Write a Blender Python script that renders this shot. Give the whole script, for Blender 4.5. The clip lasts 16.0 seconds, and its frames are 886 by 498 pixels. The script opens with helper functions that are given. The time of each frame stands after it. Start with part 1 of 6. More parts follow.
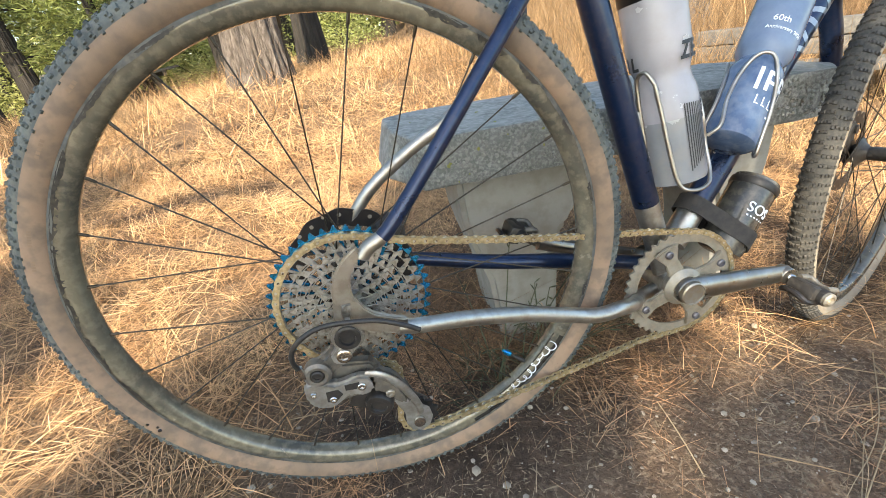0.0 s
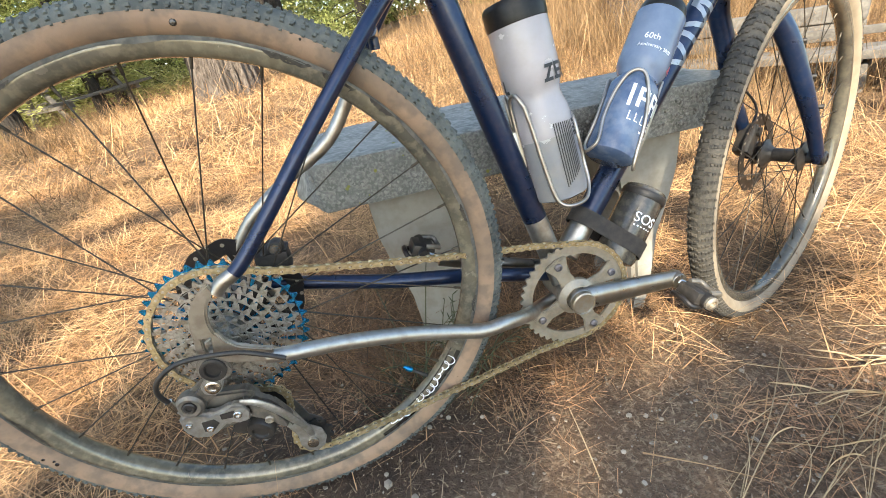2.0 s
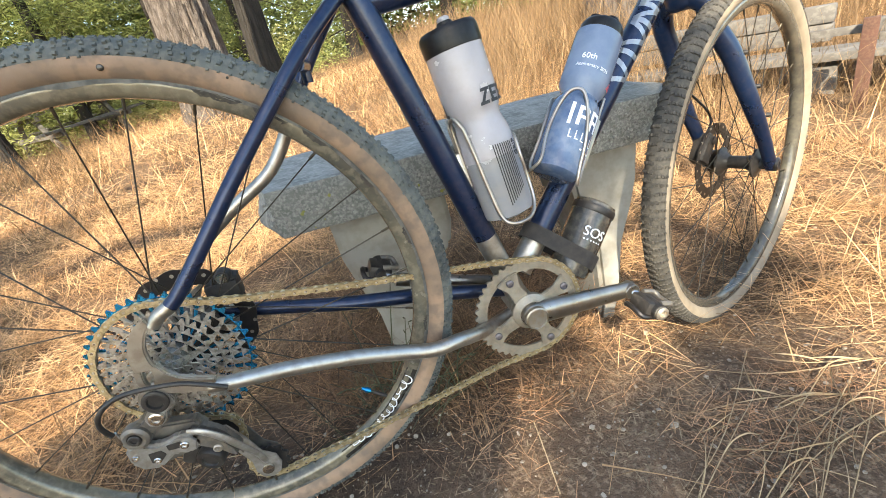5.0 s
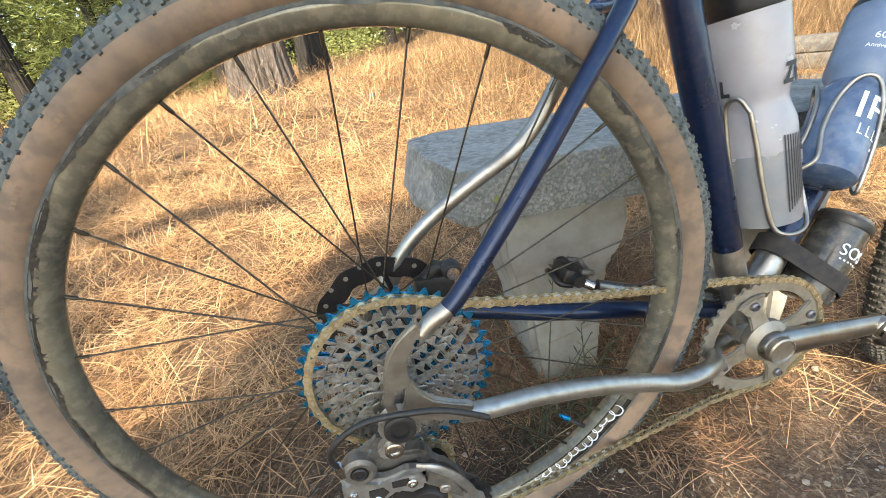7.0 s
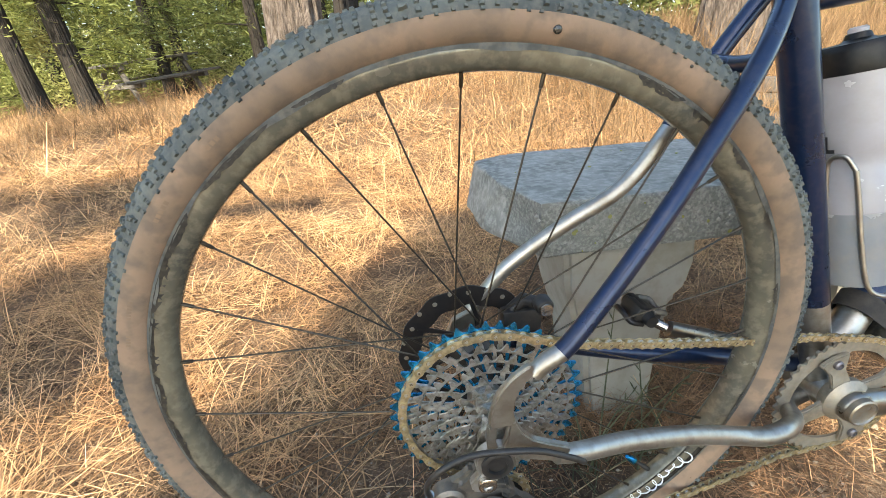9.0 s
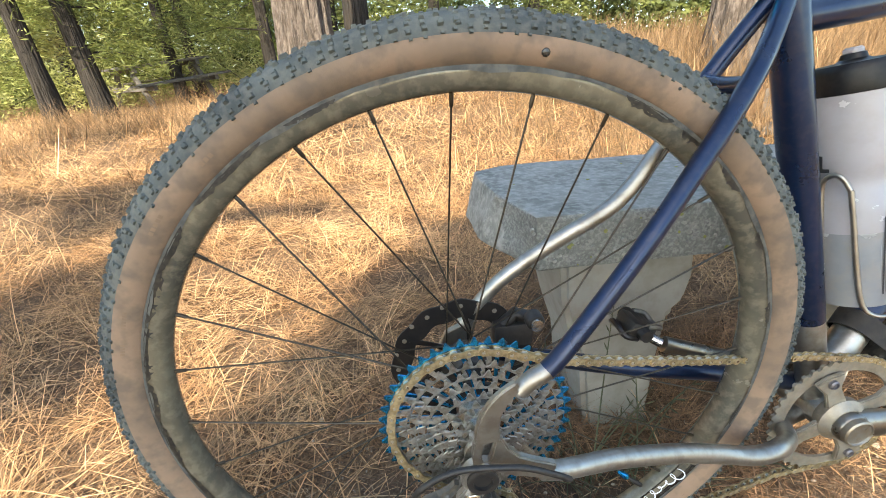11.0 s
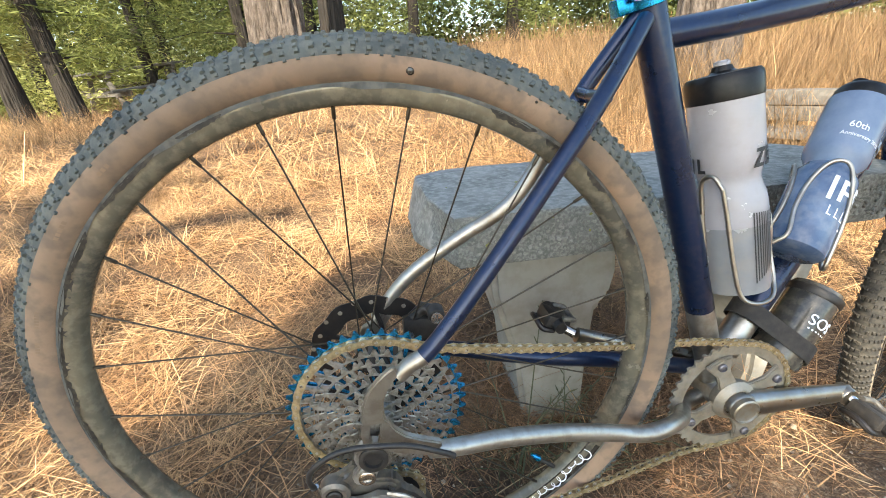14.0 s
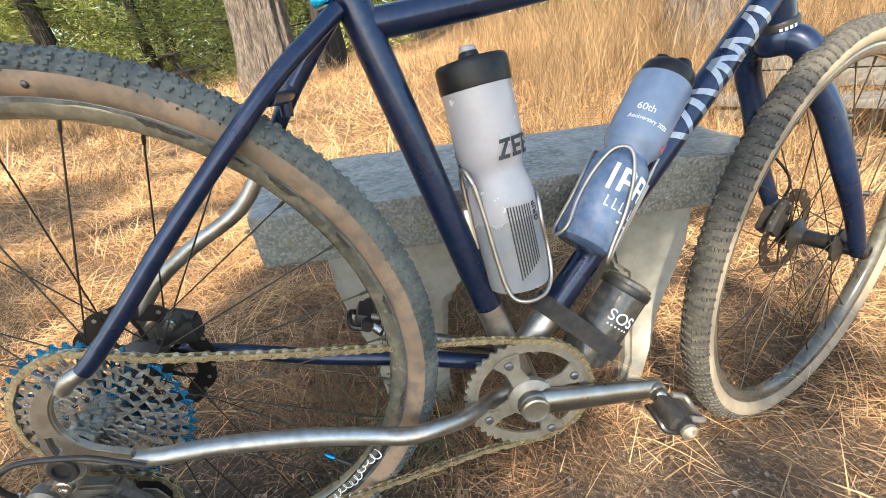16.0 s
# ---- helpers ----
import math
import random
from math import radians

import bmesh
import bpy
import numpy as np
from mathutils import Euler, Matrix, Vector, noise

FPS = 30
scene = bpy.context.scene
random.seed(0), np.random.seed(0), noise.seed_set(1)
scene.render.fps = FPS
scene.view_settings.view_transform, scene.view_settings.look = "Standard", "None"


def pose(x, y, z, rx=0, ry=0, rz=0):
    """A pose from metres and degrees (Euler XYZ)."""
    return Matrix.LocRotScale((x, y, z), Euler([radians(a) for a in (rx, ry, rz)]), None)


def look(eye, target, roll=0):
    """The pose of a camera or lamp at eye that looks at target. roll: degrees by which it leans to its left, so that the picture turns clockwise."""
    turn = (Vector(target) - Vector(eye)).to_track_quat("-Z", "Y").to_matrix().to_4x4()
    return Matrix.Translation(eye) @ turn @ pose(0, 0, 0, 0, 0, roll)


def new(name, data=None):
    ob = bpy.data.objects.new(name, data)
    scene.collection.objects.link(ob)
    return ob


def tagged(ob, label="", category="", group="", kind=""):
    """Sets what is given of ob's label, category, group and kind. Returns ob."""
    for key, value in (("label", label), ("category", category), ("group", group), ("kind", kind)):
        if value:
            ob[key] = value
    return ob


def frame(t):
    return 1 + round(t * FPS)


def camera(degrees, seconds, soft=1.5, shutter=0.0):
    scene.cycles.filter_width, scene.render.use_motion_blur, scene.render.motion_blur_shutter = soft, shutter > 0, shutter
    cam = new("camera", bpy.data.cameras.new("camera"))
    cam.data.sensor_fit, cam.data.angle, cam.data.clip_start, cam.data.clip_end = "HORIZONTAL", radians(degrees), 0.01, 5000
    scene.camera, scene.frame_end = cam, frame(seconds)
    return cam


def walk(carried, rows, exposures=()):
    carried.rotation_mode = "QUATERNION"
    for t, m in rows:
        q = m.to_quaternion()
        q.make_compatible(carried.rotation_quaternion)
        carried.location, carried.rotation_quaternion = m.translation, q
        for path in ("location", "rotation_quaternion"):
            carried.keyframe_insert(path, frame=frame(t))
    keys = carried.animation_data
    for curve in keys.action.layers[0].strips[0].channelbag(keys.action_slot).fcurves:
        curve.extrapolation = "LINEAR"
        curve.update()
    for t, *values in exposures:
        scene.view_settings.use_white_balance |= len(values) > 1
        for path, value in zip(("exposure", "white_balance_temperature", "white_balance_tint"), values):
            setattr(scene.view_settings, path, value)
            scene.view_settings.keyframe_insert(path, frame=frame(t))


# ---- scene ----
EXPOSURE, KELVIN = 2.28, 6930
cam = camera(90.00, 16.0, soft=0.9)
# seconds, eye x y z, yaw to the left, pitch up, roll
PATH = [
    (0.0, 0.0570, -0.5006, 0.6064, -6.68, -24.85, -8.53),
    (0.5, 0.0909, -0.5063, 0.6125, -6.72, -24.65, -9.41),
    (1.0, 0.1325, -0.5206, 0.6132, -6.67, -24.79, -10.07),
    (1.5, 0.1759, -0.5304, 0.6085, -6.83, -24.69, -10.57),
    (2.0, 0.1980, -0.5320, 0.6190, -7.90, -25.06, -10.53),
    (2.5, 0.2467, -0.5454, 0.6226, -8.21, -25.00, -10.98),
    (3.0, 0.2521, -0.5489, 0.6282, -8.81, -24.84, -11.37),
    (3.5, 0.2621, -0.5531, 0.6315, -8.99, -25.20, -11.58),
    (3.7, 0.2691, -0.5560, 0.6295, -9.07, -24.91, -11.83),
    (5.8, 0.2597, -0.5425, 0.6138, -8.09, -23.43, -12.63),
    (6.0, 0.2107, -0.5186, 0.6092, -8.00, -23.35, -11.83),
    (6.5, 0.0928, -0.4535, 0.5980, -7.65, -22.98, -9.75),
    (7.0, 0.0123, -0.3899, 0.6247, -7.27, -23.97, -8.04),
    (7.5, -0.0122, -0.3793, 0.6178, -7.06, -23.70, -7.20),
    (8.0, -0.0239, -0.3636, 0.6479, -6.15, -23.73, -5.84),
    (8.5, -0.0459, -0.3661, 0.6600, -5.49, -23.22, -4.92),
    (9.0, -0.0629, -0.3740, 0.6568, -5.02, -22.76, -4.24),
    (9.5, -0.0687, -0.3713, 0.6607, -4.84, -22.39, -3.82),
    (10.0, -0.0545, -0.3721, 0.6645, -4.35, -22.02, -3.81),
    (10.2, -0.0471, -0.3716, 0.6633, -3.82, -22.03, -3.97),
    (12.3, -0.0721, -0.3848, 0.6784, -5.19, -22.15, -2.92),
    (12.5, -0.0772, -0.3846, 0.6806, -5.14, -22.05, -2.78),
    (13.0, -0.0623, -0.3848, 0.6863, -5.33, -21.86, -2.52),
    (13.5, -0.0317, -0.4002, 0.6826, -5.64, -22.16, -2.81),
    (14.0, 0.0353, -0.4215, 0.6716, -6.11, -21.89, -3.92),
    (14.5, 0.1284, -0.4512, 0.6583, -6.18, -22.22, -5.16),
    (15.0, 0.2104, -0.4299, 0.6607, -6.38, -23.00, -5.19),
    (15.5, 0.2839, -0.4183, 0.6671, -4.91, -23.79, -5.96),
    (16.0, 0.3508, -0.4351, 0.6625, -2.72, -24.21, -6.90),
]
walk(cam, [(t, pose(x, y, z, 0, 0, yaw) @ pose(0, 0, 0, 90 + pitch) @ pose(0, 0, 0, 0, 0, roll)) for t, x, y, z, yaw, pitch, roll in PATH],
     exposures=[(0, EXPOSURE, KELVIN, 4), (16, EXPOSURE, KELVIN, 4)])
# ---- end of walk ----

# ---------------------------------------------------------------- light
SUN_TO = Vector((-0.25, -0.75, 0.61)).normalized()      # towards the sun
world = bpy.data.worlds.new("sky")
scene.world = world
world.use_nodes = True
wn, wl = world.node_tree.nodes, world.node_tree.links
sky = wn.new("ShaderNodeTexSky")
sky.sky_type, sky.sun_disc = "NISHITA", False
sky.sun_elevation = math.asin(SUN_TO.z)
sky.sun_rotation = math.atan2(SUN_TO.x, SUN_TO.y)
wn["Background"].inputs["Strength"].default_value = 0.115
wl.new(sky.outputs[0], wn["Background"].inputs["Color"])
sun_data = bpy.data.lights.new("sun", "SUN")
sun_data.energy, sun_data.angle, sun_data.color = 3.5, radians(0.6), (1.0, 0.88, 0.74)
sun = new("sun", sun_data)
sun.matrix_basis = look((0, 0, 0), tuple(-SUN_TO)) @ pose(0, 0, 0)

# ---------------------------------------------------------------- materials


def material(name, base, rough=0.6, metal=0.0, second=None, scale=20.0, amount=0.5, fine=None, fine_scale=200.0, fine_amount=0.3,
             bump=0.1, bump_scale=150.0, bump_depth=0.002, coat=0.0, transmission=0.0, per_object=0.0, per_island=0.0, rough_var=0.1, stretch=None, ior=1.45, thin=0.0):
    """A surface with colour that varies at two scales, and fine relief."""
    m = bpy.data.materials.new(name)
    m.use_nodes = True
    n, l = m.node_tree.nodes, m.node_tree.links
    b = n["Principled BSDF"]
    b.inputs["Roughness"].default_value, b.inputs["Metallic"].default_value = rough, metal
    b.inputs["Coat Weight"].default_value, b.inputs["Transmission Weight"].default_value = coat, transmission
    b.inputs["IOR"].default_value = ior
    co = n.new("ShaderNodeTexCoord")
    src = co.outputs["Object"]
    if stretch:
        mp = n.new("ShaderNodeMapping")
        mp.inputs["Scale"].default_value = stretch
        l.new(src, mp.inputs["Vector"])
        src = mp.outputs["Vector"]

    def noise_tex(s, detail=5.0, rgh=0.6):
        t = n.new("ShaderNodeTexNoise")
        t.inputs["Scale"].default_value, t.inputs["Detail"].default_value, t.inputs["Roughness"].default_value = s, detail, rgh
        l.new(src, t.inputs["Vector"])
        return t.outputs["Fac"]

    def ramp(fac, lo, hi):
        r = n.new("ShaderNodeMapRange")
        r.inputs["From Min"].default_value, r.inputs["From Max"].default_value = lo, hi
        l.new(fac, r.inputs["Value"])
        return r.outputs["Result"]

    def mix(fac, a, c, k=1.0):
        x = n.new("ShaderNodeMix")
        x.data_type = "RGBA"
        if k != 1.0:
            mu = n.new("ShaderNodeMath")
            mu.operation = "MULTIPLY"
            mu.inputs[1].default_value = k
            l.new(fac, mu.inputs[0])
            fac = mu.outputs[0]
        l.new(fac, x.inputs["Factor"])
        for v, i in ((a, "A"), (c, "B")):
            slot = [s for s in x.inputs if s.name == i and s.type == "RGBA"][0]
            if isinstance(v, tuple):
                slot.default_value = (*v, 1)
            else:
                l.new(v, slot)
        return [s for s in x.outputs if s.type == "RGBA"][0]

    col = base
    if second:
        col = mix(ramp(noise_tex(scale), 0.38, 0.64), base, second, amount)
    if fine:
        col = mix(ramp(noise_tex(fine_scale, 3.0), 0.45, 0.62), col, fine, fine_amount)
    if per_object or per_island:
        inf = n.new("ShaderNodeObjectInfo") if per_object else n.new("ShaderNodeNewGeometry")
        val = inf.outputs["Random"] if per_object else inf.outputs["Random Per Island"]
        hs = n.new("ShaderNodeHueSaturation")
        k = per_object or per_island
        r = n.new("ShaderNodeMapRange")
        r.inputs["To Min"].default_value, r.inputs["To Max"].default_value = 1 - k, 1 + k
        l.new(val, r.inputs["Value"])
        l.new(r.outputs["Result"], hs.inputs["Value"])
        if isinstance(col, tuple):
            hs.inputs["Color"].default_value = (*col, 1)
        else:
            l.new(col, hs.inputs["Color"])
        col = hs.outputs["Color"]
    if isinstance(col, tuple):
        b.inputs["Base Color"].default_value = (*col, 1)
    else:
        l.new(col, b.inputs["Base Color"])
    if rough_var:
        r = n.new("ShaderNodeMapRange")
        r.inputs["To Min"].default_value, r.inputs["To Max"].default_value = max(0.02, rough - rough_var), min(1, rough + rough_var)
        l.new(noise_tex(scale * 2.3), r.inputs["Value"])
        l.new(r.outputs["Result"], b.inputs["Roughness"])
    if bump:
        bp = n.new("ShaderNodeBump")
        bp.inputs["Strength"].default_value, bp.inputs["Distance"].default_value = bump, bump_depth
        l.new(noise_tex(bump_scale, 6.0, 0.65), bp.inputs["Height"])
        l.new(bp.outputs["Normal"], b.inputs["Normal"])
    if thin:                                   # a thin leaf lets light through
        tr, ms = n.new("ShaderNodeBsdfTranslucent"), n.new("ShaderNodeMixShader")
        if isinstance(col, tuple):
            tr.inputs["Color"].default_value = (*col, 1)
        else:
            l.new(col, tr.inputs["Color"])
        ms.inputs[0].default_value = thin
        l.new(b.outputs[0], ms.inputs[1])
        l.new(tr.outputs[0], ms.inputs[2])
        l.new(ms.outputs[0], n["Material Output"].inputs["Surface"])
    return m


NAVY = material("navy_paint", (0.006, 0.019, 0.060), 0.29, 0.45, (0.007, 0.016, 0.045), 9, 0.8, (0.10, 0.085, 0.07), 90, 0.10, 0.05, 260, 0.0006, coat=0.30, rough_var=0.08)
RAW = material("raw_titanium", (0.45, 0.44, 0.41), 0.40, 0.95, (0.33, 0.31, 0.27), 26, 0.7, (0.17, 0.14, 0.10), 70, 0.3, 0.05, 320, 0.0005, rough_var=0.12)
DUSTY = material("dusty_aluminium", (0.40, 0.38, 0.34), 0.42, 0.85, (0.30, 0.25, 0.18), 30, 0.8, (0.36, 0.28, 0.19), 120, 0.45, 0.08, 260, 0.0006)
CRANK = material("crank_metal", (0.30, 0.29, 0.27), 0.30, 0.95, (0.20, 0.17, 0.13), 25, 0.7, (0.30, 0.23, 0.16), 110, 0.3, 0.05, 260, 0.0006)
COG = material("cassette_steel", (0.54, 0.54, 0.52), 0.36, 0.92, (0.32, 0.30, 0.25), 60, 0.7, (0.16, 0.13, 0.09), 240, 0.35, 0.05, 300, 0.0005, per_object=0.12)
COG_BLUE = material("blue_anodised", (0.015, 0.21, 0.46), 0.27, 0.85, (0.02, 0.30, 0.56), 50, 0.6, (0.10, 0.10, 0.10), 200, 0.2, 0.04, 300, 0.0004)
CHAIN_M = material("gold_chain", (0.60, 0.50, 0.31), 0.40, 0.8, (0.42, 0.33, 0.18), 90, 0.7, (0.14, 0.10, 0.06), 300, 0.3, 0.05, 400, 0.0003, per_object=0.15)
PINS = material("chain_pins", (0.62, 0.58, 0.50), 0.28, 0.95, rough_var=0.05, bump=0)
BLACK = material("black_plastic", (0.013, 0.013, 0.014), 0.45, 0.0, (0.035, 0.03, 0.026), 30, 0.5, (0.10, 0.085, 0.07), 130, 0.12, 0.08, 300, 0.0005)
ROTOR_M = material("black_rotor", (0.03, 0.03, 0.032), 0.34, 0.7, (0.06, 0.05, 0.045), 40, 0.6, bump=0.04, bump_scale=300)
ALLOY = material("worn_silver_alloy", (0.36, 0.355, 0.34), 0.36, 0.65, (0.22, 0.205, 0.18), 60, 0.8, (0.20, 0.17, 0.13), 160, 0.3, 0.05, 280, 0.0005)
STEEL = material("bright_steel", (0.60, 0.58, 0.55), 0.22, 1.0, (0.45, 0.42, 0.38), 50, 0.5, bump=0.03)
WIRE = material("cage_titanium", (0.42, 0.39, 0.35), 0.33, 0.9, (0.26, 0.22, 0.17), 40, 0.6, bump=0.03)
SPOKE_M = material("black_spoke", (0.025, 0.022, 0.02), 0.4, 0.6, (0.10, 0.08, 0.05), 60, 0.5, bump=0.03, rough_var=0.1)
RIM_FRONT = material("front_carbon_rim", (0.055, 0.053, 0.046), 0.2, 0.15, (0.13, 0.12, 0.095), 9, 0.7, (0.22, 0.19, 0.14), 45, 0.2, 0.04, 200, 0.0005, coat=0.45, rough_var=0.1)
RIM_M = material("dusty_carbon_rim", (0.085, 0.082, 0.068), 0.22, 0.2, (0.21, 0.185, 0.13), 9, 0.75, (0.32, 0.28, 0.20), 90, 0.30, 0.06, 160, 0.0006, coat=0.5, rough_var=0.16)
RIM_DARK = material("black_carbon_rim", (0.016, 0.016, 0.017), 0.25, 0.1, (0.05, 0.045, 0.035), 30, 0.5, bump=0.03, coat=0.4)
TAN = material("tan_sidewall", (0.275, 0.188, 0.128), 0.78, 0, (0.180, 0.130, 0.092), 11, 0.95, (0.12, 0.095, 0.075), 45, 0.6, 0.3, 420, 0.0008)
GRIME = material("grey_rubber_bead", (0.085, 0.09, 0.088), 0.7, 0, (0.03, 0.03, 0.028), 40, 0.9, (0.17, 0.155, 0.12), 90, 0.4, 0.2, 300, 0.0005)
TAN_PALE = material("pale_dusty_sidewall", (0.27, 0.225, 0.165), 0.8, 0, (0.20, 0.16, 0.115), 14, 0.9, (0.20, 0.16, 0.115), 55, 0.4, 0.25, 420, 0.0007)
RUBBER = material("dusty_tread_rubber", (0.045, 0.052, 0.052), 0.85, 0, (0.12, 0.13, 0.12), 14, 0.85, (0.20, 0.185, 0.15), 120, 0.28, 0.3, 420, 0.001)
RUBBER2 = material("front_tread_rubber", (0.034, 0.033, 0.031), 0.8, 0, (0.075, 0.069, 0.058), 30, 0.7, (0.19, 0.165, 0.125), 140, 0.2, 0.3, 420, 0.001)
KNOB2 = material("front_knob_rubber", (0.036, 0.034, 0.031), 0.65, 0, (0.085, 0.075, 0.060), 60, 0.7, bump=0.2)
KNOB = material("rear_knob_rubber", (0.048, 0.057, 0.057), 0.85, 0, (0.125, 0.14, 0.13), 14, 0.85, (0.19, 0.18, 0.15), 90, 0.3, bump=0.2)
TEAL = material("teal_anodised", (0.01, 0.28, 0.48), 0.25, 0.85, (0.02, 0.16, 0.55), 120, 0.7, bump=0.02)
FROST = material("frosted_bottle", (0.49, 0.475, 0.505), 0.24, 0.0, (0.42, 0.41, 0.44), 11, 0.8, (0.40, 0.37, 0.34), 45, 0.22, 0.06, 200, 0.0006, transmission=0.30)
FROST_LOW = material("frosted_bottle_full", (0.26, 0.275, 0.30), 0.24, 0.0, (0.33, 0.34, 0.36), 14, 0.8, (0.36, 0.33, 0.29), 45, 0.3, 0.06, 200, 0.0006, transmission=0.25)
BOTTLE_BLUE = material("blue_bottle", (0.085, 0.135, 0.245), 0.16, 0.0, (0.20, 0.28, 0.42), 16, 0.85, (0.33, 0.36, 0.42), 60, 0.3, 0.05, 200, 0.0005, transmission=0.25)
BOTTLE_BLUE2 = material("blue_bottle_band", (0.17, 0.23, 0.35), 0.16, 0, (0.29, 0.36, 0.47), 14, 0.7, bump=0.04, transmission=0.25)
CAP_M = material("black_cap", (0.009, 0.009, 0.010), 0.34, 0, (0.016, 0.015, 0.014), 40, 0.6, (0.05, 0.045, 0.04), 160, 0.08, bump=0.05, ior=1.33)
PRINT_WHITE = material("white_print", (0.74, 0.77, 0.82), 0.5, bump=0.02, rough_var=0)
PRINT_BLACK = material("black_print", (0.02, 0.022, 0.026), 0.5, bump=0.02, rough_var=0)
PRINT_RED = material("red_print", (0.55, 0.09, 0.12), 0.5, bump=0.02, rough_var=0)
DECAL = material("silver_decal", (0.33, 0.36, 0.40), 0.32, 0.5, (0.20, 0.25, 0.33), 40, 0.7, (0.42, 0.40, 0.33), 90, 0.3, bump=0.02)
SMOKE = material("smoked_canister", (0.035, 0.035, 0.033), 0.2, 0.0, (0.085, 0.08, 0.068), 25, 0.7, (0.24, 0.2, 0.15), 90, 0.2, 0.05, 200, 0.0005, coat=0.3)
NYLON = material("black_webbing", (0.022, 0.020, 0.019), 0.8, 0, (0.06, 0.05, 0.042), 60, 0.6, bump=0.4, bump_scale=500, bump_depth=0.0008)
CONCRETE = material("weathered_concrete", (0.255, 0.253, 0.232), 0.9, 0, (0.145, 0.147, 0.13), 22, 0.95, (0.40, 0.39, 0.36), 90, 0.5, 0.6, 120, 0.004)
AGGREGATE = material("exposed_aggregate", (0.175, 0.18, 0.168), 0.88, 0, (0.13, 0.135, 0.124), 70, 0.9, (0.36, 0.36, 0.335), 210, 0.5, 0.7, 170, 0.005)
LEG_M = material("smooth_cast_concrete", (0.30, 0.29, 0.26), 0.8, 0, (0.19, 0.18, 0.155), 6, 0.9, (0.17, 0.15, 0.12), 28, 0.35, 0.2, 90, 0.002)
LICHEN = material("yellow_green_lichen", (0.26, 0.25, 0.07), 0.95, 0, (0.16, 0.18, 0.06), 90, 0.8, bump=0.6)
BARK = material("grey_bark", (0.115, 0.092, 0.077), 0.95, 0, (0.05, 0.038, 0.03), 16, 0.95, (0.25, 0.21, 0.18), 40, 0.4, 1.0, 30, 0.06, stretch=(1, 1, 0.3))
# bark colour lowered to look like trunks standing in shade
BARK_SHADED = material("shade_toned_bark", (0.022, 0.018, 0.015), 0.95, 0, (0.012, 0.010, 0.008), 10, 0.9, (0.036, 0.03, 0.024), 30, 0.5, 0.9, 22, 0.03, stretch=(1, 1, 0.2))
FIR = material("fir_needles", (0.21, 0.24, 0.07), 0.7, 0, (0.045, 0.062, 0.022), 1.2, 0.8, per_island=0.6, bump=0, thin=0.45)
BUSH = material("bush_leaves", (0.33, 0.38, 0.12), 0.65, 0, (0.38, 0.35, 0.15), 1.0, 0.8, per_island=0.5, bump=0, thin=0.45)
STRAW = material("dry_straw", (0.63, 0.405, 0.21), 0.6, 0, (0.36, 0.20, 0.093), 3.5, 0.85, per_island=0.75, bump=0, thin=0.25)
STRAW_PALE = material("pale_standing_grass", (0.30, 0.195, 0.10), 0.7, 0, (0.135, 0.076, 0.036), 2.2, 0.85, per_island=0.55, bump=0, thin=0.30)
STALK = material("pale_straw_stalk", (0.47, 0.355, 0.205), 0.6, 0, (0.34, 0.235, 0.125), 18, 0.85, (0.30, 0.20, 0.11), 60, 0.3, bump=0.1)
NEEDLE = material("dead_pine_needles", (0.36, 0.19, 0.095), 0.75, 0, (0.50, 0.31, 0.17), 5, 0.85, per_island=0.55, bump=0)
LITTER = material("grey_litter", (0.17, 0.125, 0.085), 0.85, 0, (0.30, 0.22, 0.13), 5, 0.7, per_island=0.5, bump=0)
# brown straw with the bench's shade put into its colour
SHADE_STRAW = material("brown_straw_shade_tone", (0.29, 0.165, 0.085), 0.75, 0, (0.12, 0.066, 0.036), 6, 0.85, per_island=0.7, bump=0)
WEED = material("dull_green_weed", (0.055, 0.068, 0.036), 0.75, 0, (0.10, 0.095, 0.045), 20, 0.7, per_island=0.3, bump=0)
PEBBLE = material("pebbles", (0.28, 0.235, 0.18), 0.85, 0, (0.40, 0.35, 0.28), 30, 0.8, per_island=0.35, bump=0.3)
OLD_WOOD = material("weathered_timber", (0.115, 0.105, 0.094), 0.9, 0, (0.075, 0.067, 0.06), 8, 0.8, (0.22, 0.205, 0.18), 40, 0.4, 0.5, 60, 0.004, stretch=(0.25, 1, 1))
RUST = material("rusted_steel", (0.095, 0.045, 0.030), 0.85, 0.1, (0.065, 0.034, 0.024), 22, 0.8, (0.15, 0.085, 0.055), 90, 0.4, 0.3, 120, 0.002)
DARK_ALLOY = material("dusty_dark_alloy", (0.16, 0.152, 0.138), 0.42, 0.5, (0.07, 0.065, 0.058), 40, 0.7, (0.24, 0.20, 0.15), 130, 0.4, 0.06, 280, 0.0005)
RING_M = material("dusty_chainring", (0.34, 0.315, 0.265), 0.5, 0.55, (0.22, 0.19, 0.145), 40, 0.8, (0.40, 0.33, 0.24), 130, 0.4, 0.06, 280, 0.0005)
WORN = material("worn_black_rim", (0.010, 0.010, 0.010), 0.5, 0.0, (0.028, 0.025, 0.020), 60, 0.9, (0.11, 0.095, 0.068), 160, 0.22, bump=0.05)

# ---------------------------------------------------------------- building helpers
PLACED = {}


def mesh_of(verts, faces, smooth=True, mats=(), face_mats=None):
    me = bpy.data.meshes.new("mesh")
    me.from_pydata([tuple(v) for v in verts], [], [tuple(f) for f in faces])
    for m in mats:
        me.materials.append(m)
    if face_mats is not None:
        me.polygons.foreach_set("material_index", face_mats)
    if smooth:
        me.polygons.foreach_set("use_smooth", [True] * len(me.polygons))
    me.update()
    return me


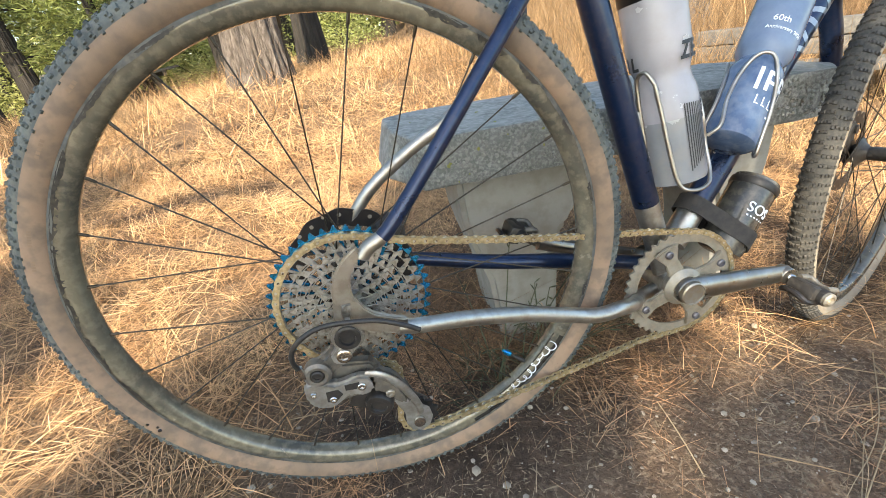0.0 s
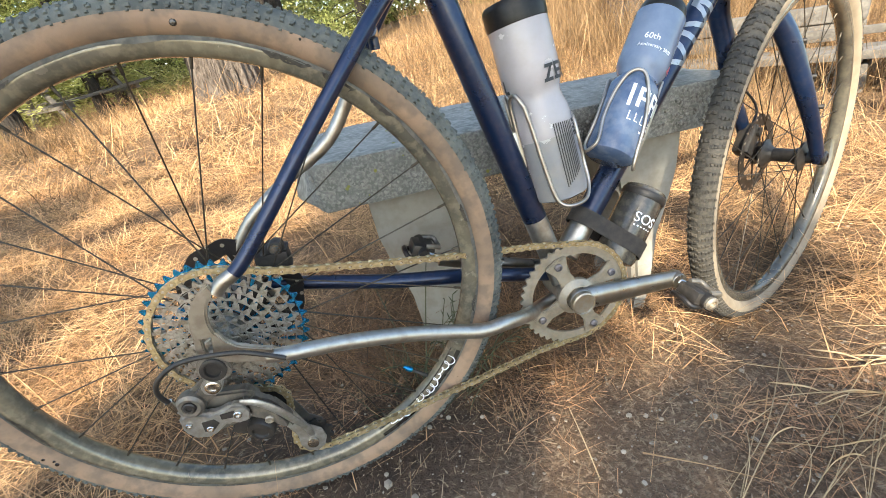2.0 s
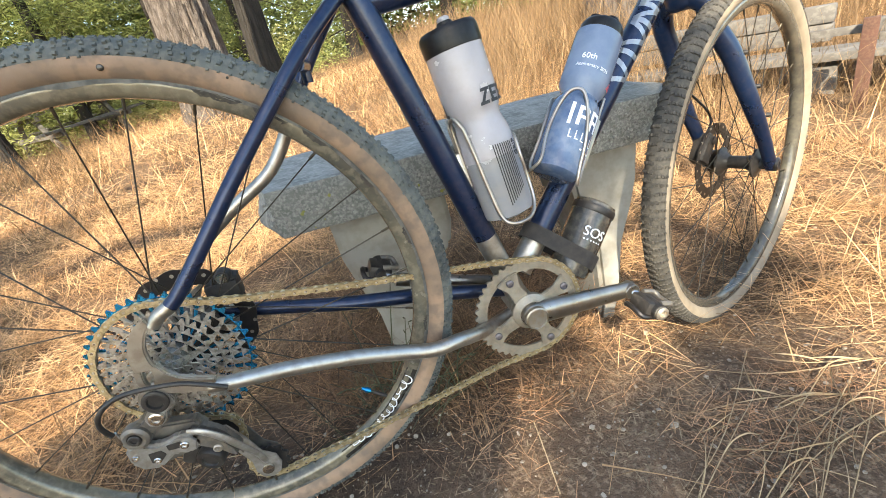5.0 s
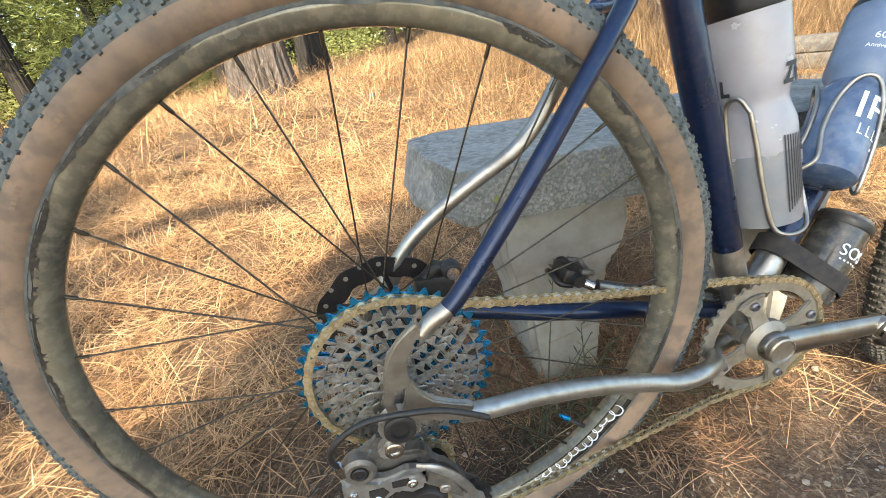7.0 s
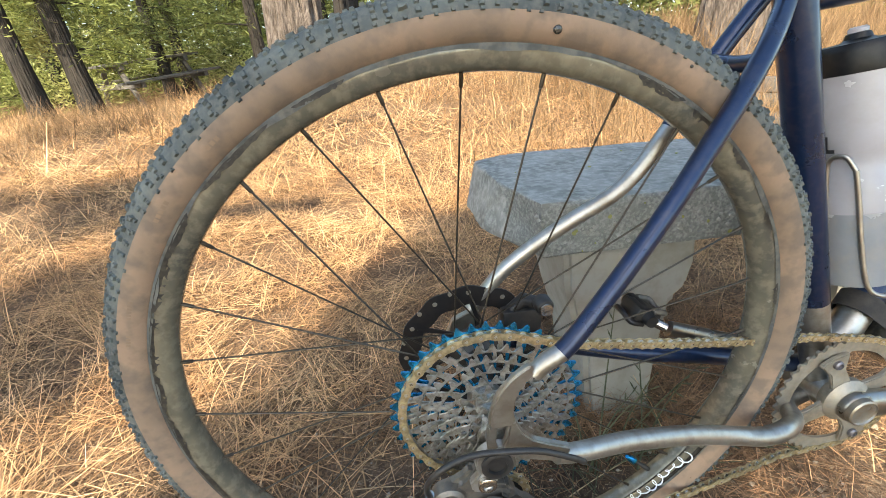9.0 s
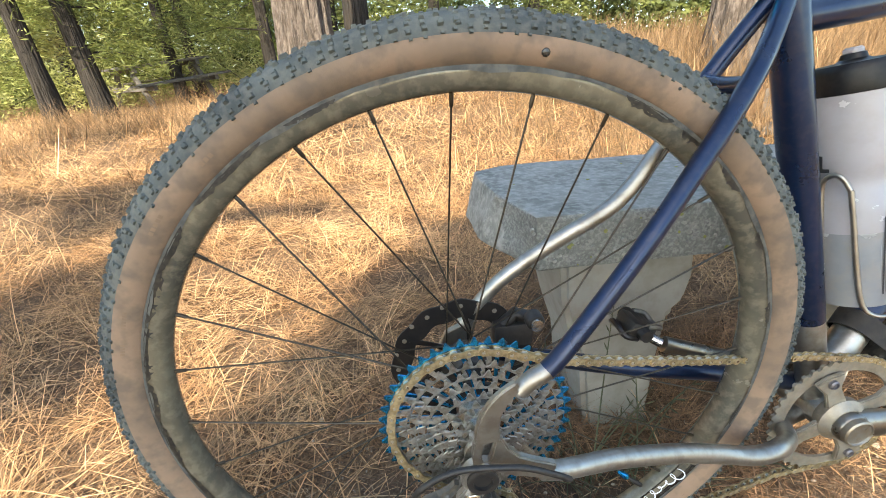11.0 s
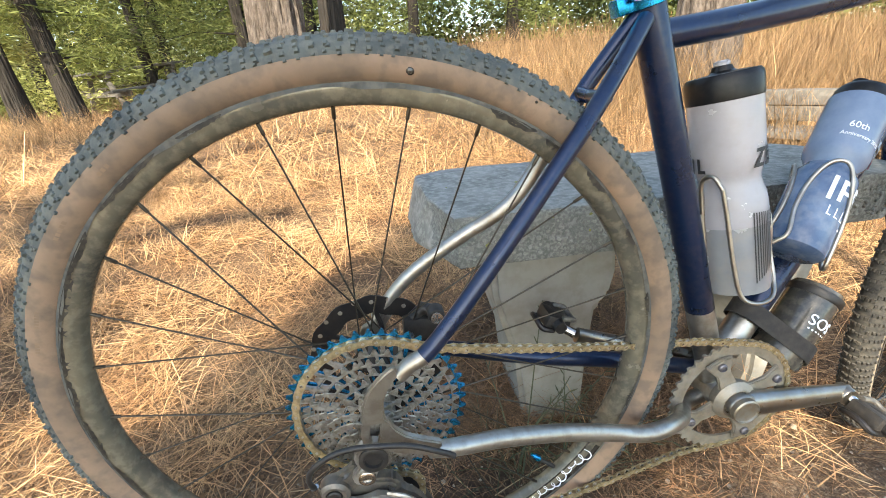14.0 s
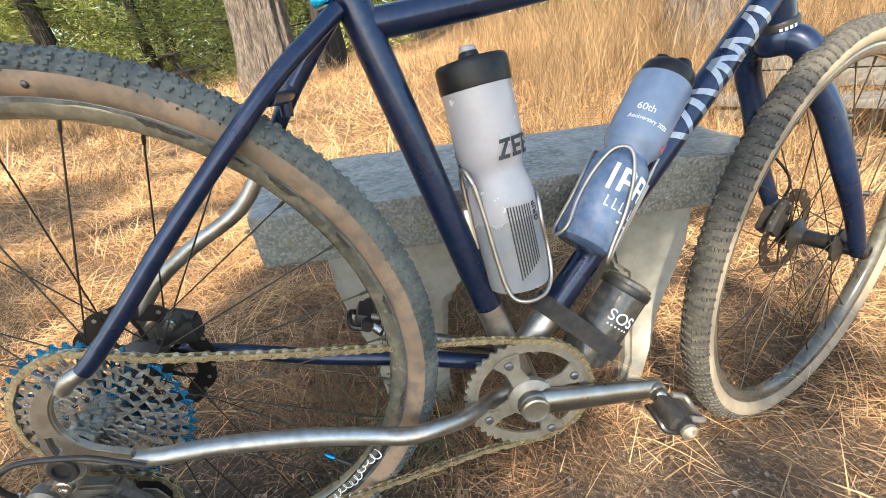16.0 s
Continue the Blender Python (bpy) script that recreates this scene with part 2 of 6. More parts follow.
def thing(name, at, label, category, group="", kind=""):
    """An Empty at the base of a thing."""
    ob = new(name)
    ob.empty_display_size = 0.05
    ob.location = at
    PLACED[ob] = Matrix.Translation(at)
    return tagged(ob, label, category, group, kind)


def part(name, me, parent, label="", m=None):
    """One mesh as a part under a thing or a part. The mesh is in world coordinates unless m places it."""
    ob = new(name, me)
    m = m or Matrix.Identity(4)
    if parent is not None:
        ob.parent = parent
        ob.matrix_parent_inverse = PLACED[parent].inverted()
    ob.matrix_basis = m
    PLACED[ob] = m
    return tagged(ob, label)


class Build:
    """Collects verts and faces for one mesh."""

    def __init__(self):
        self.v, self.f, self.k, self.cuts = [], [], [], []

    def put(self, verts, faces, k=0):
        base = len(self.v)
        self.cuts.append((base, len(self.f)))
        self.v += [tuple(p) for p in verts]
        self.f += [tuple(i + base for i in f) for f in faces]
        self.k += [k] * len(faces)
        return self

    def mesh(self, *mats, smooth=True, sharp=None):
        me = mesh_of(self.v, self.f, smooth, mats, self.k)
        if smooth:
            me.set_sharp_from_angle(angle=radians(sharp or 38))
        return me


def split_parts(name, bd, mat, parent, label="", smooth=True):
    """Each shape that was put into bd becomes a part of its own."""
    ends = bd.cuts[1:] + [(len(bd.v), len(bd.f))]
    for (v0, f0), (v1, f1) in zip(bd.cuts, ends):
        me = mesh_of(bd.v[v0:v1], [tuple(i - v0 for i in f) for f in bd.f[f0:f1]], smooth, (mat,))
        if smooth:
            me.set_sharp_from_angle(angle=radians(38))
        part(name, me, parent, label)


def curve_points(pts, n=6):
    """A smooth line through points (Catmull-Rom)."""
    p = [Vector(q) for q in pts]
    p = [p[0] * 2 - p[1]] + p + [p[-1] * 2 - p[-2]]
    out = []
    for i in range(1, len(p) - 2):
        a, b, c, d = p[i - 1], p[i], p[i + 1], p[i + 2]
        for s in range(n):
            t = s / n
            out.append(0.5 * (2 * b + (c - a) * t + (2 * a - 5 * b + 4 * c - d) * t * t + (3 * b - a - 3 * c + d) * t ** 3))
    out.append(p[-2])
    return out


def tube(bd, pts, radii, seg=14, k=0, flat=1.0, cap=True, flat_dir=None, closed=False):
    """Sweeps a circle (or ellipse) along points."""
    pts = [Vector(p) for p in pts]
    n = len(pts)
    radii = list(radii) if hasattr(radii, "__len__") else [radii] * n
    if len(radii) != n:
        radii = [float(np.interp(i / (n - 1), np.linspace(0, 1, len(radii)), radii)) for i in range(n)]
    up = Vector(flat_dir) if flat_dir else Vector((0, 1, 0))
    verts, faces = [], []
    for i, p in enumerate(pts):
        if closed:
            d = (pts[(i + 1) % n] - pts[i - 1]).normalized()
        else:
            d = (pts[min(i + 1, n - 1)] - pts[max(i - 1, 0)]).normalized()
        if abs(d.dot(up)) > 0.95:
            up = Vector((0, 0, 1)) if abs(d.z) < 0.9 else Vector((1, 0, 0))
        x = up - d * d.dot(up)
        x.normalize()
        y = d.cross(x)
        if not flat_dir:
            up = x
        for s in range(seg):
            a = 2 * math.pi * s / seg
            verts.append(p + x * (radii[i] * flat * math.cos(a)) + y * (radii[i] * math.sin(a)))
    rings = n if closed else n - 1
    for i in range(rings):
        for s in range(seg):
            a, b = i * seg + s, i * seg + (s + 1) % seg
            c, d = ((i + 1) % n) * seg + (s + 1) % seg, ((i + 1) % n) * seg + s
            faces.append((a, b, c, d))
    if cap and not closed:
        faces += [tuple(reversed(range(seg))), tuple(range((n - 1) * seg, n * seg))]
    return bd.put(verts, faces, k)


def frame_to(axis):
    """A turn that takes z to the given axis."""
    return Vector((0, 0, 1)).rotation_difference(Vector(axis).normalized()).to_matrix().to_4x4()


def lathe(bd, profile, origin, axis, seg=32, k=0, cap=True, closed=False, x_dir=None):
    """Turns a profile of (radius, height) round an axis."""
    m = frame_to(axis)
    if x_dir:
        z = Vector(axis).normalized()
        x = Vector(x_dir) - z * z.dot(Vector(x_dir))
        x.normalize()
        m = Matrix((x, z.cross(x), z)).transposed().to_4x4()
    o = Vector(origin)
    verts, faces = [], []
    n = len(profile)
    for r, h in profile:
        for s in range(seg):
            a = 2 * math.pi * s / seg
            verts.append(o + m @ Vector((r * math.cos(a), r * math.sin(a), h)))
    for i in range(n if closed else n - 1):
        j = (i + 1) % n
        for s in range(seg):
            faces.append((i * seg + s, i * seg + (s + 1) % seg, j * seg + (s + 1) % seg, j * seg + s))
    if cap and not closed:
        faces += [tuple(reversed(range(seg))), tuple(range((n - 1) * seg, n * seg))]
    return bd.put(verts, faces, k)


def box(bd, lo, hi, k=0, m=None, bevel=0.0):
    """A box, its edges cut back by bevel."""
    bm = bmesh.new()
    bmesh.ops.create_cube(bm, size=1)
    lo, hi = Vector(lo), Vector(hi)
    for v in bm.verts:
        v.co = Vector([lo[i] + (v.co[i] + 0.5) * (hi[i] - lo[i]) for i in range(3)])
    if bevel:
        bmesh.ops.bevel(bm, geom=bm.edges[:], offset=bevel, segments=2, affect="EDGES", profile=0.6)
    bm.verts.index_update()
    verts = [(m @ v.co) if m else v.co.copy() for v in bm.verts]
    faces = [[v.index for v in f.verts] for f in bm.faces]
    bm.free()
    return bd.put(verts, faces, k)


def plate(bd, outline, thick, m, k=0, bevel=0.0):
    """A flat plate from an outline in its x, y, thick along its z, placed by m."""
    bm = bmesh.new()
    vs = [bm.verts.new((x, y, 0)) for x, y in outline]
    f = bm.faces.new(vs)
    r = bmesh.ops.extrude_face_region(bm, geom=[f])
    bmesh.ops.translate(bm, vec=(0, 0, thick), verts=[g for g in r["geom"] if isinstance(g, bmesh.types.BMVert)])
    bmesh.ops.recalc_face_normals(bm, faces=bm.faces[:])
    if bevel:
        bmesh.ops.bevel(bm, geom=[e for e in bm.edges if e.calc_face_angle(0) > 0.4], offset=bevel, segments=2, affect="EDGES")
    bm.verts.index_update()
    verts = [m @ v.co for v in bm.verts]
    faces = [[v.index for v in g.verts] for g in bm.faces]
    bm.free()
    return bd.put(verts, faces, k)


SIDE = Matrix(((1, 0, 0, 0), (0, 0, 1, 0), (0, 1, 0, 0), (0, 0, 0, 1)))   # outline x, y becomes x, z; thickness goes to +y


def text_mesh(words, size, depth=0.0004):
    cu = bpy.data.curves.new("words", "FONT")
    cu.body, cu.size, cu.extrude, cu.align_x, cu.align_y = words, size, depth, "CENTER", "CENTER"
    ob = bpy.data.objects.new("words", cu)
    scene.collection.objects.link(ob)
    bpy.context.view_layer.update()
    me = bpy.data.meshes.new_from_object(ob.evaluated_get(bpy.context.evaluated_depsgraph_get()))
    bpy.data.objects.remove(ob)
    bpy.data.curves.remove(cu)
    return [v.co.copy() for v in me.vertices], [tuple(p.vertices) for p in me.polygons]


def wrap(verts, origin, axis, toward, radius, turn=0.0, lift=0.0, spin=0.0):
    """Bends flat shapes (x across, y up) round a round body; toward: the side on which x = 0 lies."""
    z = Vector(axis).normalized()
    x = Vector(toward) - z * z.dot(Vector(toward))
    x.normalize()
    y = z.cross(x)
    cs, sn = math.cos(spin), math.sin(spin)
    out = []
    for v in verts:
        vx, vy = v[0] * cs - v[1] * sn, v[0] * sn + v[1] * cs
        a = turn + vx / radius
        r = radius + 0.0005 + v[2]
        out.append(Vector(origin) + x * (r * math.cos(a)) + y * (r * math.sin(a)) + z * (lift + vy))
    return out


def bar(w, h, x=0.0, y=0.0, n=6):
    """A flat strip, cut across so that it can bend."""
    verts = [(x - w / 2 + w * i / n, y + s * h / 2, 0.0002) for i in range(n + 1) for s in (-1, 1)]
    return [Vector(v) for v in verts], [(2 * i, 2 * i + 2, 2 * i + 3, 2 * i + 1) for i in range(n)]

# ---------------------------------------------------------------- the ground


def smooth_step(a, b, x):
    t = np.clip((np.asarray(x, float) - a) / (b - a), 0, 1)
    return t * t * (3 - 2 * t)


def ground_height(x, y):
    x, y = np.asarray(x, float), np.asarray(y, float)
    fall = 0.10 * smooth_step(2.2, 4.2, y) - 0.06 * np.maximum(0, np.minimum(y, 12) - 4.2) * smooth_step(4.0, -1.0, x)
    near = 0.012 * np.sin(3.1 * x + 1.2) * np.sin(2.7 * y + 0.4) + 0.006 * np.sin(9 * x + 2.0 * y) * np.sin(7.3 * y - 3 * x)
    hold = 1 - np.exp(-(x ** 2 + y ** 2) / 0.05) * 0.999 - np.exp(-((x - FRONT[0]) ** 2 + (y - FRONT[1]) ** 2) / 0.05) * 0.999
    dip = (FRONT[2] - 0.346) * np.exp(-((x - FRONT[0]) ** 2 + (y - FRONT[1]) ** 2) / 0.12)
    right = -0.05 * smooth_step(1.4, 3.0, x)
    rise = 0.095 * (np.sqrt((y - 0.40) ** 2 + 0.04) + y - 0.40) / 2 * smooth_step(-0.5, 0.6, y) * smooth_step(40, 14, y)
    hollow = -0.085 * np.maximum(0, np.minimum(y, 5.6) - 2.0) * smooth_step(-0.9, -3.2, x)
    return rise + hollow + fall + near * np.clip(hold, 0, 1) + dip + right


FRONT = (1.030, 0.210, 0.290)      # front wheel's centre
STEER = 24.5                     # degrees to the left

axis_x = np.concatenate([[-400, -150, -60, -30, -18, -12, -8, -6, -4.5], np.arange(-3.6, -1.2, 0.2), np.arange(-1.2, 2.0, 0.025), np.arange(2.0, 4.4, 0.2), [5, 7, 10, 15, 25, 60, 150, 400]])
axis_y = np.concatenate([[-400, -150, -60, -25, -12, -6, -3, -1.6], np.arange(-1.0, 2.0, 0.025), np.arange(2.0, 6.0, 0.2), [6.5, 7, 7.5, 8, 9, 10, 11, 12, 13, 14, 15, 16, 18, 25, 60, 150, 400]])
gx, gy = np.meshgrid(axis_x, axis_y)
gz = ground_height(gx, gy)
near_mask = (gx > -1.3) & (gx < 2) & (gy > -1) & (gy < 2)
rough_z = np.array([noise.fractal(Vector((a * 9, b * 9, 0)), 1.0, 2.0, 4) for a, b in zip(gx[near_mask], gy[near_mask])])
gz[near_mask] += 0.006 * (rough_z - 0.25) * np.clip(1 - np.exp(-((gx[near_mask]) ** 2 + gy[near_mask] ** 2) / 0.02) - np.exp(-((gx[near_mask] - FRONT[0]) ** 2 + (gy[near_mask] - FRONT[1]) ** 2) / 0.02), 0, 1)
nx = len(axis_x)
gverts = np.stack([gx.ravel(), gy.ravel(), gz.ravel()], 1)
gfaces = [(j * nx + i, j * nx + i + 1, (j + 1) * nx + i + 1, (j + 1) * nx + i) for j in range(len(axis_y) - 1) for i in range(nx - 1)]


def ground_material():
    m = bpy.data.materials.new("dirt_with_straw")
    m.use_nodes = True
    n, l = m.node_tree.nodes, m.node_tree.links
    b = n["Principled BSDF"]
    b.inputs["Roughness"].default_value = 0.95
    co = n.new("ShaderNodeTexCoord")

    def tex(s, d=6.0):
        t = n.new("ShaderNodeTexNoise")
        t.inputs["Scale"].default_value, t.inputs["Detail"].default_value, t.inputs["Roughness"].default_value = s, d, 0.65
        l.new(co.outputs["Object"], t.inputs["Vector"])
        return t.outputs["Fac"]

    def mapped(v, a, c):
        r = n.new("ShaderNodeMapRange")
        r.inputs["From Min"].default_value, r.inputs["From Max"].default_value = a, c
        l.new(v, r.inputs["Value"])
        return r.outputs["Result"]

    def mix(f, a, c):
        x = n.new("ShaderNodeMix")
        x.data_type = "RGBA"
        l.new(f, x.inputs["Factor"])
        for v, i in ((a, "A"), (c, "B")):
            slot = [s for s in x.inputs if s.name == i and s.type == "RGBA"][0]
            if isinstance(v, tuple):
                slot.default_value = (*v, 1)
            else:
                l.new(v, slot)
        return [s for s in x.outputs if s.type == "RGBA"][0]

    dirt = mix(mapped(tex(5), 0.35, 0.65), (0.115, 0.070, 0.041), (0.19, 0.121, 0.073))
    dirt = mix(mapped(tex(90), 0.5, 0.66), dirt, (0.34, 0.24, 0.155))
    # dark specks painted in for shaded crevices of the dirt
    dirt = mix(mapped(tex(260, 6), 0.52, 0.70), dirt, (0.075, 0.05, 0.034))
    # base under the straw kept dark, like shaded gaps between the blades
    straw = mix(mapped(tex(7), 0.35, 0.65), (0.23, 0.138, 0.066), (0.16, 0.088, 0.042))
    straw = mix(mapped(tex(150), 0.42, 0.60), straw, (0.055, 0.032, 0.016))
    at = n.new("ShaderNodeVertexColor")
    at.layer_name = "cover"
    sep = n.new("ShaderNodeSeparateColor")
    l.new(at.outputs["Color"], sep.inputs["Color"])
    # dark soil tone, deepened to carry the shade under the bicycle
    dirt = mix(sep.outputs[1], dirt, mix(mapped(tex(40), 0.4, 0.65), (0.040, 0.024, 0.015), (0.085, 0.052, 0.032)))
    add = n.new("ShaderNodeMath")
    add.operation = "ADD"
    l.new(sep.outputs[0], add.inputs[0])
    l.new(mapped(tex(11), 0.2, 0.8), add.inputs[1])
    col = mix(mapped(add.outputs[0], 0.75, 1.2), dirt, straw)
    l.new(col, b.inputs["Base Color"])
    bp = n.new("ShaderNodeBump")
    bp.inputs["Strength"].default_value, bp.inputs["Distance"].default_value = 1.0, 0.012
    l.new(tex(110, 8), bp.inputs["Height"])
    l.new(bp.outputs["Normal"], b.inputs["Normal"])
    return m


def straw_cover(x, y):
    """How much straw lies on the ground: bare dirt in front of and under the bicycle, straw behind and beside it."""
    x, y = np.asarray(x, float), np.asarray(y, float)
    bare = np.exp(-(((x - 0.66) / 0.66) ** 2 + ((y + 0.27) / 0.50) ** 2) ** 1.5)
    rut = np.exp(-(((x + 0.03) / 0.27) ** 2 + ((y - 0.09) / 0.20) ** 2) ** 1.5)
    back = np.exp(-(((x - 0.1) / 0.3) ** 2 + ((y + 0.3) / 0.25) ** 2))
    return np.clip(1 - bare - 0.9 * rut - 0.5 * back, 0, 1)


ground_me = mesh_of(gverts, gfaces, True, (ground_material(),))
cover_layer = ground_me.color_attributes.new("cover", "FLOAT_COLOR", "POINT")
cv = straw_cover(gverts[:, 0], gverts[:, 1])
soil_shade = np.exp(-(((gverts[:, 0] - 0.10) / 0.36) ** 2 + ((gverts[:, 1] - 0.07) / 0.20) ** 2) ** 1.5)      # dark soil, deepened for the shade under the bicycle
cover_layer.data.foreach_set("color", np.stack([cv, soil_shade, cv, np.ones_like(cv)], 1).ravel())
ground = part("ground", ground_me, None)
tagged(ground, "brown dirt covered with dry straw and pine needles", "ground", kind="structure")


# ---------------------------------------------------------------- straw, needles and grass
rng = np.random.default_rng(7)


def blades(x, y, length, width, lean_az, lean, bend, z0, mat, name, label, category, rows=3, taper=0.25):
    """Many thin bent strips in one mesh. lean: angle from upright in radians."""
    n = len(x)
    verts, faces = [], []
    side = np.stack([-np.sin(lean_az), np.cos(lean_az), np.zeros(n)], 1)
    ang_w = rng.uniform(0, math.pi, n)
    p = np.stack([x, y, z0], 1)
    all_v = np.zeros((n, 2 * rows, 3))
    for r in range(rows):
        t = r / (rows - 1)
        a = np.minimum(lean + bend * t, 1.62)
        wdt = width * (1 - (1 - taper) * t)
        hor = side * np.cos(ang_w)[:, None] + np.array([0, 0, 1.0]) * (np.sin(ang_w) * np.clip(lean / 1.57, 0, 1))[:, None] * 0.6 + np.stack([np.cos(lean_az), np.sin(lean_az), np.zeros(n)], 1) * (np.sin(ang_w) * (1 - np.clip(lean / 1.57, 0, 1)))[:, None]
        all_v[:, 2 * r] = p - hor * wdt[:, None] / 2
        all_v[:, 2 * r + 1] = p + hor * wdt[:, None] / 2
        step = (length / (rows - 1))[:, None]
        p = p + step * np.stack([np.sin(a) * np.cos(lean_az), np.sin(a) * np.sin(lean_az), np.cos(a)], 1)
    base = (np.arange(n) * 2 * rows)[:, None]
    quads = np.concatenate([base + np.array([2 * r, 2 * r + 1, 2 * r + 3, 2 * r + 2]) for r in range(rows - 1)], 0)
    me = bpy.data.meshes.new("mesh")
    me.vertices.add(n * 2 * rows)
    me.vertices.foreach_set("co", all_v.reshape(-1))
    nf = len(quads)
    me.loops.add(nf * 4)
    me.loops.foreach_set("vertex_index", quads.reshape(-1).astype(np.int32))
    me.polygons.add(nf)
    me.polygons.foreach_set("loop_start", (np.arange(nf) * 4).astype(np.int32))
    me.materials.append(mat)
    me.update(calc_edges=True)
    me.validate()
    ob = part(name, me, None)
    return tagged(ob, label, category, kind="stuff")


def scatter(n, x0, x1, y0, y1, keep=None):
    x, y = rng.uniform(x0, x1, n), rng.uniform(y0, y1, n)
    if keep is not None:
        ok = rng.uniform(0, 1, n) < keep(x, y)
        x, y = x[ok], y[ok]
    return x, y


def clumps(x, y, s=3.0, lo=-0.25, hi=0.35, off=0.0):
    f = np.array([noise.fractal(Vector((a * s + off, b * s, off)), 1.0, 2.0, 3) for a, b in zip(x, y)])
    return np.clip((f - lo) / (hi - lo), 0.03, 1)


def swept(x, y, s=2.6, off=0.0, loose=0.6):
    """Blades that fell together lie in much the same direction."""
    f = np.array([noise.noise(Vector((a * s + off, b * s, off))) for a, b in zip(x, y)])
    return f * 7.0 + rng.normal(0, loose, len(f)) + math.pi * (rng.uniform(0, 1, len(f)) < 0.4)


def bench_shade(x, y):
    """Where brown straw, darkened for shade, lies: under the bench and between it and the rear wheel."""
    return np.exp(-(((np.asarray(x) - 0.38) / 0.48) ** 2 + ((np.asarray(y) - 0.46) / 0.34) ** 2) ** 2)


def clear_of_bench(x, y):
    return 1.0 - ((x > 0.14) & (x < 0.92) & (y > 0.2) & (y < 0.52))


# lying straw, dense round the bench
x, y = scatter(175000, -1.65, 2.25, -0.65, 2.4, lambda a, b: (0.012 + straw_cover(a, b) ** 1.8) * clumps(a, b, 5.0, -0.35, 0.25) * (1 - 0.45 * smooth_step(1.2, 2.4, b)) * (1 - 0.85 * bench_shade(a, b)) * smooth_step(-1.65, -1.15, a) * smooth_step(2.25, 1.75, a) * smooth_step(-0.65, -0.35, b))
n = len(x)
blades(x, y, rng.gamma(2.2, 0.032, n) + 0.02, rng.uniform(0.0010, 0.0030, n), swept(x, y, 3.2, 0.0, 0.65), rng.uniform(1.0, 1.56, n), rng.uniform(0.0, 0.55, n),
       ground_height(x, y) + rng.uniform(0.0, 0.020, n), STRAW, "lying_straw", "tangled golden dry straw lying on the ground", "straw")
x, y = scatter(95000, -6, 6, 1.7, 7.5, lambda a, b: clumps(a, b, 2.0, -0.75, 0.15) * smooth_step(1.7, 2.4, b))
n = len(x)
blades(x, y, rng.gamma(4, 0.035, n) + 0.05, rng.uniform(0.003, 0.007, n), swept(x, y, 1.6, 4.0, 0.7), rng.uniform(0.8, 1.5, n), rng.uniform(0.0, 0.5, n),
       ground_height(x, y) + rng.uniform(0.0, 0.03, n), STRAW, "far_straw", "golden dry straw spread over the slope", "straw", rows=2)
x, y = scatter(30000, -6.5, -1.1, -0.6, 2.6, lambda a, b: clumps(a, b, 2.0, -0.6, 0.2) * smooth_step(-1.1, -1.6, a))
n = len(x)
blades(x, y, rng.gamma(4, 0.03, n) + 0.05, rng.uniform(0.002, 0.004, n), rng.uniform(0, 6.283, n), rng.uniform(0.9, 1.5, n), rng.uniform(0.0, 0.5, n),
       ground_height(x, y) + rng.uniform(0.0, 0.03, n), STRAW, "side_straw", "golden dry straw beside the clearing", "straw")
x, y = scatter(52000, -0.3, 1.1, 0.02, 1.0, lambda a, b: bench_shade(a, b) * clumps(a, b, 6.0, -0.35, 0.2, 21.0))
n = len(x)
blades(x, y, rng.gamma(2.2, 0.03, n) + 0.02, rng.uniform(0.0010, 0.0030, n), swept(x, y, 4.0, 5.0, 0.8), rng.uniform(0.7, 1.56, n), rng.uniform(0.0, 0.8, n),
       ground_height(x, y) + rng.uniform(0.0, 0.022, n), SHADE_STRAW, "old_straw", "brown straw lying under the bench, darkened for the shade there", "straw")
x, y = scatter(60000, -7.5, 7.5, -7.0, 2.6, lambda a, b: clumps(a, b, 1.2, -0.3, 0.3, 31.0) * np.maximum(smooth_step(-0.3, -0.9, b), smooth_step(1.7, 2.4, a)))
n = len(x)
blades(x, y, rng.gamma(4, 0.03, n) + 0.05, rng.uniform(0.002, 0.006, n), swept(x, y, 1.4, 14.0, 0.7), rng.uniform(0.9, 1.5, n), rng.uniform(0.0, 0.5, n),
       ground_height(x, y) + rng.uniform(0.0, 0.02, n), STRAW, "outer_straw", "golden dry straw lying round the clearing", "straw")
# needles and small litter on the dirt
x, y = scatter(90000, -0.9, 1.9, -0.55, 0.8, lambda a, b: clumps(a, b, 4.0, 0.02, 0.55, 5.0) ** 1.2 * (0.35 + 0.62 * (1 - straw_cover(a, b))))
n = len(x)
blades(x, y, rng.uniform(0.025, 0.085, n), rng.uniform(0.0007, 0.0014, n), rng.uniform(0, 6.283, n), rng.uniform(1.3, 1.57, n), rng.uniform(-0.1, 0.35, n),
       ground_height(x, y) + rng.uniform(0.001, 0.010, n), NEEDLE, "pine_needles", "rust-brown dead pine needles on the dirt", "pine needles")
x, y = scatter(70000, -0.9, 1.8, -0.75, 0.8)
n = len(x)
blades(x, y, rng.gamma(1.6, 0.0045, n) + 0.0015, rng.uniform(0.0008, 0.0028, n), rng.uniform(0, 6.283, n), rng.uniform(1.1, 1.57, n), rng.uniform(-0.2, 0.4, n),
       ground_height(x, y) + rng.uniform(0.001, 0.007, n), LITTER, "leaf_litter", "small grey-brown crumbs of litter on the dirt", "litter", rows=2)
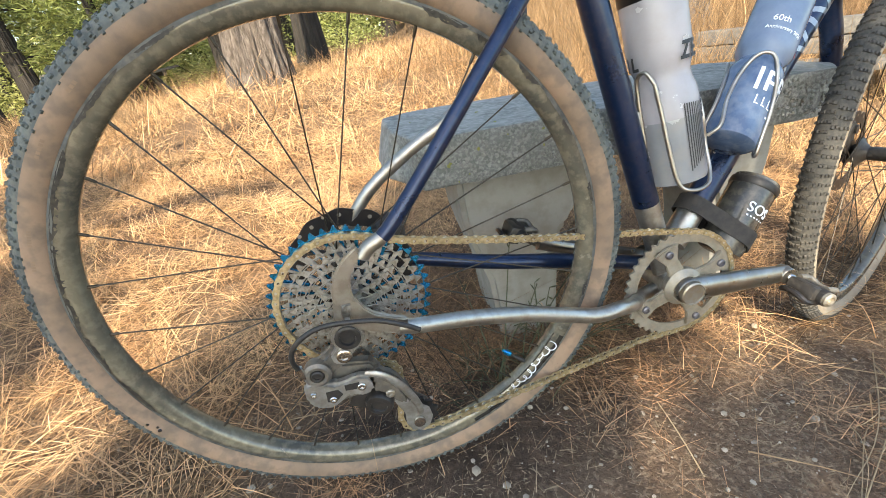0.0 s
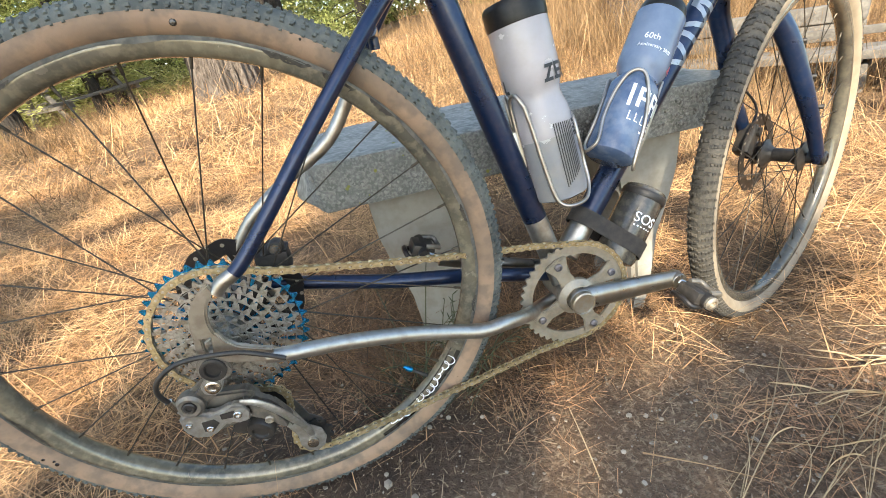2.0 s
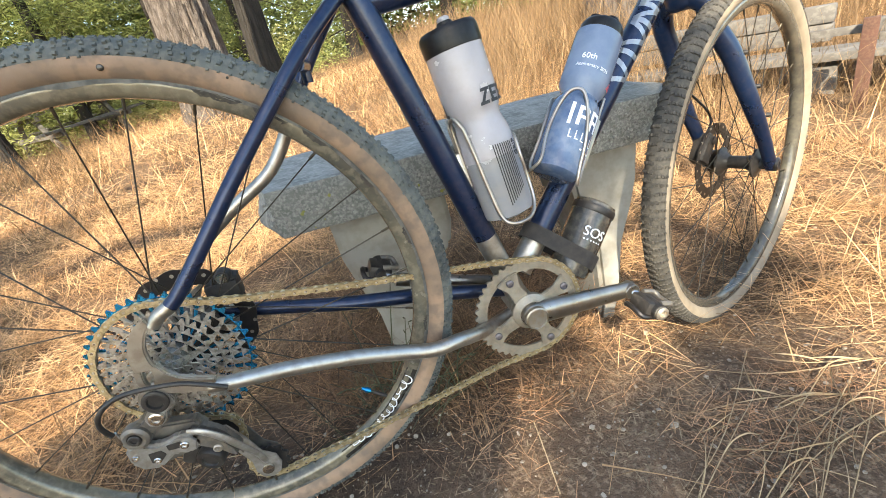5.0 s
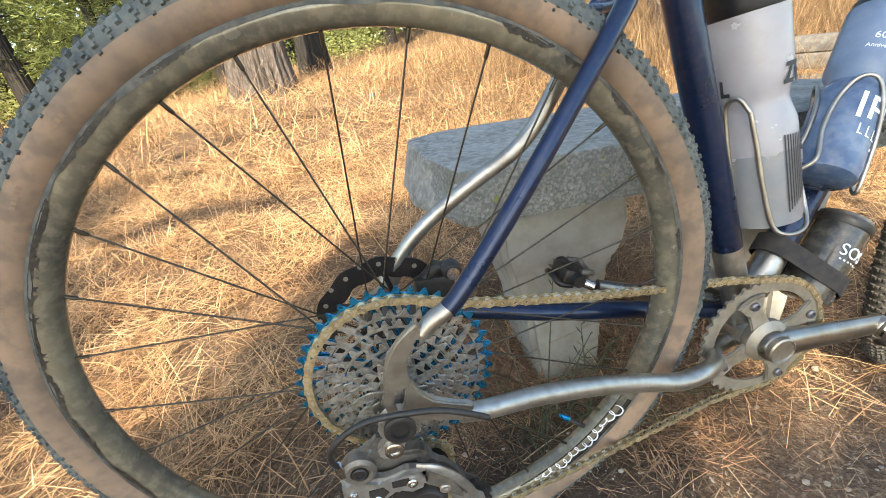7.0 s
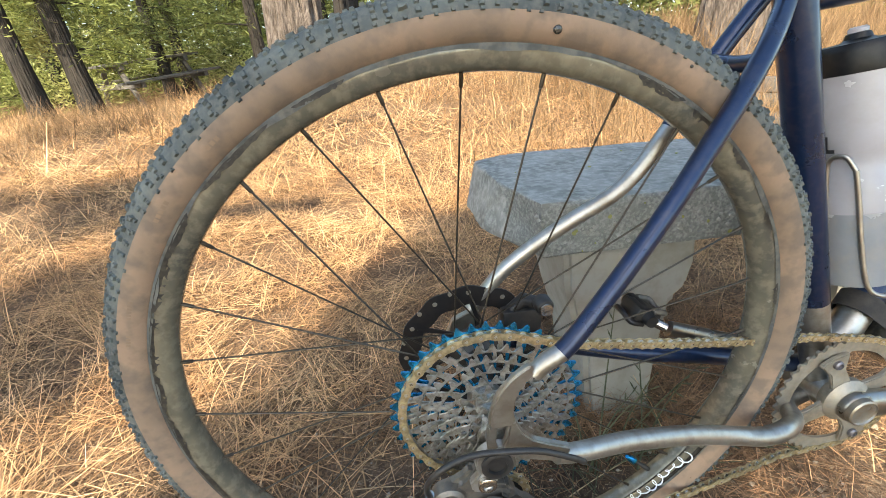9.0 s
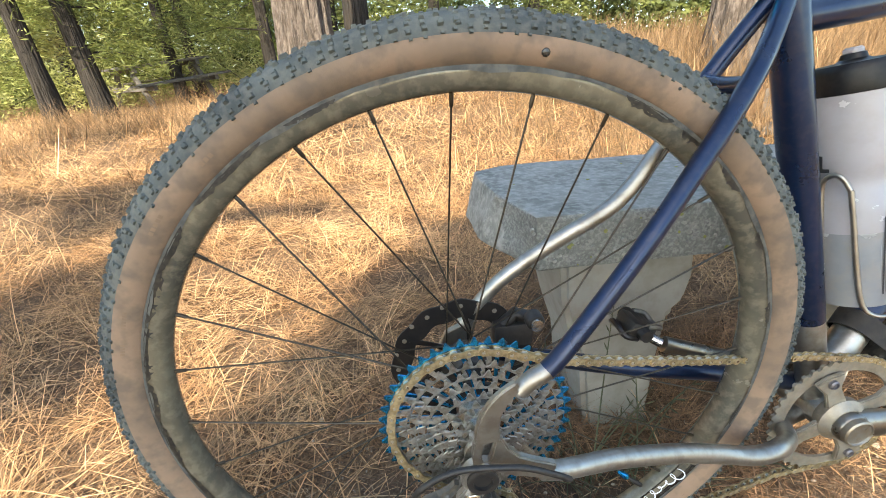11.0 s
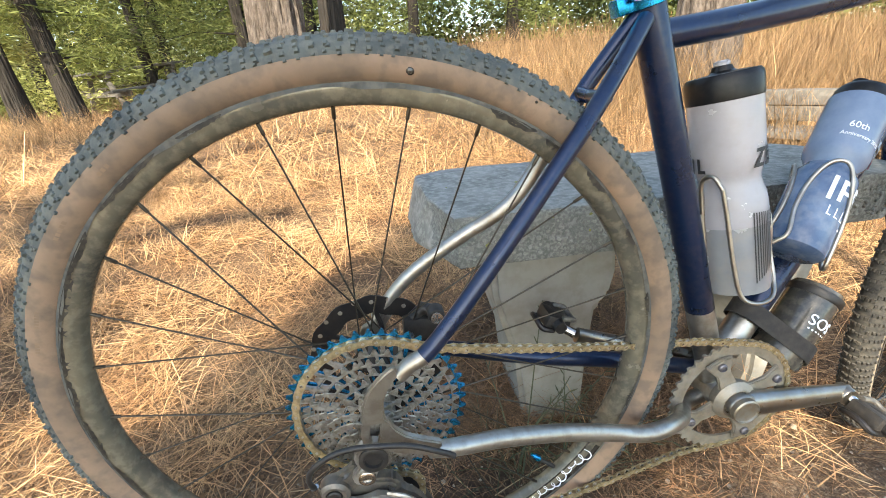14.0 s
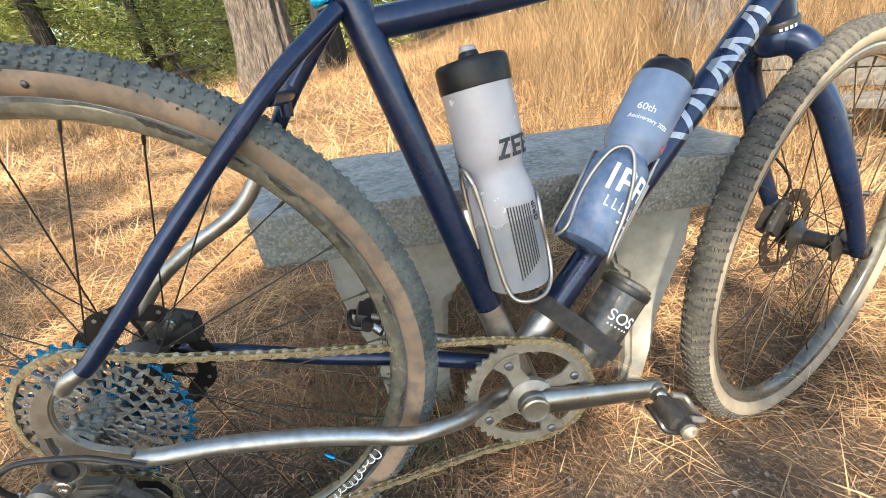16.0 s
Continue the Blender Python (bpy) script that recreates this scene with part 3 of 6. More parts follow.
# upright dry grass behind the bench and on the slope
def stand(a, b):
    path = np.exp(-((b - (0.05 + 0.25 * (a - 1.2))) / 0.55) ** 2) * (a > 1.0)
    return clumps(a, b, 2.3, -0.3, 0.2, 3.0) * np.clip((b - 0.58) / 0.4, 0, 1) * np.clip(0.12 + (a - 0.35) * 0.8, 0.03, 1) * clear_of_bench(a, b) * (1 - path)


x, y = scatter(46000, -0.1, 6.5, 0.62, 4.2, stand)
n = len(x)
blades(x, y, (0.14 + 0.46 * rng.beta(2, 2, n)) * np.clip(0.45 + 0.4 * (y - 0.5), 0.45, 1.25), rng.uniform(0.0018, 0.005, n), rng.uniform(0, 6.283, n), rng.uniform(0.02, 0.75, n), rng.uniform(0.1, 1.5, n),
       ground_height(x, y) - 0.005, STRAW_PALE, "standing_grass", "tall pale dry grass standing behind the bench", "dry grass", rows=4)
x, y = scatter(26000, -9, 2.2, 4.4, 12.5, lambda a, b: clumps(a, b, 0.9, -0.25, 0.25, 9.0))
n = len(x)
blades(x, y, 0.05 + 0.14 * rng.beta(2, 3, n), rng.uniform(0.004, 0.010, n), rng.uniform(0, 6.283, n), rng.uniform(0.02, 0.5, n), rng.uniform(0.2, 1.2, n),
       ground_height(x, y) - 0.005, STRAW_PALE, "slope_grass", "pale dry grass standing on the slope", "dry grass", rows=4)
x, y = scatter(26000, -6.0, -0.9, 1.9, 6.2, lambda a, b: clumps(a, b, 1.7, -0.06, 0.35, 17.0) * smooth_step(-0.9, -1.5, a))
n = len(x)
blades(x, y, 0.12 + 0.36 * rng.beta(2, 3, n), rng.uniform(0.002, 0.005, n), swept(x, y, 1.5, 6.0, 1.2), rng.uniform(0.05, 0.6, n), rng.uniform(0.3, 1.3, n),
       ground_height(x, y) - 0.005, STRAW_PALE, "slope_tufts", "bent tufts of pale dry grass on the slope", "dry grass", rows=4)
x, y = scatter(22000, 1.6, 12, 2.5, 10, lambda a, b: clumps(a, b, 0.9, -0.25, 0.25, 2.0))
n = len(x)
blades(x, y, 0.3 + 0.5 * rng.beta(2, 3, n), rng.uniform(0.005, 0.012, n), rng.uniform(0, 6.283, n), rng.uniform(0.02, 0.4, n), rng.uniform(0.2, 1.0, n),
       ground_height(x, y) - 0.005, STRAW_PALE, "far_grass", "tall pale dry grass far behind the bench", "dry grass", rows=4)
# half-fallen tufts round the bench, under the bicycle and on the left
x, y = scatter(26000, -1.7, 2.2, 0.08, 2.3, lambda a, b: clumps(a, b, 4.0, -0.1, 0.35, 13.0) * (0.06 + 0.94 * straw_cover(a, b)) * (1 - 0.8 * bench_shade(a, b)) * (1 - ((a > 0.15) & (a < 0.42) & (b > 0.2) & (b < 0.44))))
n = len(x)
blades(x, y, rng.uniform(0.05, 0.22, n), rng.uniform(0.0012, 0.0032, n), swept(x, y, 4.0, 8.0, 0.5), rng.uniform(0.3, 1.1, n), rng.uniform(0.3, 1.2, n),
       ground_height(x, y) - 0.003, STRAW, "fallen_tufts", "bent dry grass tufts round the bench", "dry grass", rows=4)

# ---------------------------------------------------------------- the bicycle
HUB = Vector((0.0, 0.0, 0.35))
CASS = Vector((-0.003, 0.0, 0.356))                        # axle line of the cassette, set off from HUB to fit the camera's view
BB = Vector((0.462, 0.046, 0.228))
ST_TOP = Vector((0.311, 0.059, 0.728))
bike = thing("bicycle", (0, 0, 0), "dusty navy gravel bicycle with bare titanium stays and tan-wall tyres", "bicycle")


def wheel_mesh_tyre(mats, tread_from, section=0.0208, mid=0.3285, seg=144):
    """A tyre round the y axis at the origin: sidewalls k=0, tread k=1."""
    bd = Build()
    prof = []
    for i in range(22):
        a = radians(-146 + 292 * i / 21)
        r, w = mid + section * math.cos(a), section * 1.02 * math.sin(a)
        prof.append((r, w))
    verts, faces, ks = [], [], []
    for s in range(seg):
        a = 2 * math.pi * s / seg
        for r, w in prof:
            verts.append((r * math.cos(a), w, r * math.sin(a)))
    n = len(prof)
    for s in range(seg):
        for i in range(n - 1):
            a, b = s * n + i, ((s + 1) % seg) * n + i
            faces.append((a, a + 1, b + 1, b))
            r = (prof[i][0] + prof[i + 1][0]) / 2
            ks.append(1 if r > tread_from else 0)
    bd.v, bd.f, bd.k = verts, faces, ks
    return bd.mesh(*mats, sharp=60)


def knobs(rows, count, section=0.0208, mid=0.3285, height=0.0028, seed=3, worn=0.05):
    """Tread blocks in rows: (angle on the section, length along, width across)."""
    bd = Build()
    rnd = random.Random(seed)
    for j, (sec, ln, wd) in enumerate(rows):
        for i in range(count):
            a0 = 2 * math.pi * (i + (0.5 if j % 2 else 0) + rnd.uniform(-worn, worn)) / count
            s0 = radians(sec + 40 * rnd.uniform(-worn, worn))
            tall_ = height * (1 + 3 * rnd.uniform(-worn, worn))
            quad = []
            for lift, shrink in ((-0.0008, 1.0), (tall_, 0.62)):
                for da, dw in ((-1, -1), (1, -1), (1, 1), (-1, 1)):
                    sa = s0 + dw * wd * shrink / 2 / section
                    r = mid + (section + lift) * math.cos(sa)
                    w = (section + lift) * 1.02 * math.sin(sa)
                    a = a0 + da * ln * shrink / 2 / 0.35
                    quad.append((r * math.cos(a), w, r * math.sin(a)))
            bd.put(quad, [(4, 5, 6, 7), (0, 1, 5, 4), (1, 2, 6, 5), (2, 3, 7, 6), (3, 0, 4, 7)])
    return bd


def rim_mesh(mats, inner=0.292, outer=0.3122, half=0.0140, seg=144):
    bd = Build()
    prof = [(outer + 0.0015, half - 0.0012), (outer - 0.0015, half), (outer - 0.006, half + 0.0004), (inner + 0.009, half * 0.94), (inner + 0.005, half * 0.80), (inner + 0.0022, half * 0.58), (inner + 0.0006, half * 0.30), (inner, 0.0),
            (inner + 0.0006, -half * 0.30), (inner + 0.0022, -half * 0.58), (inner + 0.005, -half * 0.80), (inner + 0.009, -half * 0.94), (outer - 0.006, -half - 0.0004), (outer - 0.0015, -half), (outer + 0.0015, -half + 0.0012)]
    n = len(prof)
    verts = [(r * math.cos(2 * math.pi * s / seg), w, r * math.sin(2 * math.pi * s / seg)) for s in range(seg) for r, w in prof]
    faces = []
    for s in range(seg):
        for i in range(n):
            a, b = s * n + i, ((s + 1) % seg) * n + i
            c, d = ((s + 1) % seg) * n + (i + 1) % n, s * n + (i + 1) % n
            faces.append((a, b, c, d))
    bd.put(verts, faces)
    return bd.mesh(*mats, sharp=50)


def wheel(name, m, mats, phase, flip, label):
    """A spoked wheel: rim with tyre, tread blocks, hub and spokes under it. m places the wheel's centre."""
    tyre_mats, rim_mat, knob_mat, knob_rows, knob_count, tread_r, knob_h, worn = mats
    rim = part(name, rim_mesh((rim_mat,)), bike, label, m)
    ty = part("tyre", wheel_mesh_tyre(tyre_mats, tread_r), rim, "", m)
    tagged(part("tread", knobs(knob_rows, knob_count, height=knob_h, worn=worn).mesh(knob_mat, smooth=False), rim, "", m), kind="stuff")
    hub_bd = Build()
    lathe(hub_bd, [(0.010, -0.060), (0.012, -0.058), (0.012, -0.040), (0.020, -0.036), (0.029, -0.033), (0.029, -0.029), (0.018, -0.025), (0.0135, -0.015), (0.0135, 0.018), (0.020, 0.026),
                   (0.030, 0.032), (0.030, 0.036), (0.018, 0.040), (0.013, 0.046), (0.013, 0.058), (0.010, 0.060)], (0, 0, 0), (0, 1, 0), 28)
    part("hub", hub_bd.mesh(BLACK), rim, "black hub shell", m)
    sp = Build()
    tube(sp, [(0, 0, 0), (0, 0, 0.30), (0, 0, 0.82), (0, 0, 1.0)], 0.00092, 6)
    spoke_me = sp.mesh(SPOKE_M)
    nip = Build()
    lathe(nip, [(0.0012, -0.011), (0.0018, -0.010), (0.0018, 0.001)], (0, 0, 0), (0, 0, 1), 8)
    nip_me = nip.mesh(SPOKE_M)
    for i in range(28):
        a = radians(phase - 12.857 * i)
        end = Vector((0.2925 * math.cos(a), 0, 0.2925 * math.sin(a)))
        sidey = -0.031 if (i % 2) ^ flip else 0.034
        sw = radians(56) * (1 if (i // 2) % 2 else -1)
        start = Vector((0.0275 * math.cos(a + sw), sidey, 0.0275 * math.sin(a + sw)))
        d = end - start
        mm = m @ Matrix.Translation(start) @ frame_to(d) @ Matrix.Diagonal((1, 1, d.length, 1))
        s_ob = part("spoke", spoke_me, rim, "", mm)
        part("nipple", nip_me, rim, "", m @ Matrix.Translation(end) @ frame_to(d))
    return rim


REAR = Matrix.Translation(HUB + Vector((0.001, 0.001, 0.007))) @ pose(0, 0, 0, 3.0)      # shifted and tilted a little to fit the camera's view
ON_REAR = REAR @ Matrix.Translation(-HUB)
rear_rows = [(0, 0.0052, 0.0050), (-16, 0.0048, 0.0040), (16, 0.0048, 0.0040), (-31, 0.0050, 0.0038), (31, 0.0050, 0.0038), (-46, 0.0046, 0.0040), (46, 0.0046, 0.0040), (-60, 0.0050, 0.0040), (60, 0.0050, 0.0040), (-73, 0.0036, 0.0026), (73, 0.0036, 0.0026)]
rear_wheel = wheel("rear_wheel", REAR, ((TAN, RUBBER), RIM_M, KNOB, rear_rows, 196, 0.3322, 0.0019, 0.16), 168.8, 0, "dusty carbon rim with tan-wall tyre")
FRONT_M = Matrix.Translation(FRONT) @ pose(0, 0, 0, 0, 0, STEER)
front_rows = [(0, 0.0068, 0.0062), (-16, 0.0064, 0.0046), (16, 0.0064, 0.0046), (-31, 0.0068, 0.0044), (31, 0.0068, 0.0044), (-45, 0.0058, 0.0044), (45, 0.0058, 0.0044), (-58, 0.0056, 0.0042), (58, 0.0056, 0.0042), (-71, 0.0060, 0.0040), (71, 0.0060, 0.0040)]
front_wheel = wheel("front_wheel", FRONT_M, ((TAN_PALE, RUBBER2), RIM_FRONT, KNOB2, front_rows, 150, 0.3312, 0.0019, 0.06), 95.0, 1, "dusty carbon rim with pale tan-wall tyre and knobbly tread")

# valve, rim lettering as plain strokes, stamped marks on the sidewall
bd = Build()
va = radians(-43)
vd = Vector((-math.cos(va), 0, -math.sin(va)))
foot = HUB + Vector((0.29 * math.cos(va), 0, 0.29 * math.sin(va)))
lathe(bd, [(0.0030, 0.0), (0.0030, 0.012), (0.0024, 0.013), (0.0024, 0.030)], foot, vd, 10)
valve = part("valve", bd.mesh(BLACK), rear_wheel, "black valve stem with a teal cap", ON_REAR)
bd = Build()
lathe(bd, [(0.0030, 0.028), (0.0042, 0.029), (0.0042, 0.036), (0.0026, 0.040), (0.0022, 0.043)], foot, vd, 10)
part("valve_cap", bd.mesh(TEAL), valve, "teal cap", ON_REAR)
bd = Build()
tall = (0.0085, 0.0075, 0.0036, 0.0036, 0.0040, 0.0075, 0.0080, 0.0036, 0.0034, 0.0075, 0.0070, 0.0036, 0.0034)
pts = []
for s in range(13 * 10 + 1):                    # one long looped pen stroke
    u = s / 10
    h = float(np.interp(u, np.arange(14), tall + (0.0034,)))
    ph = 2 * math.pi * u
    a = radians(-33.0) - radians(2.2) * (u - 0.36 * math.sin(ph))
    r = 0.2965 + h * (1 - math.cos(ph)) / 1.45 + 0.0012 * math.sin(0.7 * ph)
    pts.append((r * math.cos(a), -0.0152 + max(0, 0.3062 - r) * 0.47, 0.35 + r * math.sin(a)))
tube(bd, pts, [0.0004 + 0.0006 * abs(math.sin(math.pi * s / 10)) for s in range(len(pts))], 5)
part("rim_lettering", bd.mesh(PRINT_WHITE), rear_wheel, "white looped script stroke", ON_REAR)
bd = Build()
band = []
for s in range(20):
    a = radians(-30 - 36 * s / 19)
    for r, w in ((0.2945, 0.0090), (0.3062, 0.0145), (0.3108, 0.0142)):
        band.append((r * math.cos(a), -w - 0.0006, 0.35 + r * math.sin(a)))
bd.put(band, [(3 * i + j, 3 * i + j + 1, 3 * i + j + 4, 3 * i + j + 3) for i in range(19) for j in (0, 1)])
part("black_rim_patch", bd.mesh(RIM_DARK), rear_wheel, "glossy black clear patch", ON_REAR)
STAMP = material("faded_stamp", (0.20, 0.14, 0.095), 0.85, second=(0.30, 0.2, 0.13), scale=60)
for a_deg, cnt, ww in ((141, 5, 0.55), (128, 3, 0.6), (158, 6, 0.4), (163, 4, 0.4)):
    for i in range(cnt):
        a = radians(a_deg - i * ww * 1.4)
        vs = []
        for da in (0, radians(ww)):
            for r in (0.3225, 0.3258):
                w = math.sqrt(max(0, 0.0208 ** 2 - (r - 0.3285) ** 2)) * 1.02 + 0.0004
                vs.append((r * math.cos(a - da), -w, 0.35 + r * math.sin(a - da)))
        bd = Build()
        bd.put(vs, [(0, 1, 3, 2)])
        part("sidewall_mark", bd.mesh(STAMP), rear_wheel, "faded brown stamped bar", ON_REAR)
rnd = random.Random(31)
for a0_, a1_, r_in, r_out in ((66, 57, 0.303, 0.313), (55, 48, 0.300, 0.312), (45, 39, 0.305, 0.313), (30, 26, 0.304, 0.312), (14, 9, 0.306, 0.313), (178, 169, 0.303, 0.313), (169, 157, 0.300, 0.313), (157, 146, 0.301, 0.313), (147, 138, 0.304, 0.313), (190, 179, 0.304, 0.313), (204, 192, 0.305, 0.313), (134, 120, 0.306, 0.313), (116, 108, 0.307, 0.313), (-12, -17, 0.306, 0.313)):
    vs, fs = [], []
    n = 16
    for i in range(n + 1):
        a = radians(a0_ + (a1_ - a0_) * i / n)
        thick = math.sin(math.pi * i / n) ** 0.45
        lo = r_out - (r_out - r_in) * thick * (0.55 + 0.45 * noise.noise(Vector((a0_, i * 0.9, 0)))) - 0.0006
        for r in (lo - 0.0028, r_out - 0.0028 + 0.0008 * noise.noise(Vector((i * 0.7, a0_, 3)))):
            w = 0.0146 - (0.3062 - r) * 0.47 if r < 0.3062 else 0.0146
            vs.append((r * math.cos(a), -w - 0.0005, 0.35 + r * math.sin(a)))
    bd = Build()
    bd.put(vs, [(2 * i, 2 * i + 1, 2 * i + 3, 2 * i + 2) for i in range(n)])
    part("worn_patch", bd.mesh(WORN), rear_wheel, "dark worn patch on the rim", ON_REAR)
# the grimy edge where tyre and rim meet
vs, fs = [], []
n = 420
for i in range(n):
    a = 6.28318 * i / n
    deep = 0.0026 + 0.0036 * max(0.0, noise.fractal(Vector((5 * math.cos(a), 5 * math.sin(a), 4.0)), 1.0, 2.0, 4) + 0.30)
    for r in (0.3124 - deep, 0.3124):
        vs.append((r * math.cos(a), -0.0146 - 0.0004, 0.35 + r * math.sin(a)))
bd = Build()
bd.put(vs, [(2 * i, 2 * i + 1, (2 * i + 3) % (2 * n), (2 * i + 2) % (2 * n)) for i in range(n)])
part("rim_edge", bd.mesh(GRIME), rear_wheel, "grimy blue-grey edge of the rim", ON_REAR)
bd = Build()
for a_deg, r, sz in ((79.5, 0.323, 0.0035), (205, 0.327, 0.0024), (208, 0.325, 0.0028), (207, 0.3225, 0.0018), (60, 0.33, 0.0016)):
    a = radians(a_deg)
    lathe(bd, [(sz, 0), (sz * 0.7, 0.0012), (0.0004, 0.0016)], ON_REAR @ Vector((r * math.cos(a), -0.0205, 0.35 + r * math.sin(a))), (0, -1, 0), 9)
split_parts("mud_speck", bd, RIM_DARK, rear_wheel, "dark dried speck")

# disc rotors and calipers


def rotor(m, parent):
    bd = Build()
    seg = 72
    for r0, r1 in ((0.058, 0.0805),):
        vs, fs = [], []
        for s in range(seg):
            a = 2 * math.pi * s / seg
            wob = 0.0016 * math.cos(12 * a)
            for r, w in ((r0 + wob, -0.0009), (r1 + wob, -0.0009), (r1 + wob, 0.0009), (r0 + wob, 0.0009)):
                vs.append((r * math.cos(a), w, r * math.sin(a)))
        for s in range(seg):
            for i in range(4):
                a, b = s * 4 + i, ((s + 1) % seg) * 4 + i
                fs.append((a, b, ((s + 1) % seg) * 4 + (i + 1) % 4, s * 4 + (i + 1) % 4))
        bd.put(vs, fs)
    rot = part("disc_rotor", bd.mesh(ROTOR_M, sharp=30), parent, "black slotted disc rotor", m)
    bd = Build()
    lathe(bd, [(0.012, -0.004), (0.024, -0.003), (0.024, 0.003), (0.012, 0.004)], (0, 0, 0), (0, 1, 0), 24)
    part("rotor_carrier", bd.mesh(ROTOR_M), parent, "", m)
    arm = Build()
    tube(arm, [(0.02, 0, 0), (0.045 * math.cos(0.35), 0, 0.045 * math.sin(0.35)), (0.068 * math.cos(0.5), 0, 0.068 * math.sin(0.5))], [0.005, 0.003, 0.004], 6, flat=0.3, flat_dir=(0, 1, 0))
    arm_me = arm.mesh(ROTOR_M)
    slot = Build()
    lathe(slot, [(0.0028, -0.0012), (0.0028, 0.0012)], (0.0735, 0, 0), (0, 1, 0), 7)
    slot_me = slot.mesh(DUSTY)
    for i in range(6):
        part("rotor_arm", arm_me, parent, "", m @ pose(0, 0, 0, 0, 60 * i, 0))
    for i in range(24):
        part("rotor_slot", slot_me, parent, "", m @ pose(0, 0, 0, 0, 15 * i, 0) @ Matrix.Translation((0.003 * (i % 2), 0, 0)))
    return rot


rotor(Matrix.Translation(CASS + Vector((0, 0.040, 0))), rear_wheel)
rotor(FRONT_M @ Matrix.Translation((0, 0.050, 0)), front_wheel)
cal = Build()
box(cal, (0.030, 0.024, 0.380), (0.074, 0.050, 0.408), 0, None, 0.006)
tube(cal, [(0.043, 0.035, 0.404), (0.055, 0.035, 0.416), (0.074, 0.035, 0.408)], 0.008, 12)
lathe(cal, [(0.008, -0.012), (0.0095, -0.010), (0.0095, 0.002)], (0.068, 0.010, 0.424), (0, 1, 0), 14)
caliper = part("brake_caliper", cal.mesh(BLACK), bike, "black disc brake caliper")
cb = Build()
lathe(cb, [(0.0065, 0), (0.0065, 0.004), (0.003, 0.0042)], (0.068, -0.0025, 0.424), (0, -1, 0), 12)
lathe(cb, [(0.0045, 0), (0.0045, 0.004)], (0.038, 0.019, 0.393), (0, -1, 0), 12)
split_parts("caliper_bolt", cb, STEEL, caliper, "bright steel bolt")

# main tubes
bd = Build()
tube(bd, [BB + (ST_TOP - BB) * t for t in (0.0, 0.15, 0.26)], 0.0174, 24, 1)
tube(bd, [BB + (ST_TOP - BB) * t for t in (0.26, 0.4, 0.6, 0.8, 1.0)], 0.0178, 24, 0)
part("seat_tube", bd.mesh(NAVY, RAW), bike, "navy seat tube bare metal at its foot")
DT0, DT1 = Vector((0.468, 0.048, 0.285)), Vector((0.860, 0.198, 0.685))
bd = Build()
tube(bd, [DT0 + (DT1 - DT0) * t for t in (0.0, 0.06, 0.11)], 0.0195, 24, 1)
tube(bd, [DT0 + (DT1 - DT0) * t for t in (0.11, 0.4, 0.7, 1.0)], 0.0195, 24, 0)
down_tube = part("down_tube", bd.mesh(NAVY, RAW), bike, "navy down tube bare metal at its foot")
bd = Build()
tube(bd, curve_points([(0.318, 0.058, 0.690), (0.44, 0.085, 0.703), (0.64, 0.140, 0.730), (0.842, 0.198, 0.765)], 5), [0.0155, 0.016, 0.017, 0.018], 22)
part("top_tube", bd.mesh(NAVY), bike, "navy top tube")
HT_LOW, HT_TOP = Vector((0.876, 0.203, 0.648)), Vector((0.831, 0.197, 0.783))
bd = Build()
tube(bd, [HT_LOW, HT_LOW + (HT_TOP - HT_LOW) * 0.5, HT_TOP], 0.023, 24)
part("head_tube", bd.mesh(NAVY), bike, "navy head tube")
bd = Build()
ax = (HT_TOP - HT_LOW).normalized()
lathe(bd, [(0.021, -0.016), (0.0255, -0.015), (0.0262, -0.003), (0.0245, 0.0)], HT_LOW, ax, 28)
cup = part("headset_cup", bd.mesh(BLACK), bike, "black lower headset cup")
bd = Build()
for i in range(4):
    v, f = bar(0.0036, 0.0044, -0.009 + 0.006 * i, 0, 2)
    bd.put(wrap(v, HT_LOW, ax, (-0.2, -1, 0), 0.0262, 0, -0.009), f)
split_parts("cup_mark", bd, PRINT_WHITE, cup, "small pale bar", False)
bd = Build()
tube(bd, [BB + Vector((0, -0.036, 0)), BB + Vector((0, 0.036, 0))], 0.0225, 24)
part("bottom_bracket_shell", bd.mesh(RAW), bike, "bare metal bottom bracket shell")

# stays
bd = Build()
right_stay = curve_points([(0.024, -0.103, 0.430), (0.034, -0.1025, 0.4395), (0.053, -0.099, 0.450), (0.095, -0.087, 0.494), (0.135, -0.074, 0.539), (0.174, -0.056, 0.581), (0.213, -0.036, 0.622), (0.250, -0.010, 0.660), (0.302, 0.040, 0.706)], 4)
cut = 7
tube(bd, right_stay[:cut + 1], [0.0072, 0.0074, 0.0076], 16, 1)
tube(bd, right_stay[cut:], [0.0077, 0.0080, 0.0082, 0.0084], 16, 0)
part("seatstay", bd.mesh(NAVY, RAW), bike, "navy seatstay with bare metal tip")
bd = Build()
left_stay = curve_points([(0.000, 0.048, 0.404), (0.041, 0.044, 0.453), (0.099, 0.040, 0.494), (0.161, 0.040, 0.530), (0.203, 0.042, 0.583), (0.246, 0.048, 0.645), (0.303, 0.056, 0.712)], 4)
tube(bd, left_stay[:17], [0.0078, 0.0082], 16, 1)
tube(bd, left_stay[16:], [0.0082, 0.0086], 16, 0)
part("seatstay", bd.mesh(NAVY, RAW), bike, "seatstay bare metal below and navy above")
bd = Build()
tube(bd, curve_points([(0.236, -0.020, 0.640), (0.240, 0.016, 0.638), (0.240, 0.044, 0.640)], 5), 0.0072, 14)
lathe(bd, [(0.006, 0), (0.006, 0.012)], (0.240, 0.016, 0.632), (0, 0, -1), 12)
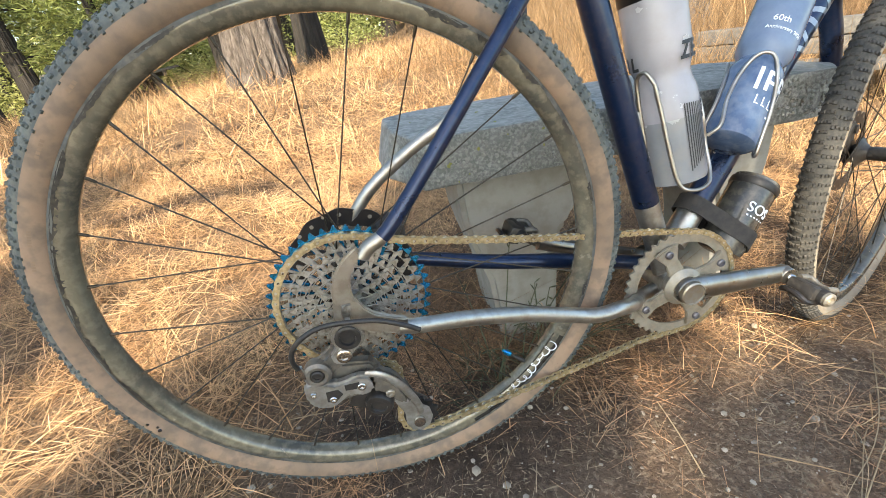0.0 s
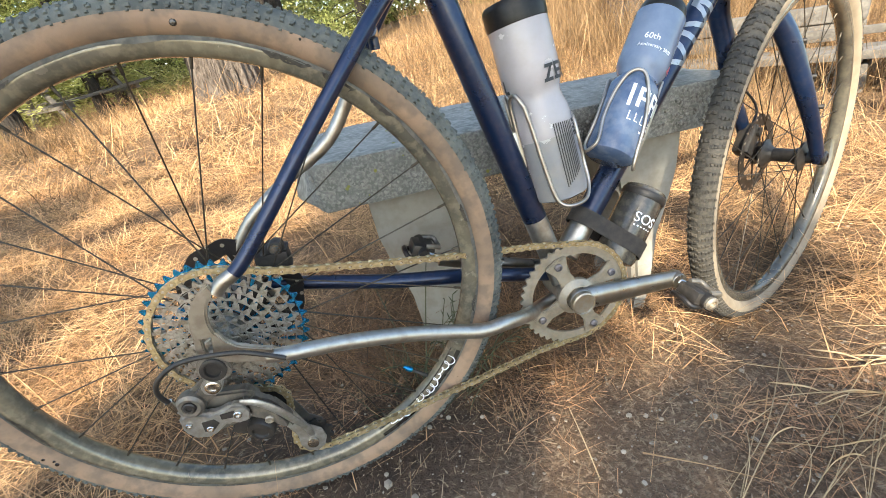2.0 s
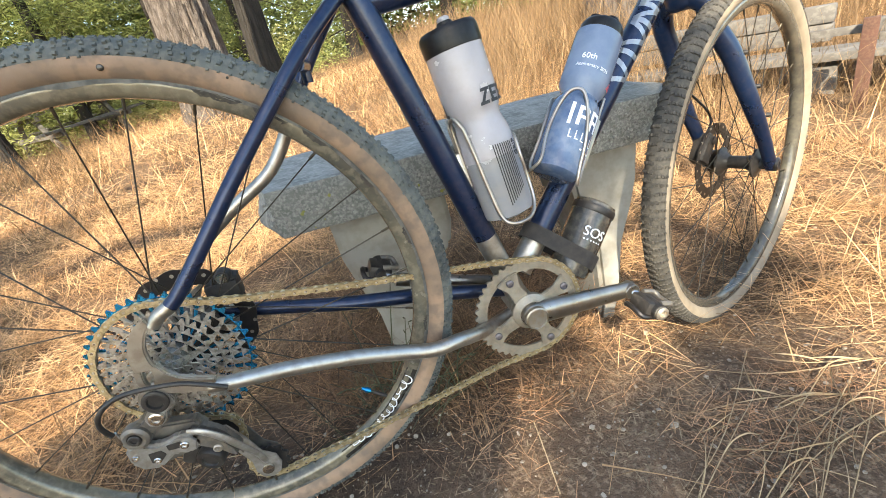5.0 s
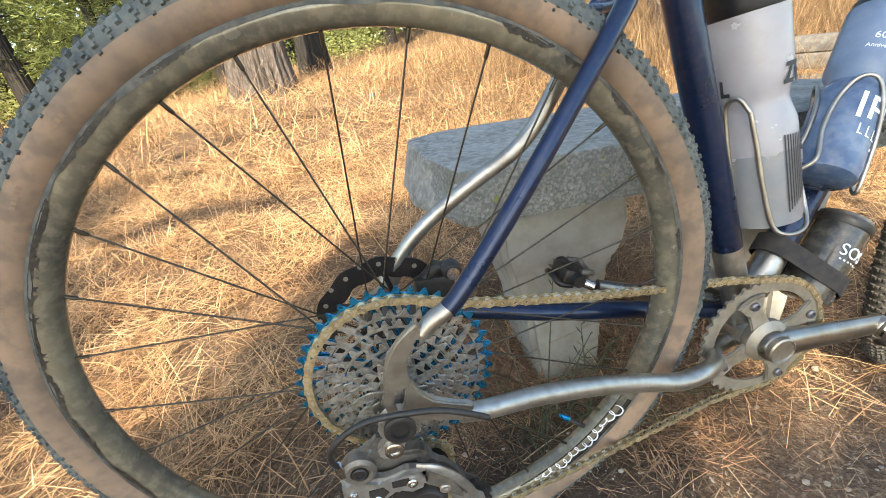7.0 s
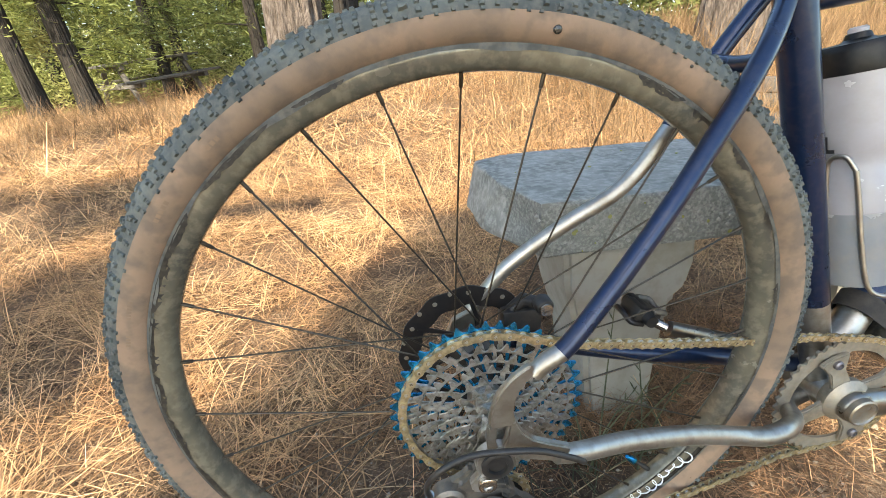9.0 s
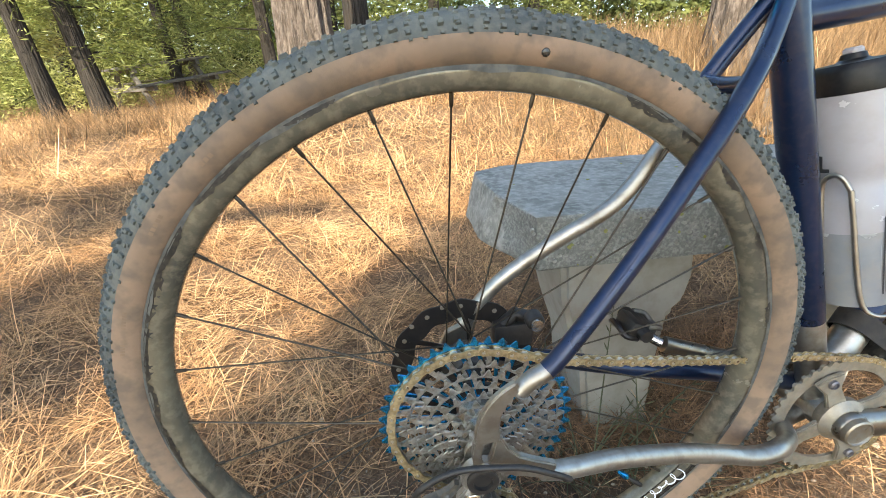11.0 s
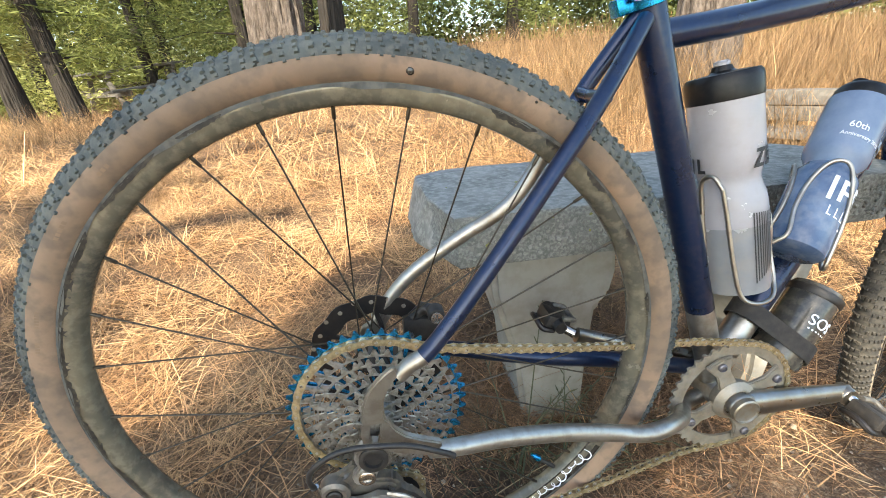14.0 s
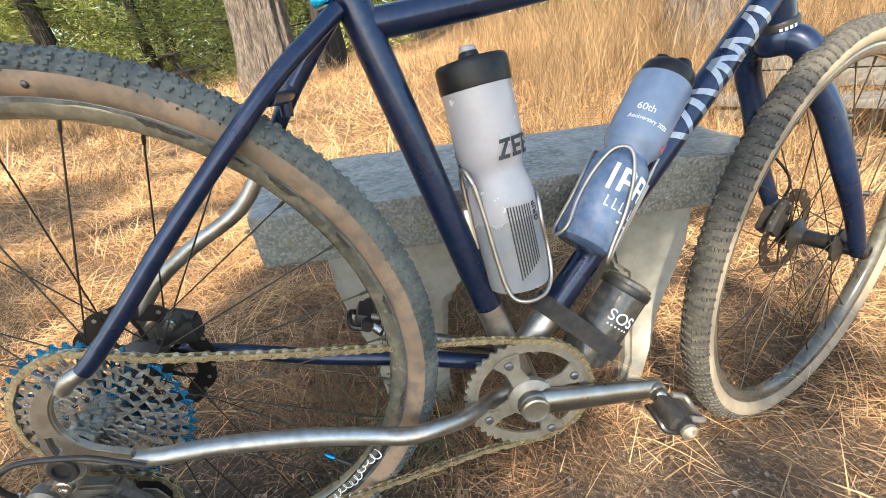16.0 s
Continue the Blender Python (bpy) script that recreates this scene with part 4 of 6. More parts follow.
part("seatstay_bridge", bd.mesh(NAVY), bike, "navy stay bridge")
bd = Build()
tube(bd, curve_points([(0.044, -0.104, 0.343), (0.070, -0.098, 0.335), (0.125, -0.080, 0.318), (0.200, -0.062, 0.293), (0.265, -0.048, 0.266), (0.302, -0.046, 0.256), (0.334, -0.040, 0.254), (0.374, -0.012, 0.236), (0.412, 0.034, 0.212), (0.450, 0.046, 0.215)], 5),
     [0.0080, 0.0095, 0.0102, 0.0104, 0.0104], 18)
part("chainstay", bd.mesh(RAW), bike, "bare metal dropped chainstay")
bd = Build()
tube(bd, curve_points([(0.02, 0.064, 0.352), (0.10, 0.063, 0.333), (0.20, 0.063, 0.306), (0.31, 0.064, 0.283), (0.445, 0.062, 0.250)], 6), [0.009, 0.0105, 0.0115, 0.0115], 18)
part("chainstay", bd.mesh(NAVY), bike, "navy chainstay")

# dropout: a machined plate that hooks from the stay's tip round to the chainstay, with a window in it
DY = -0.109


def facing(bd, outline, thick, y, k=0, bevel=0.0):
    """A plate whose near face lies at y."""
    plate(bd, outline, thick, Matrix.Translation((0, y, 0)) @ SIDE, k, bevel)


def arc_line(cx, cz, r, a0, a1, n):
    return [(cx + r * math.cos(radians(a0 + (a1 - a0) * i / n)), cz + r * math.sin(radians(a0 + (a1 - a0) * i / n))) for i in range(n + 1)]


bd = Build()
hook = arc_line(0.048, 0.388, 0.0615, 116, 184, 10)          # outer edge, then the inner one back
facing(bd, hook + arc_line(0.052, 0.398, 0.045, 196, 128, 8), 0.007, DY, 0, 0.0018)
dropout = part("dropout", bd.mesh(RAW, sharp=25), bike, "machined bare metal dropout with a triangular window")
bd = Build()
facing(bd, [(-0.0142, 0.388), (-0.0160, 0.374), (-0.0150, 0.362), (-0.0060, 0.360), (-0.0080, 0.372), (-0.0060, 0.386)], 0.0066, DY + 0.0003, 0, 0.0012)
facing(bd, [(0.0035, 0.388), (0.0090, 0.389), (0.015, 0.376), (0.024, 0.367), (0.038, 0.360), (0.056, 0.353), (0.053, 0.335), (0.036, 0.341), (0.018, 0.346), (0.004, 0.352), (-0.004, 0.360), (0.0005, 0.372)], 0.0076, DY + 0.0005, 0, 0.0015)
split_parts("dropout_arm", bd, RAW, dropout, "arm of the dropout", False)
bd = Build()
facing(bd, arc_line(-0.008, 0.347, 0.0180, 40, 320, 18) + [(0.0095, 0.3420)], 0.010, DY + 0.0010, 0, 0.0015)
facing(bd, [(-0.021, 0.338), (-0.004, 0.332), (-0.010, 0.318), (-0.018, 0.312), (-0.029, 0.316), (-0.031, 0.326)], 0.008, DY + 0.0018, 0, 0.0015)
part("axle_seat", bd.mesh(ALLOY, sharp=25), dropout, "bright worn axle seat and hanger")
bd = Build()
lathe(bd, [(0.0135, 0.0), (0.0135, 0.0025), (0.0115, 0.0035), (0.0085, 0.003), (0.0070, -0.004), (0.0001, -0.004)], (-0.008, DY - 0.0002, 0.347), (0, -1, 0), 24)
part("axle_end", bd.mesh(BLACK), dropout, "black hollow through-axle end")
bd = Build()
facing(bd, [(0.022, 0.404), (-0.02, 0.385), (-0.034, 0.355), (-0.030, 0.328), (0.0, 0.318), (0.05, 0.334), (0.05, 0.358), (0.02, 0.356), (0.0, 0.36), (0.01, 0.386)], 0.009, 0.058, 0, 0.001)
part("dropout", bd.mesh(RAW, sharp=25), bike)

# cassette
teeth_list = [44, 40, 35, 31, 27, 23, 20, 17, 14, 11]


def sprocket(teeth, inner, holes=True):
    """A toothed ring with two staggered rows of openings, in x z round the origin, 2 mm thick."""
    bd = Build()
    pr = teeth * 0.0127 / (2 * math.pi)
    seg = teeth * 8
    radii = [inner, inner + 0.0008, inner + (pr - inner) * 0.40, pr - 0.0044, pr - 0.0040, pr - 0.0034]
    vs, fs = [], []
    for w in (-0.0009, 0.0009):
        for s in range(seg):
            a = 2 * math.pi * s / seg
            for r in radii:
                vs.append((r * math.cos(a + (r - inner) * 3.5), w, r * math.sin(a + (r - inner) * 3.5)))
            tip = pr + (-0.0034, -0.0030, -0.0004, 0.0030, 0.0032, 0.0008, -0.0024, -0.0033)[s % 8]
            aa = a + (pr - inner) * 3.5
            vs.append((tip * math.cos(aa), w, tip * math.sin(aa)))
    nr = len(radii) + 1
    layer = seg * nr
    arm1 = max(6, int(teeth / 1.5))

    def solid(s, i):
        if not holes or i in (0, 3, 4, 5):
            return True
        ph = (s / seg * arm1) % 1
        return ph < (0.22 if i == 2 else 0.26)

    for s in range(seg):
        t = (s + 1) % seg
        for i in range(nr - 1):
            if not solid(s, i):
                continue
            a, b, c, d = s * nr + i, s * nr + i + 1, t * nr + i + 1, t * nr + i
            fs += [(a, b, c, d), (a + layer, d + layer, c + layer, b + layer)]
            for ok, e in ((i > 0 and not solid(s, i - 1) or i == 0, (a, d)), (i == nr - 2 or not solid(s, i + 1), (c, b)), (not solid((s - 1) % seg, i), (b, a)), (not solid(t, i), (d, c))):
                if ok:
                    fs.append((e[0], e[1], e[1] + layer, e[0] + layer))
    bd.put(vs, fs)
    return bd


bd = Build()
lathe(bd, [(0.012, -0.094), (0.0175, -0.093), (0.0175, -0.030), (0.014, -0.028)], (0, 0, 0), (0, 1, 0), 30)
cassette = part("cassette", bd.mesh(COG), bike, "wide-range steel and blue cassette", Matrix.Translation(CASS))
for i, tt in enumerate(teeth_list):
    inner = 0.028 if i == 0 else max(0.0185, teeth_list[min(i + 1, len(teeth_list) - 1)] * 0.0127 / 6.2832 - 0.0075) if i < 9 else 0.016
    me = sprocket(tt, inner, tt > 13).mesh(COG_BLUE if i == 0 else COG, smooth=False)
    part("sprocket", me, cassette, "blue anodised largest sprocket" if i == 0 else "", Matrix.Translation(CASS + Vector((0, -0.050 - 0.0040 * i, 0))) @ pose(0, 0, 0, 0, 7.0 * i, 0))

# crankset
BOLT_M = material("bluish_bolt", (0.15, 0.145, 0.17), 0.42, 0.7, (0.26, 0.235, 0.21), 80, 0.6, bump=0.03)
CH = Vector((0.464, 0.018, 0.231))
bd = Build()
seg = 42 * 4
ring_r = 42 * 0.0127 / (2 * math.pi)
vs, fs = [], []
for w in (-0.0018, 0.0018):
    for s in range(seg):
        a = 2 * math.pi * s / seg
        vs += [(0.0690 * math.cos(a), w, 0.0690 * math.sin(a)), ((ring_r - 0.004) * math.cos(a), w, (ring_r - 0.004) * math.sin(a))]
        tip = ring_r + (0.0030 if s % 4 in (1, 2) else -0.0012)
        vs.append((tip * math.cos(a), w, tip * math.sin(a)))
for s in range(seg):
    t = (s + 1) % seg
    lay = seg * 3
    for i in range(2):
        a, b, c, d = s * 3 + i, s * 3 + i + 1, t * 3 + i + 1, t * 3 + i
        fs += [(a, b, c, d), (a + lay, d + lay, c + lay, b + lay)]
    fs += [(s * 3, t * 3, t * 3 + lay, s * 3 + lay), (t * 3 + 2, s * 3 + 2, s * 3 + 2 + lay, t * 3 + 2 + lay)]
bd.put(vs, fs)
chainring = part("chainring", bd.mesh(RING_M, smooth=False), bike, "worn silver chainring", Matrix.Translation(CH))
bd = Build()
for i in range(4):
    a = radians(25 + 90 * i)
    d = Vector((math.cos(a), 0, math.sin(a)))
    sd_ = Vector((-d.z, 0, d.x))
    out = [(0.012, -0.017), (0.030, -0.0120), (0.050, -0.0100), (0.062, -0.015), (0.0715, -0.019), (0.0745, 0.0), (0.0715, 0.019), (0.062, 0.015), (0.050, 0.0100), (0.030, 0.0120), (0.012, 0.017)]
    mm = Matrix(((d.x, sd_.x, 0, CH.x), (0, 0, -1, CH.y - 0.003), (d.z, sd_.z, 0, CH.z), (0, 0, 0, 1)))
    plate(bd, out, 0.006, mm, 0, 0.0015)
lathe(bd, [(0.026, -0.004), (0.030, 0.002), (0.030, 0.010), (0.022, 0.018)], CH, (0, -1, 0), 32)
spider = part("spider", bd.mesh(RING_M), bike, "dusty four-arm crank spider")
for i in range(4):
    a = radians(25 + 90 * i)
    bb = Build()
    lathe(bb, [(0.006, 0), (0.006, 0.004), (0.0042, 0.0055), (0.0036, 0.003), (0.0002, 0.003)], CH + Vector((0.0640 * math.cos(a), -0.008, 0.0640 * math.sin(a))), (0, -1, 0), 14)
    part("chainring_bolt", bb.mesh(BOLT_M), spider, "dark bluish chainring bolt")
ARM_END = Vector((0.633, 0.008, 0.215))
bd = Build()
a0 = CH + Vector((0.0, -0.018, 0.0))
tube(bd, [a0, a0 + (ARM_END - a0) * 0.12, a0 + (ARM_END - a0) * 0.5, a0 + (ARM_END - a0) * 0.9, ARM_END + Vector((0.006, 0, 0))], [0.0190, 0.0190, 0.0170, 0.0145, 0.0130], 18, flat=0.70, flat_dir=(0, 1, 0))
lathe(bd, [(0.018, -0.012), (0.0205, -0.008), (0.0205, 0.007), (0.019, 0.009)], a0, (0, -1, 0), 30)
lathe(bd, [(0.0125, -0.008), (0.013, -0.006), (0.013, 0.010), (0.0115, 0.012)], ARM_END, (0, -1, 0), 24)
crank_arm = part("crank_arm", bd.mesh(CRANK), bike, "worn metal crank arm")
bd = Build()
lathe(bd, [(0.0185, 0.007), (0.0185, 0.0155), (0.0165, 0.0170), (0.0158, 0.0150), (0.0001, 0.0150)], a0, (0, -1, 0), 30)
lathe(bd, [(0.002, 0.0151), (0.002, 0.0157)], a0 + Vector((0.008, 0, 0.006)), (0, -1, 0), 8)
part("crank_cap", bd.mesh(DUSTY), crank_arm, "dusty silver crank cap")
bd = Build()
l0, l1 = Vector((BB.x, 0.098, BB.z + 0.01)), Vector((0.277, 0.102, 0.304))
tube(bd, [l0, l0 + (l1 - l0) * 0.5, l1], [0.015, 0.0125, 0.0115], 16, flat=0.75, flat_dir=(0, 1, 0))
lathe(bd, [(0.019, -0.008), (0.019, 0.012)], l0, (0, 1, 0), 24)
part("crank_arm", bd.mesh(CRANK), bike)


def pedal(center, sgn):
    """A clipless pedal: axle barrel, two cage loops and latch."""
    c = Vector(center)
    bd = Build()
    tube(bd, [c + Vector((0, -0.034 * sgn, 0)), c + Vector((0, 0.0, 0)), c + Vector((0, 0.030 * sgn, 0))], [0.0085, 0.0125, 0.0120], 16)
    box(bd, (-0.019, -0.023, -0.011), (0.019, 0.021, 0.011), 0, Matrix.Translation(c) @ pose(0, 0, 0, 0, 24, 0), 0.006)
    body = part("pedal", bd.mesh(BLACK), bike, "black clipless pedal with steel latches")
    for s in (-1, 1):
        lp = Build()
        mm = Matrix.Translation(c) @ pose(0, 0, 0, 0, 24 + (0 if s > 0 else 180), 0)
        pts = [mm @ Vector(p) for p in ((0.002, -0.021, 0.011), (0.020, -0.020, 0.013), (0.027, -0.009, 0.008), (0.027, 0.009, 0.008), (0.020, 0.020, 0.013), (0.002, 0.021, 0.011))]
        tube(lp, curve_points(pts, 3), 0.0044, 8)
        part("pedal_latch", lp.mesh(DARK_ALLOY if s > 0 else ROTOR_M), body, "worn steel latch")
    en = Build()
    lathe(en, [(0.0105, 0), (0.0105, 0.006), (0.006, 0.008), (0.005, 0.004), (0.0001, 0.004)], c + Vector((0, 0.028 * sgn, 0)), (0, sgn, 0), 16)
    part("pedal_end", en.mesh(DUSTY), body)


pedal((0.642, -0.028, 0.204), -1)
pedal((0.256, 0.140, 0.314), 1)
bd = Build()
tube(bd, [(0.634, 0.004, 0.215), (0.641, -0.016, 0.205)], 0.007, 12)
tube(bd, [(0.276, 0.104, 0.304), (0.260, 0.116, 0.311)], 0.007, 12)
split_parts("pedal_axle", bd, STEEL, bike)

# chain: one link after the other along its way
COGR, RINGR = 40 * 0.0127 / 6.2832, ring_r
P1, P2 = Vector((0.010, 0.242)), Vector((0.045, 0.171))     # jockey wheels, x and z
PR = 0.0235
hub2, bb2 = Vector((CASS.x, CASS.z)), Vector((CH.x, CH.z))
CHAIN_Y = -0.0540                                           # plane of the second sprocket


def tangent(c0, r0, c1, r1, sgn0, sgn1):
    """Line that leaves circle 0 and meets circle 1; sgn +1: keeps the circle on its right."""
    d = c1 - c0
    dist = d.length
    e = d / dist
    nrm = Vector((-e.y, e.x))
    s = (sgn0 * r0 - sgn1 * r1) / dist
    k = math.sqrt(max(0, 1 - s * s))
    out = e * s + nrm * k
    return c0 + out * (sgn0 * r0), c1 + out * (sgn1 * r1)


def arc(c, r, p, q, cw):
    a0, a1 = math.atan2(p.y - c.y, p.x - c.x), math.atan2(q.y - c.y, q.x - c.x)
    if cw and a1 > a0:
        a1 -= 2 * math.pi
    if not cw and a1 < a0:
        a1 += 2 * math.pi
    n = max(3, int(abs(a1 - a0) * r / 0.003))
    return [c + Vector((math.cos(a0 + (a1 - a0) * i / n), math.sin(a0 + (a1 - a0) * i / n))) * r for i in range(n + 1)]


t0a, t0b = tangent(hub2, COGR, bb2, RINGR, 1, 1)            # top run
t1a, t1b = tangent(bb2, RINGR, P2, PR, 1, 1)                # lower run to the lower jockey wheel
t2a, t2b = tangent(P2, PR, P1, PR, 1, -1)
t3a, t3b = tangent(P1, PR, hub2, COGR, -1, 1)
way = []
for i in range(60):
    f = i / 60
    way.append(t0a + (t0b - t0a) * f + Vector((0, -0.007 * 4 * f * (1 - f))))
way += arc(bb2, RINGR, t0b, t1a, True)
for i in range(1, 80):
    f = i / 80
    way.append(t1a + (t1b - t1a) * f + Vector((0, -0.004 * 4 * f * (1 - f))))
way += arc(P2, PR, t1b, t2a, True) + [t2a + (t2b - t2a) * (i / 20) for i in range(1, 20)] + arc(P1, PR, t2b, t3a, False) + [t3a + (t3b - t3a) * (i / 10) for i in range(1, 10)] + arc(hub2, COGR, t3b, t0a, True)
way = [Vector((p.x, float(np.interp(p.x, [0.0, 0.07, 0.40, 0.46], [CHAIN_Y, CHAIN_Y, CH.y - 0.004, CH.y])), p.y)) for p in way]
dist = np.concatenate([[0], np.cumsum([(way[i + 1] - way[i]).length for i in range(len(way) - 1)])])
links = int(dist[-1] / 0.0127) // 2 * 2
step = dist[-1] / links
wa = np.array([tuple(p) for p in way])
joints = [Vector([np.interp(i * step, dist, wa[:, k]) for k in range(3)]) for i in range(links)]


def link_mesh(wide):
    bd = Build()
    w = 0.0033 if wide else 0.0021
    out = []
    for cx, a0, a1 in ((0.00635, -90, 90), (-0.00635, 90, 270)):
        for i in range(6):
            a = radians(a0 + (a1 - a0) * i / 5)
            out.append((cx + 0.0042 * math.cos(a), 0.0042 * math.sin(a)))
    out.insert(6, (0, 0.0030))
    out.append((0, -0.0030))
    for s in (-1, 1):
        plate(bd, out, 0.0010, Matrix.Translation((0, s * w - 0.0005, 0)) @ SIDE, 0)
    for cx in (-0.00635, 0.00635):
        lathe(bd, [(0.0017, -0.0042), (0.0017, 0.0042)], (cx, 0, 0), (0, 1, 0), 8, 1)
        lathe(bd, [(0.0037, -0.0018), (0.0037, 0.0018)], (cx, 0, 0), (0, 1, 0), 8, 1)
    return bd.mesh(CHAIN_M, PINS, smooth=False)


link_a, link_b = link_mesh(True), link_mesh(False)
bd = Build()
for j in joints:
    lathe(bd, [(0.0014, -0.0044), (0.0014, 0.0044)], j, (0, 1, 0), 6)
chain = part("chain", bd.mesh(PINS), bike, "dusty gold-coloured chain")
for i in range(links):
    p, q = joints[i], joints[(i + 1) % links]
    d = (q - p).normalized()
    z = d.cross(Vector((0, 1, 0))).normalized() * -1
    if z.length < 0.5:
        z = Vector((0, 0, 1))
    y = z.cross(d)
    m = Matrix((d, y, z)).transposed().to_4x4()
    m.translation = (p + q) / 2
    part("chain_link", link_a if i % 2 else link_b, chain, "", m)

# rear derailleur
bd = Build()
facing(bd, [(-0.028, 0.334), (-0.010, 0.330), (-0.006, 0.319), (-0.016, 0.310), (-0.032, 0.300), (-0.046, 0.287), (-0.062, 0.289), (-0.067, 0.301), (-0.056, 0.316), (-0.040, 0.322)], 0.014, -0.101, 0, 0.004)
lathe(bd, [(0.0145, -0.004), (0.0155, 0.002), (0.0150, 0.009), (0.0115, 0.0115), (0.0080, 0.0110), (0.0070, 0.006), (0.0001, 0.006)], (-0.050, -0.096, 0.305), (0, -1, 0), 24)
derailleur = part("rear_derailleur", bd.mesh(DARK_ALLOY, sharp=30), bike, "grey and silver rear derailleur")
for px_, py_, pz_, pr_, mat_ in ((-0.0165, -0.1100, 0.3255, 0.0080, STEEL), (-0.050, -0.1065, 0.305, 0.0068, BLACK), (-0.060, -0.1055, 0.281, 0.0036, STEEL), (-0.041, -0.1055, 0.269, 0.0042, STEEL), (-0.008, -0.1055, 0.278, 0.0048, STEEL), (0.020, -0.1015, 0.256, 0.0052, DUSTY)):
    bd = Build()
    lathe(bd, [(pr_, -0.003), (pr_, 0.0012), (pr_ * 0.80, 0.0022), (pr_ * 0.52, 0.0020), (pr_ * 0.46, 0.0004), (0.0001, 0.0004)], (px_, py_, pz_), (0, -1, 0), 18)
    part("derailleur_bolt", bd.mesh(mat_), derailleur, "small bolt head")
bd = Build()
facing(bd, [(-0.069, 0.292), (-0.056, 0.297), (-0.046, 0.292), (-0.036, 0.287), (-0.024, 0.288), (-0.012, 0.292), (0.002, 0.288), (0.008, 0.278), (0.003, 0.265), (-0.010, 0.262), (-0.022, 0.268), (-0.032, 0.262), (-0.044, 0.254), (-0.061, 0.258), (-0.070, 0.270)], 0.013, -0.1045, 0, 0.0035)
part("outer_link", bd.mesh(ALLOY, sharp=30), derailleur, "worn silver link")
bd = Build()
facing(bd, [(-0.047, 0.280), (-0.034, 0.280), (-0.030, 0.273), (-0.040, 0.264), (-0.048, 0.267)], 0.0012, -0.1054)
facing(bd, [(-0.026, 0.284), (-0.010, 0.284), (-0.014, 0.276), (-0.026, 0.277)], 0.0012, -0.1054)
split_parts("link_slot", bd, BLACK, derailleur, "dark slot in the link", False)
bd = Build()
facing(bd, [(-0.054, 0.300), (-0.028, 0.302), (0.006, 0.296), (0.016, 0.280), (0.010, 0.258), (-0.016, 0.252), (-0.046, 0.248), (-0.062, 0.262)], 0.016, -0.090, 0, 0.003)
part("inner_link", bd.mesh(DARK_ALLOY, sharp=30), derailleur, "dark grey link")
bd = Build()
facing(bd, [(-0.006, 0.288), (0.006, 0.292), (0.020, 0.285), (0.032, 0.270), (0.041, 0.250), (0.043, 0.236), (0.036, 0.228), (0.026, 0.236), (0.014, 0.250), (-0.002, 0.262)], 0.022, -0.101, 0, 0.007)
part("knuckle", bd.mesh(DARK_ALLOY), derailleur, "dusty grey knuckle")
bd = Build()
tube(bd, curve_points([(-0.002, -0.100, 0.290), (0.014, -0.103, 0.286), (0.030, -0.101, 0.268), (0.042, -0.094, 0.240), (0.048, -0.082, 0.212), (0.049, -0.074, 0.190)], 4), [0.0035, 0.0045, 0.005, 0.0045, 0.004], 10, flat=0.6, flat_dir=(0, 1, 0))
part("cage_arm", bd.mesh(ALLOY), derailleur, "curved silver cage arm")
bd = Build()
lathe(bd, [(0.016, 0.020), (0.0165, 0.003), (0.0150, 0.0), (0.010, -0.0008), (0.009, 0.0015), (0.0001, 0.0015)], (0.004, -0.100, 0.240), (0.25, 1, 0.15), 26)
box(bd, (-0.016, -0.006, -0.012), (0.014, 0.010, 0.012), 0, Matrix.Translation((-0.012, -0.084, 0.244)) @ pose(0, 0, 0, 0, 28, 0), 0.005)
part("clutch_body", bd.mesh(BLACK), derailleur, "black clutch housing")
for y0 in (CHAIN_Y - 0.0113, CHAIN_Y + 0.0082):
    bd = Build()
    out = [(-0.006, 0.250), (0.008, 0.260), (0.022, 0.256), (0.036, 0.228), (0.046, 0.200), (0.060, 0.188), (0.063, 0.172), (0.057, 0.158), (0.046, 0.152), (0.034, 0.156), (0.028, 0.168), (0.029, 0.186), (0.018, 0.212), (0.002, 0.234)]
    plate(bd, out, 0.0022, Matrix.Translation((0, y0, 0)) @ SIDE, 0, 0.0006)
    part("cage_plate", bd.mesh(ALLOY if y0 < CHAIN_Y else DARK_ALLOY), derailleur, "dusty silver cage plate")
for p in (P1, P2):
    bd = Build()
    vs = []
    for w in (-0.002, 0.002):
        for s in range(48):
            a = 2 * math.pi * s / 48
            r = 0.0235 + (0.003 if s % 4 in (1, 2) else -0.001)
            vs.append((r * math.cos(a), w, r * math.sin(a)))
    bd.put(vs, [tuple(range(48)), tuple(reversed(range(48, 96)))] + [(s, s + 48, (s + 1) % 48 + 48, (s + 1) % 48) for s in range(48)])
    lathe(bd, [(0.007, -0.005), (0.007, 0.005)], (0, 0, 0), (0, 1, 0), 16)
    part("jockey_wheel", bd.mesh(BLACK, smooth=False), derailleur, "", Matrix.Translation((p.x, CHAIN_Y, p.y)))
    bd = Build()
    lathe(bd, [(0.0075, 0), (0.0075, 0.004), (0.004, 0.005)], (p.x, CHAIN_Y - 0.0123, p.y), (0, -1, 0), 14)
    part("jockey_bolt", bd.mesh(STEEL), derailleur)
bd = Build()
tube(bd, curve_points([(0.066, -0.113, 0.340), (0.050, -0.116, 0.352), (0.026, -0.117, 0.364), (0.0, -0.118, 0.3695), (-0.025, -0.118, 0.371), (-0.042, -0.118, 0.367), (-0.058, -0.117, 0.356), (-0.066, -0.114, 0.343), (-0.068, -0.110, 0.330), (-0.066, -0.106, 0.318)], 5), 0.0027, 10)
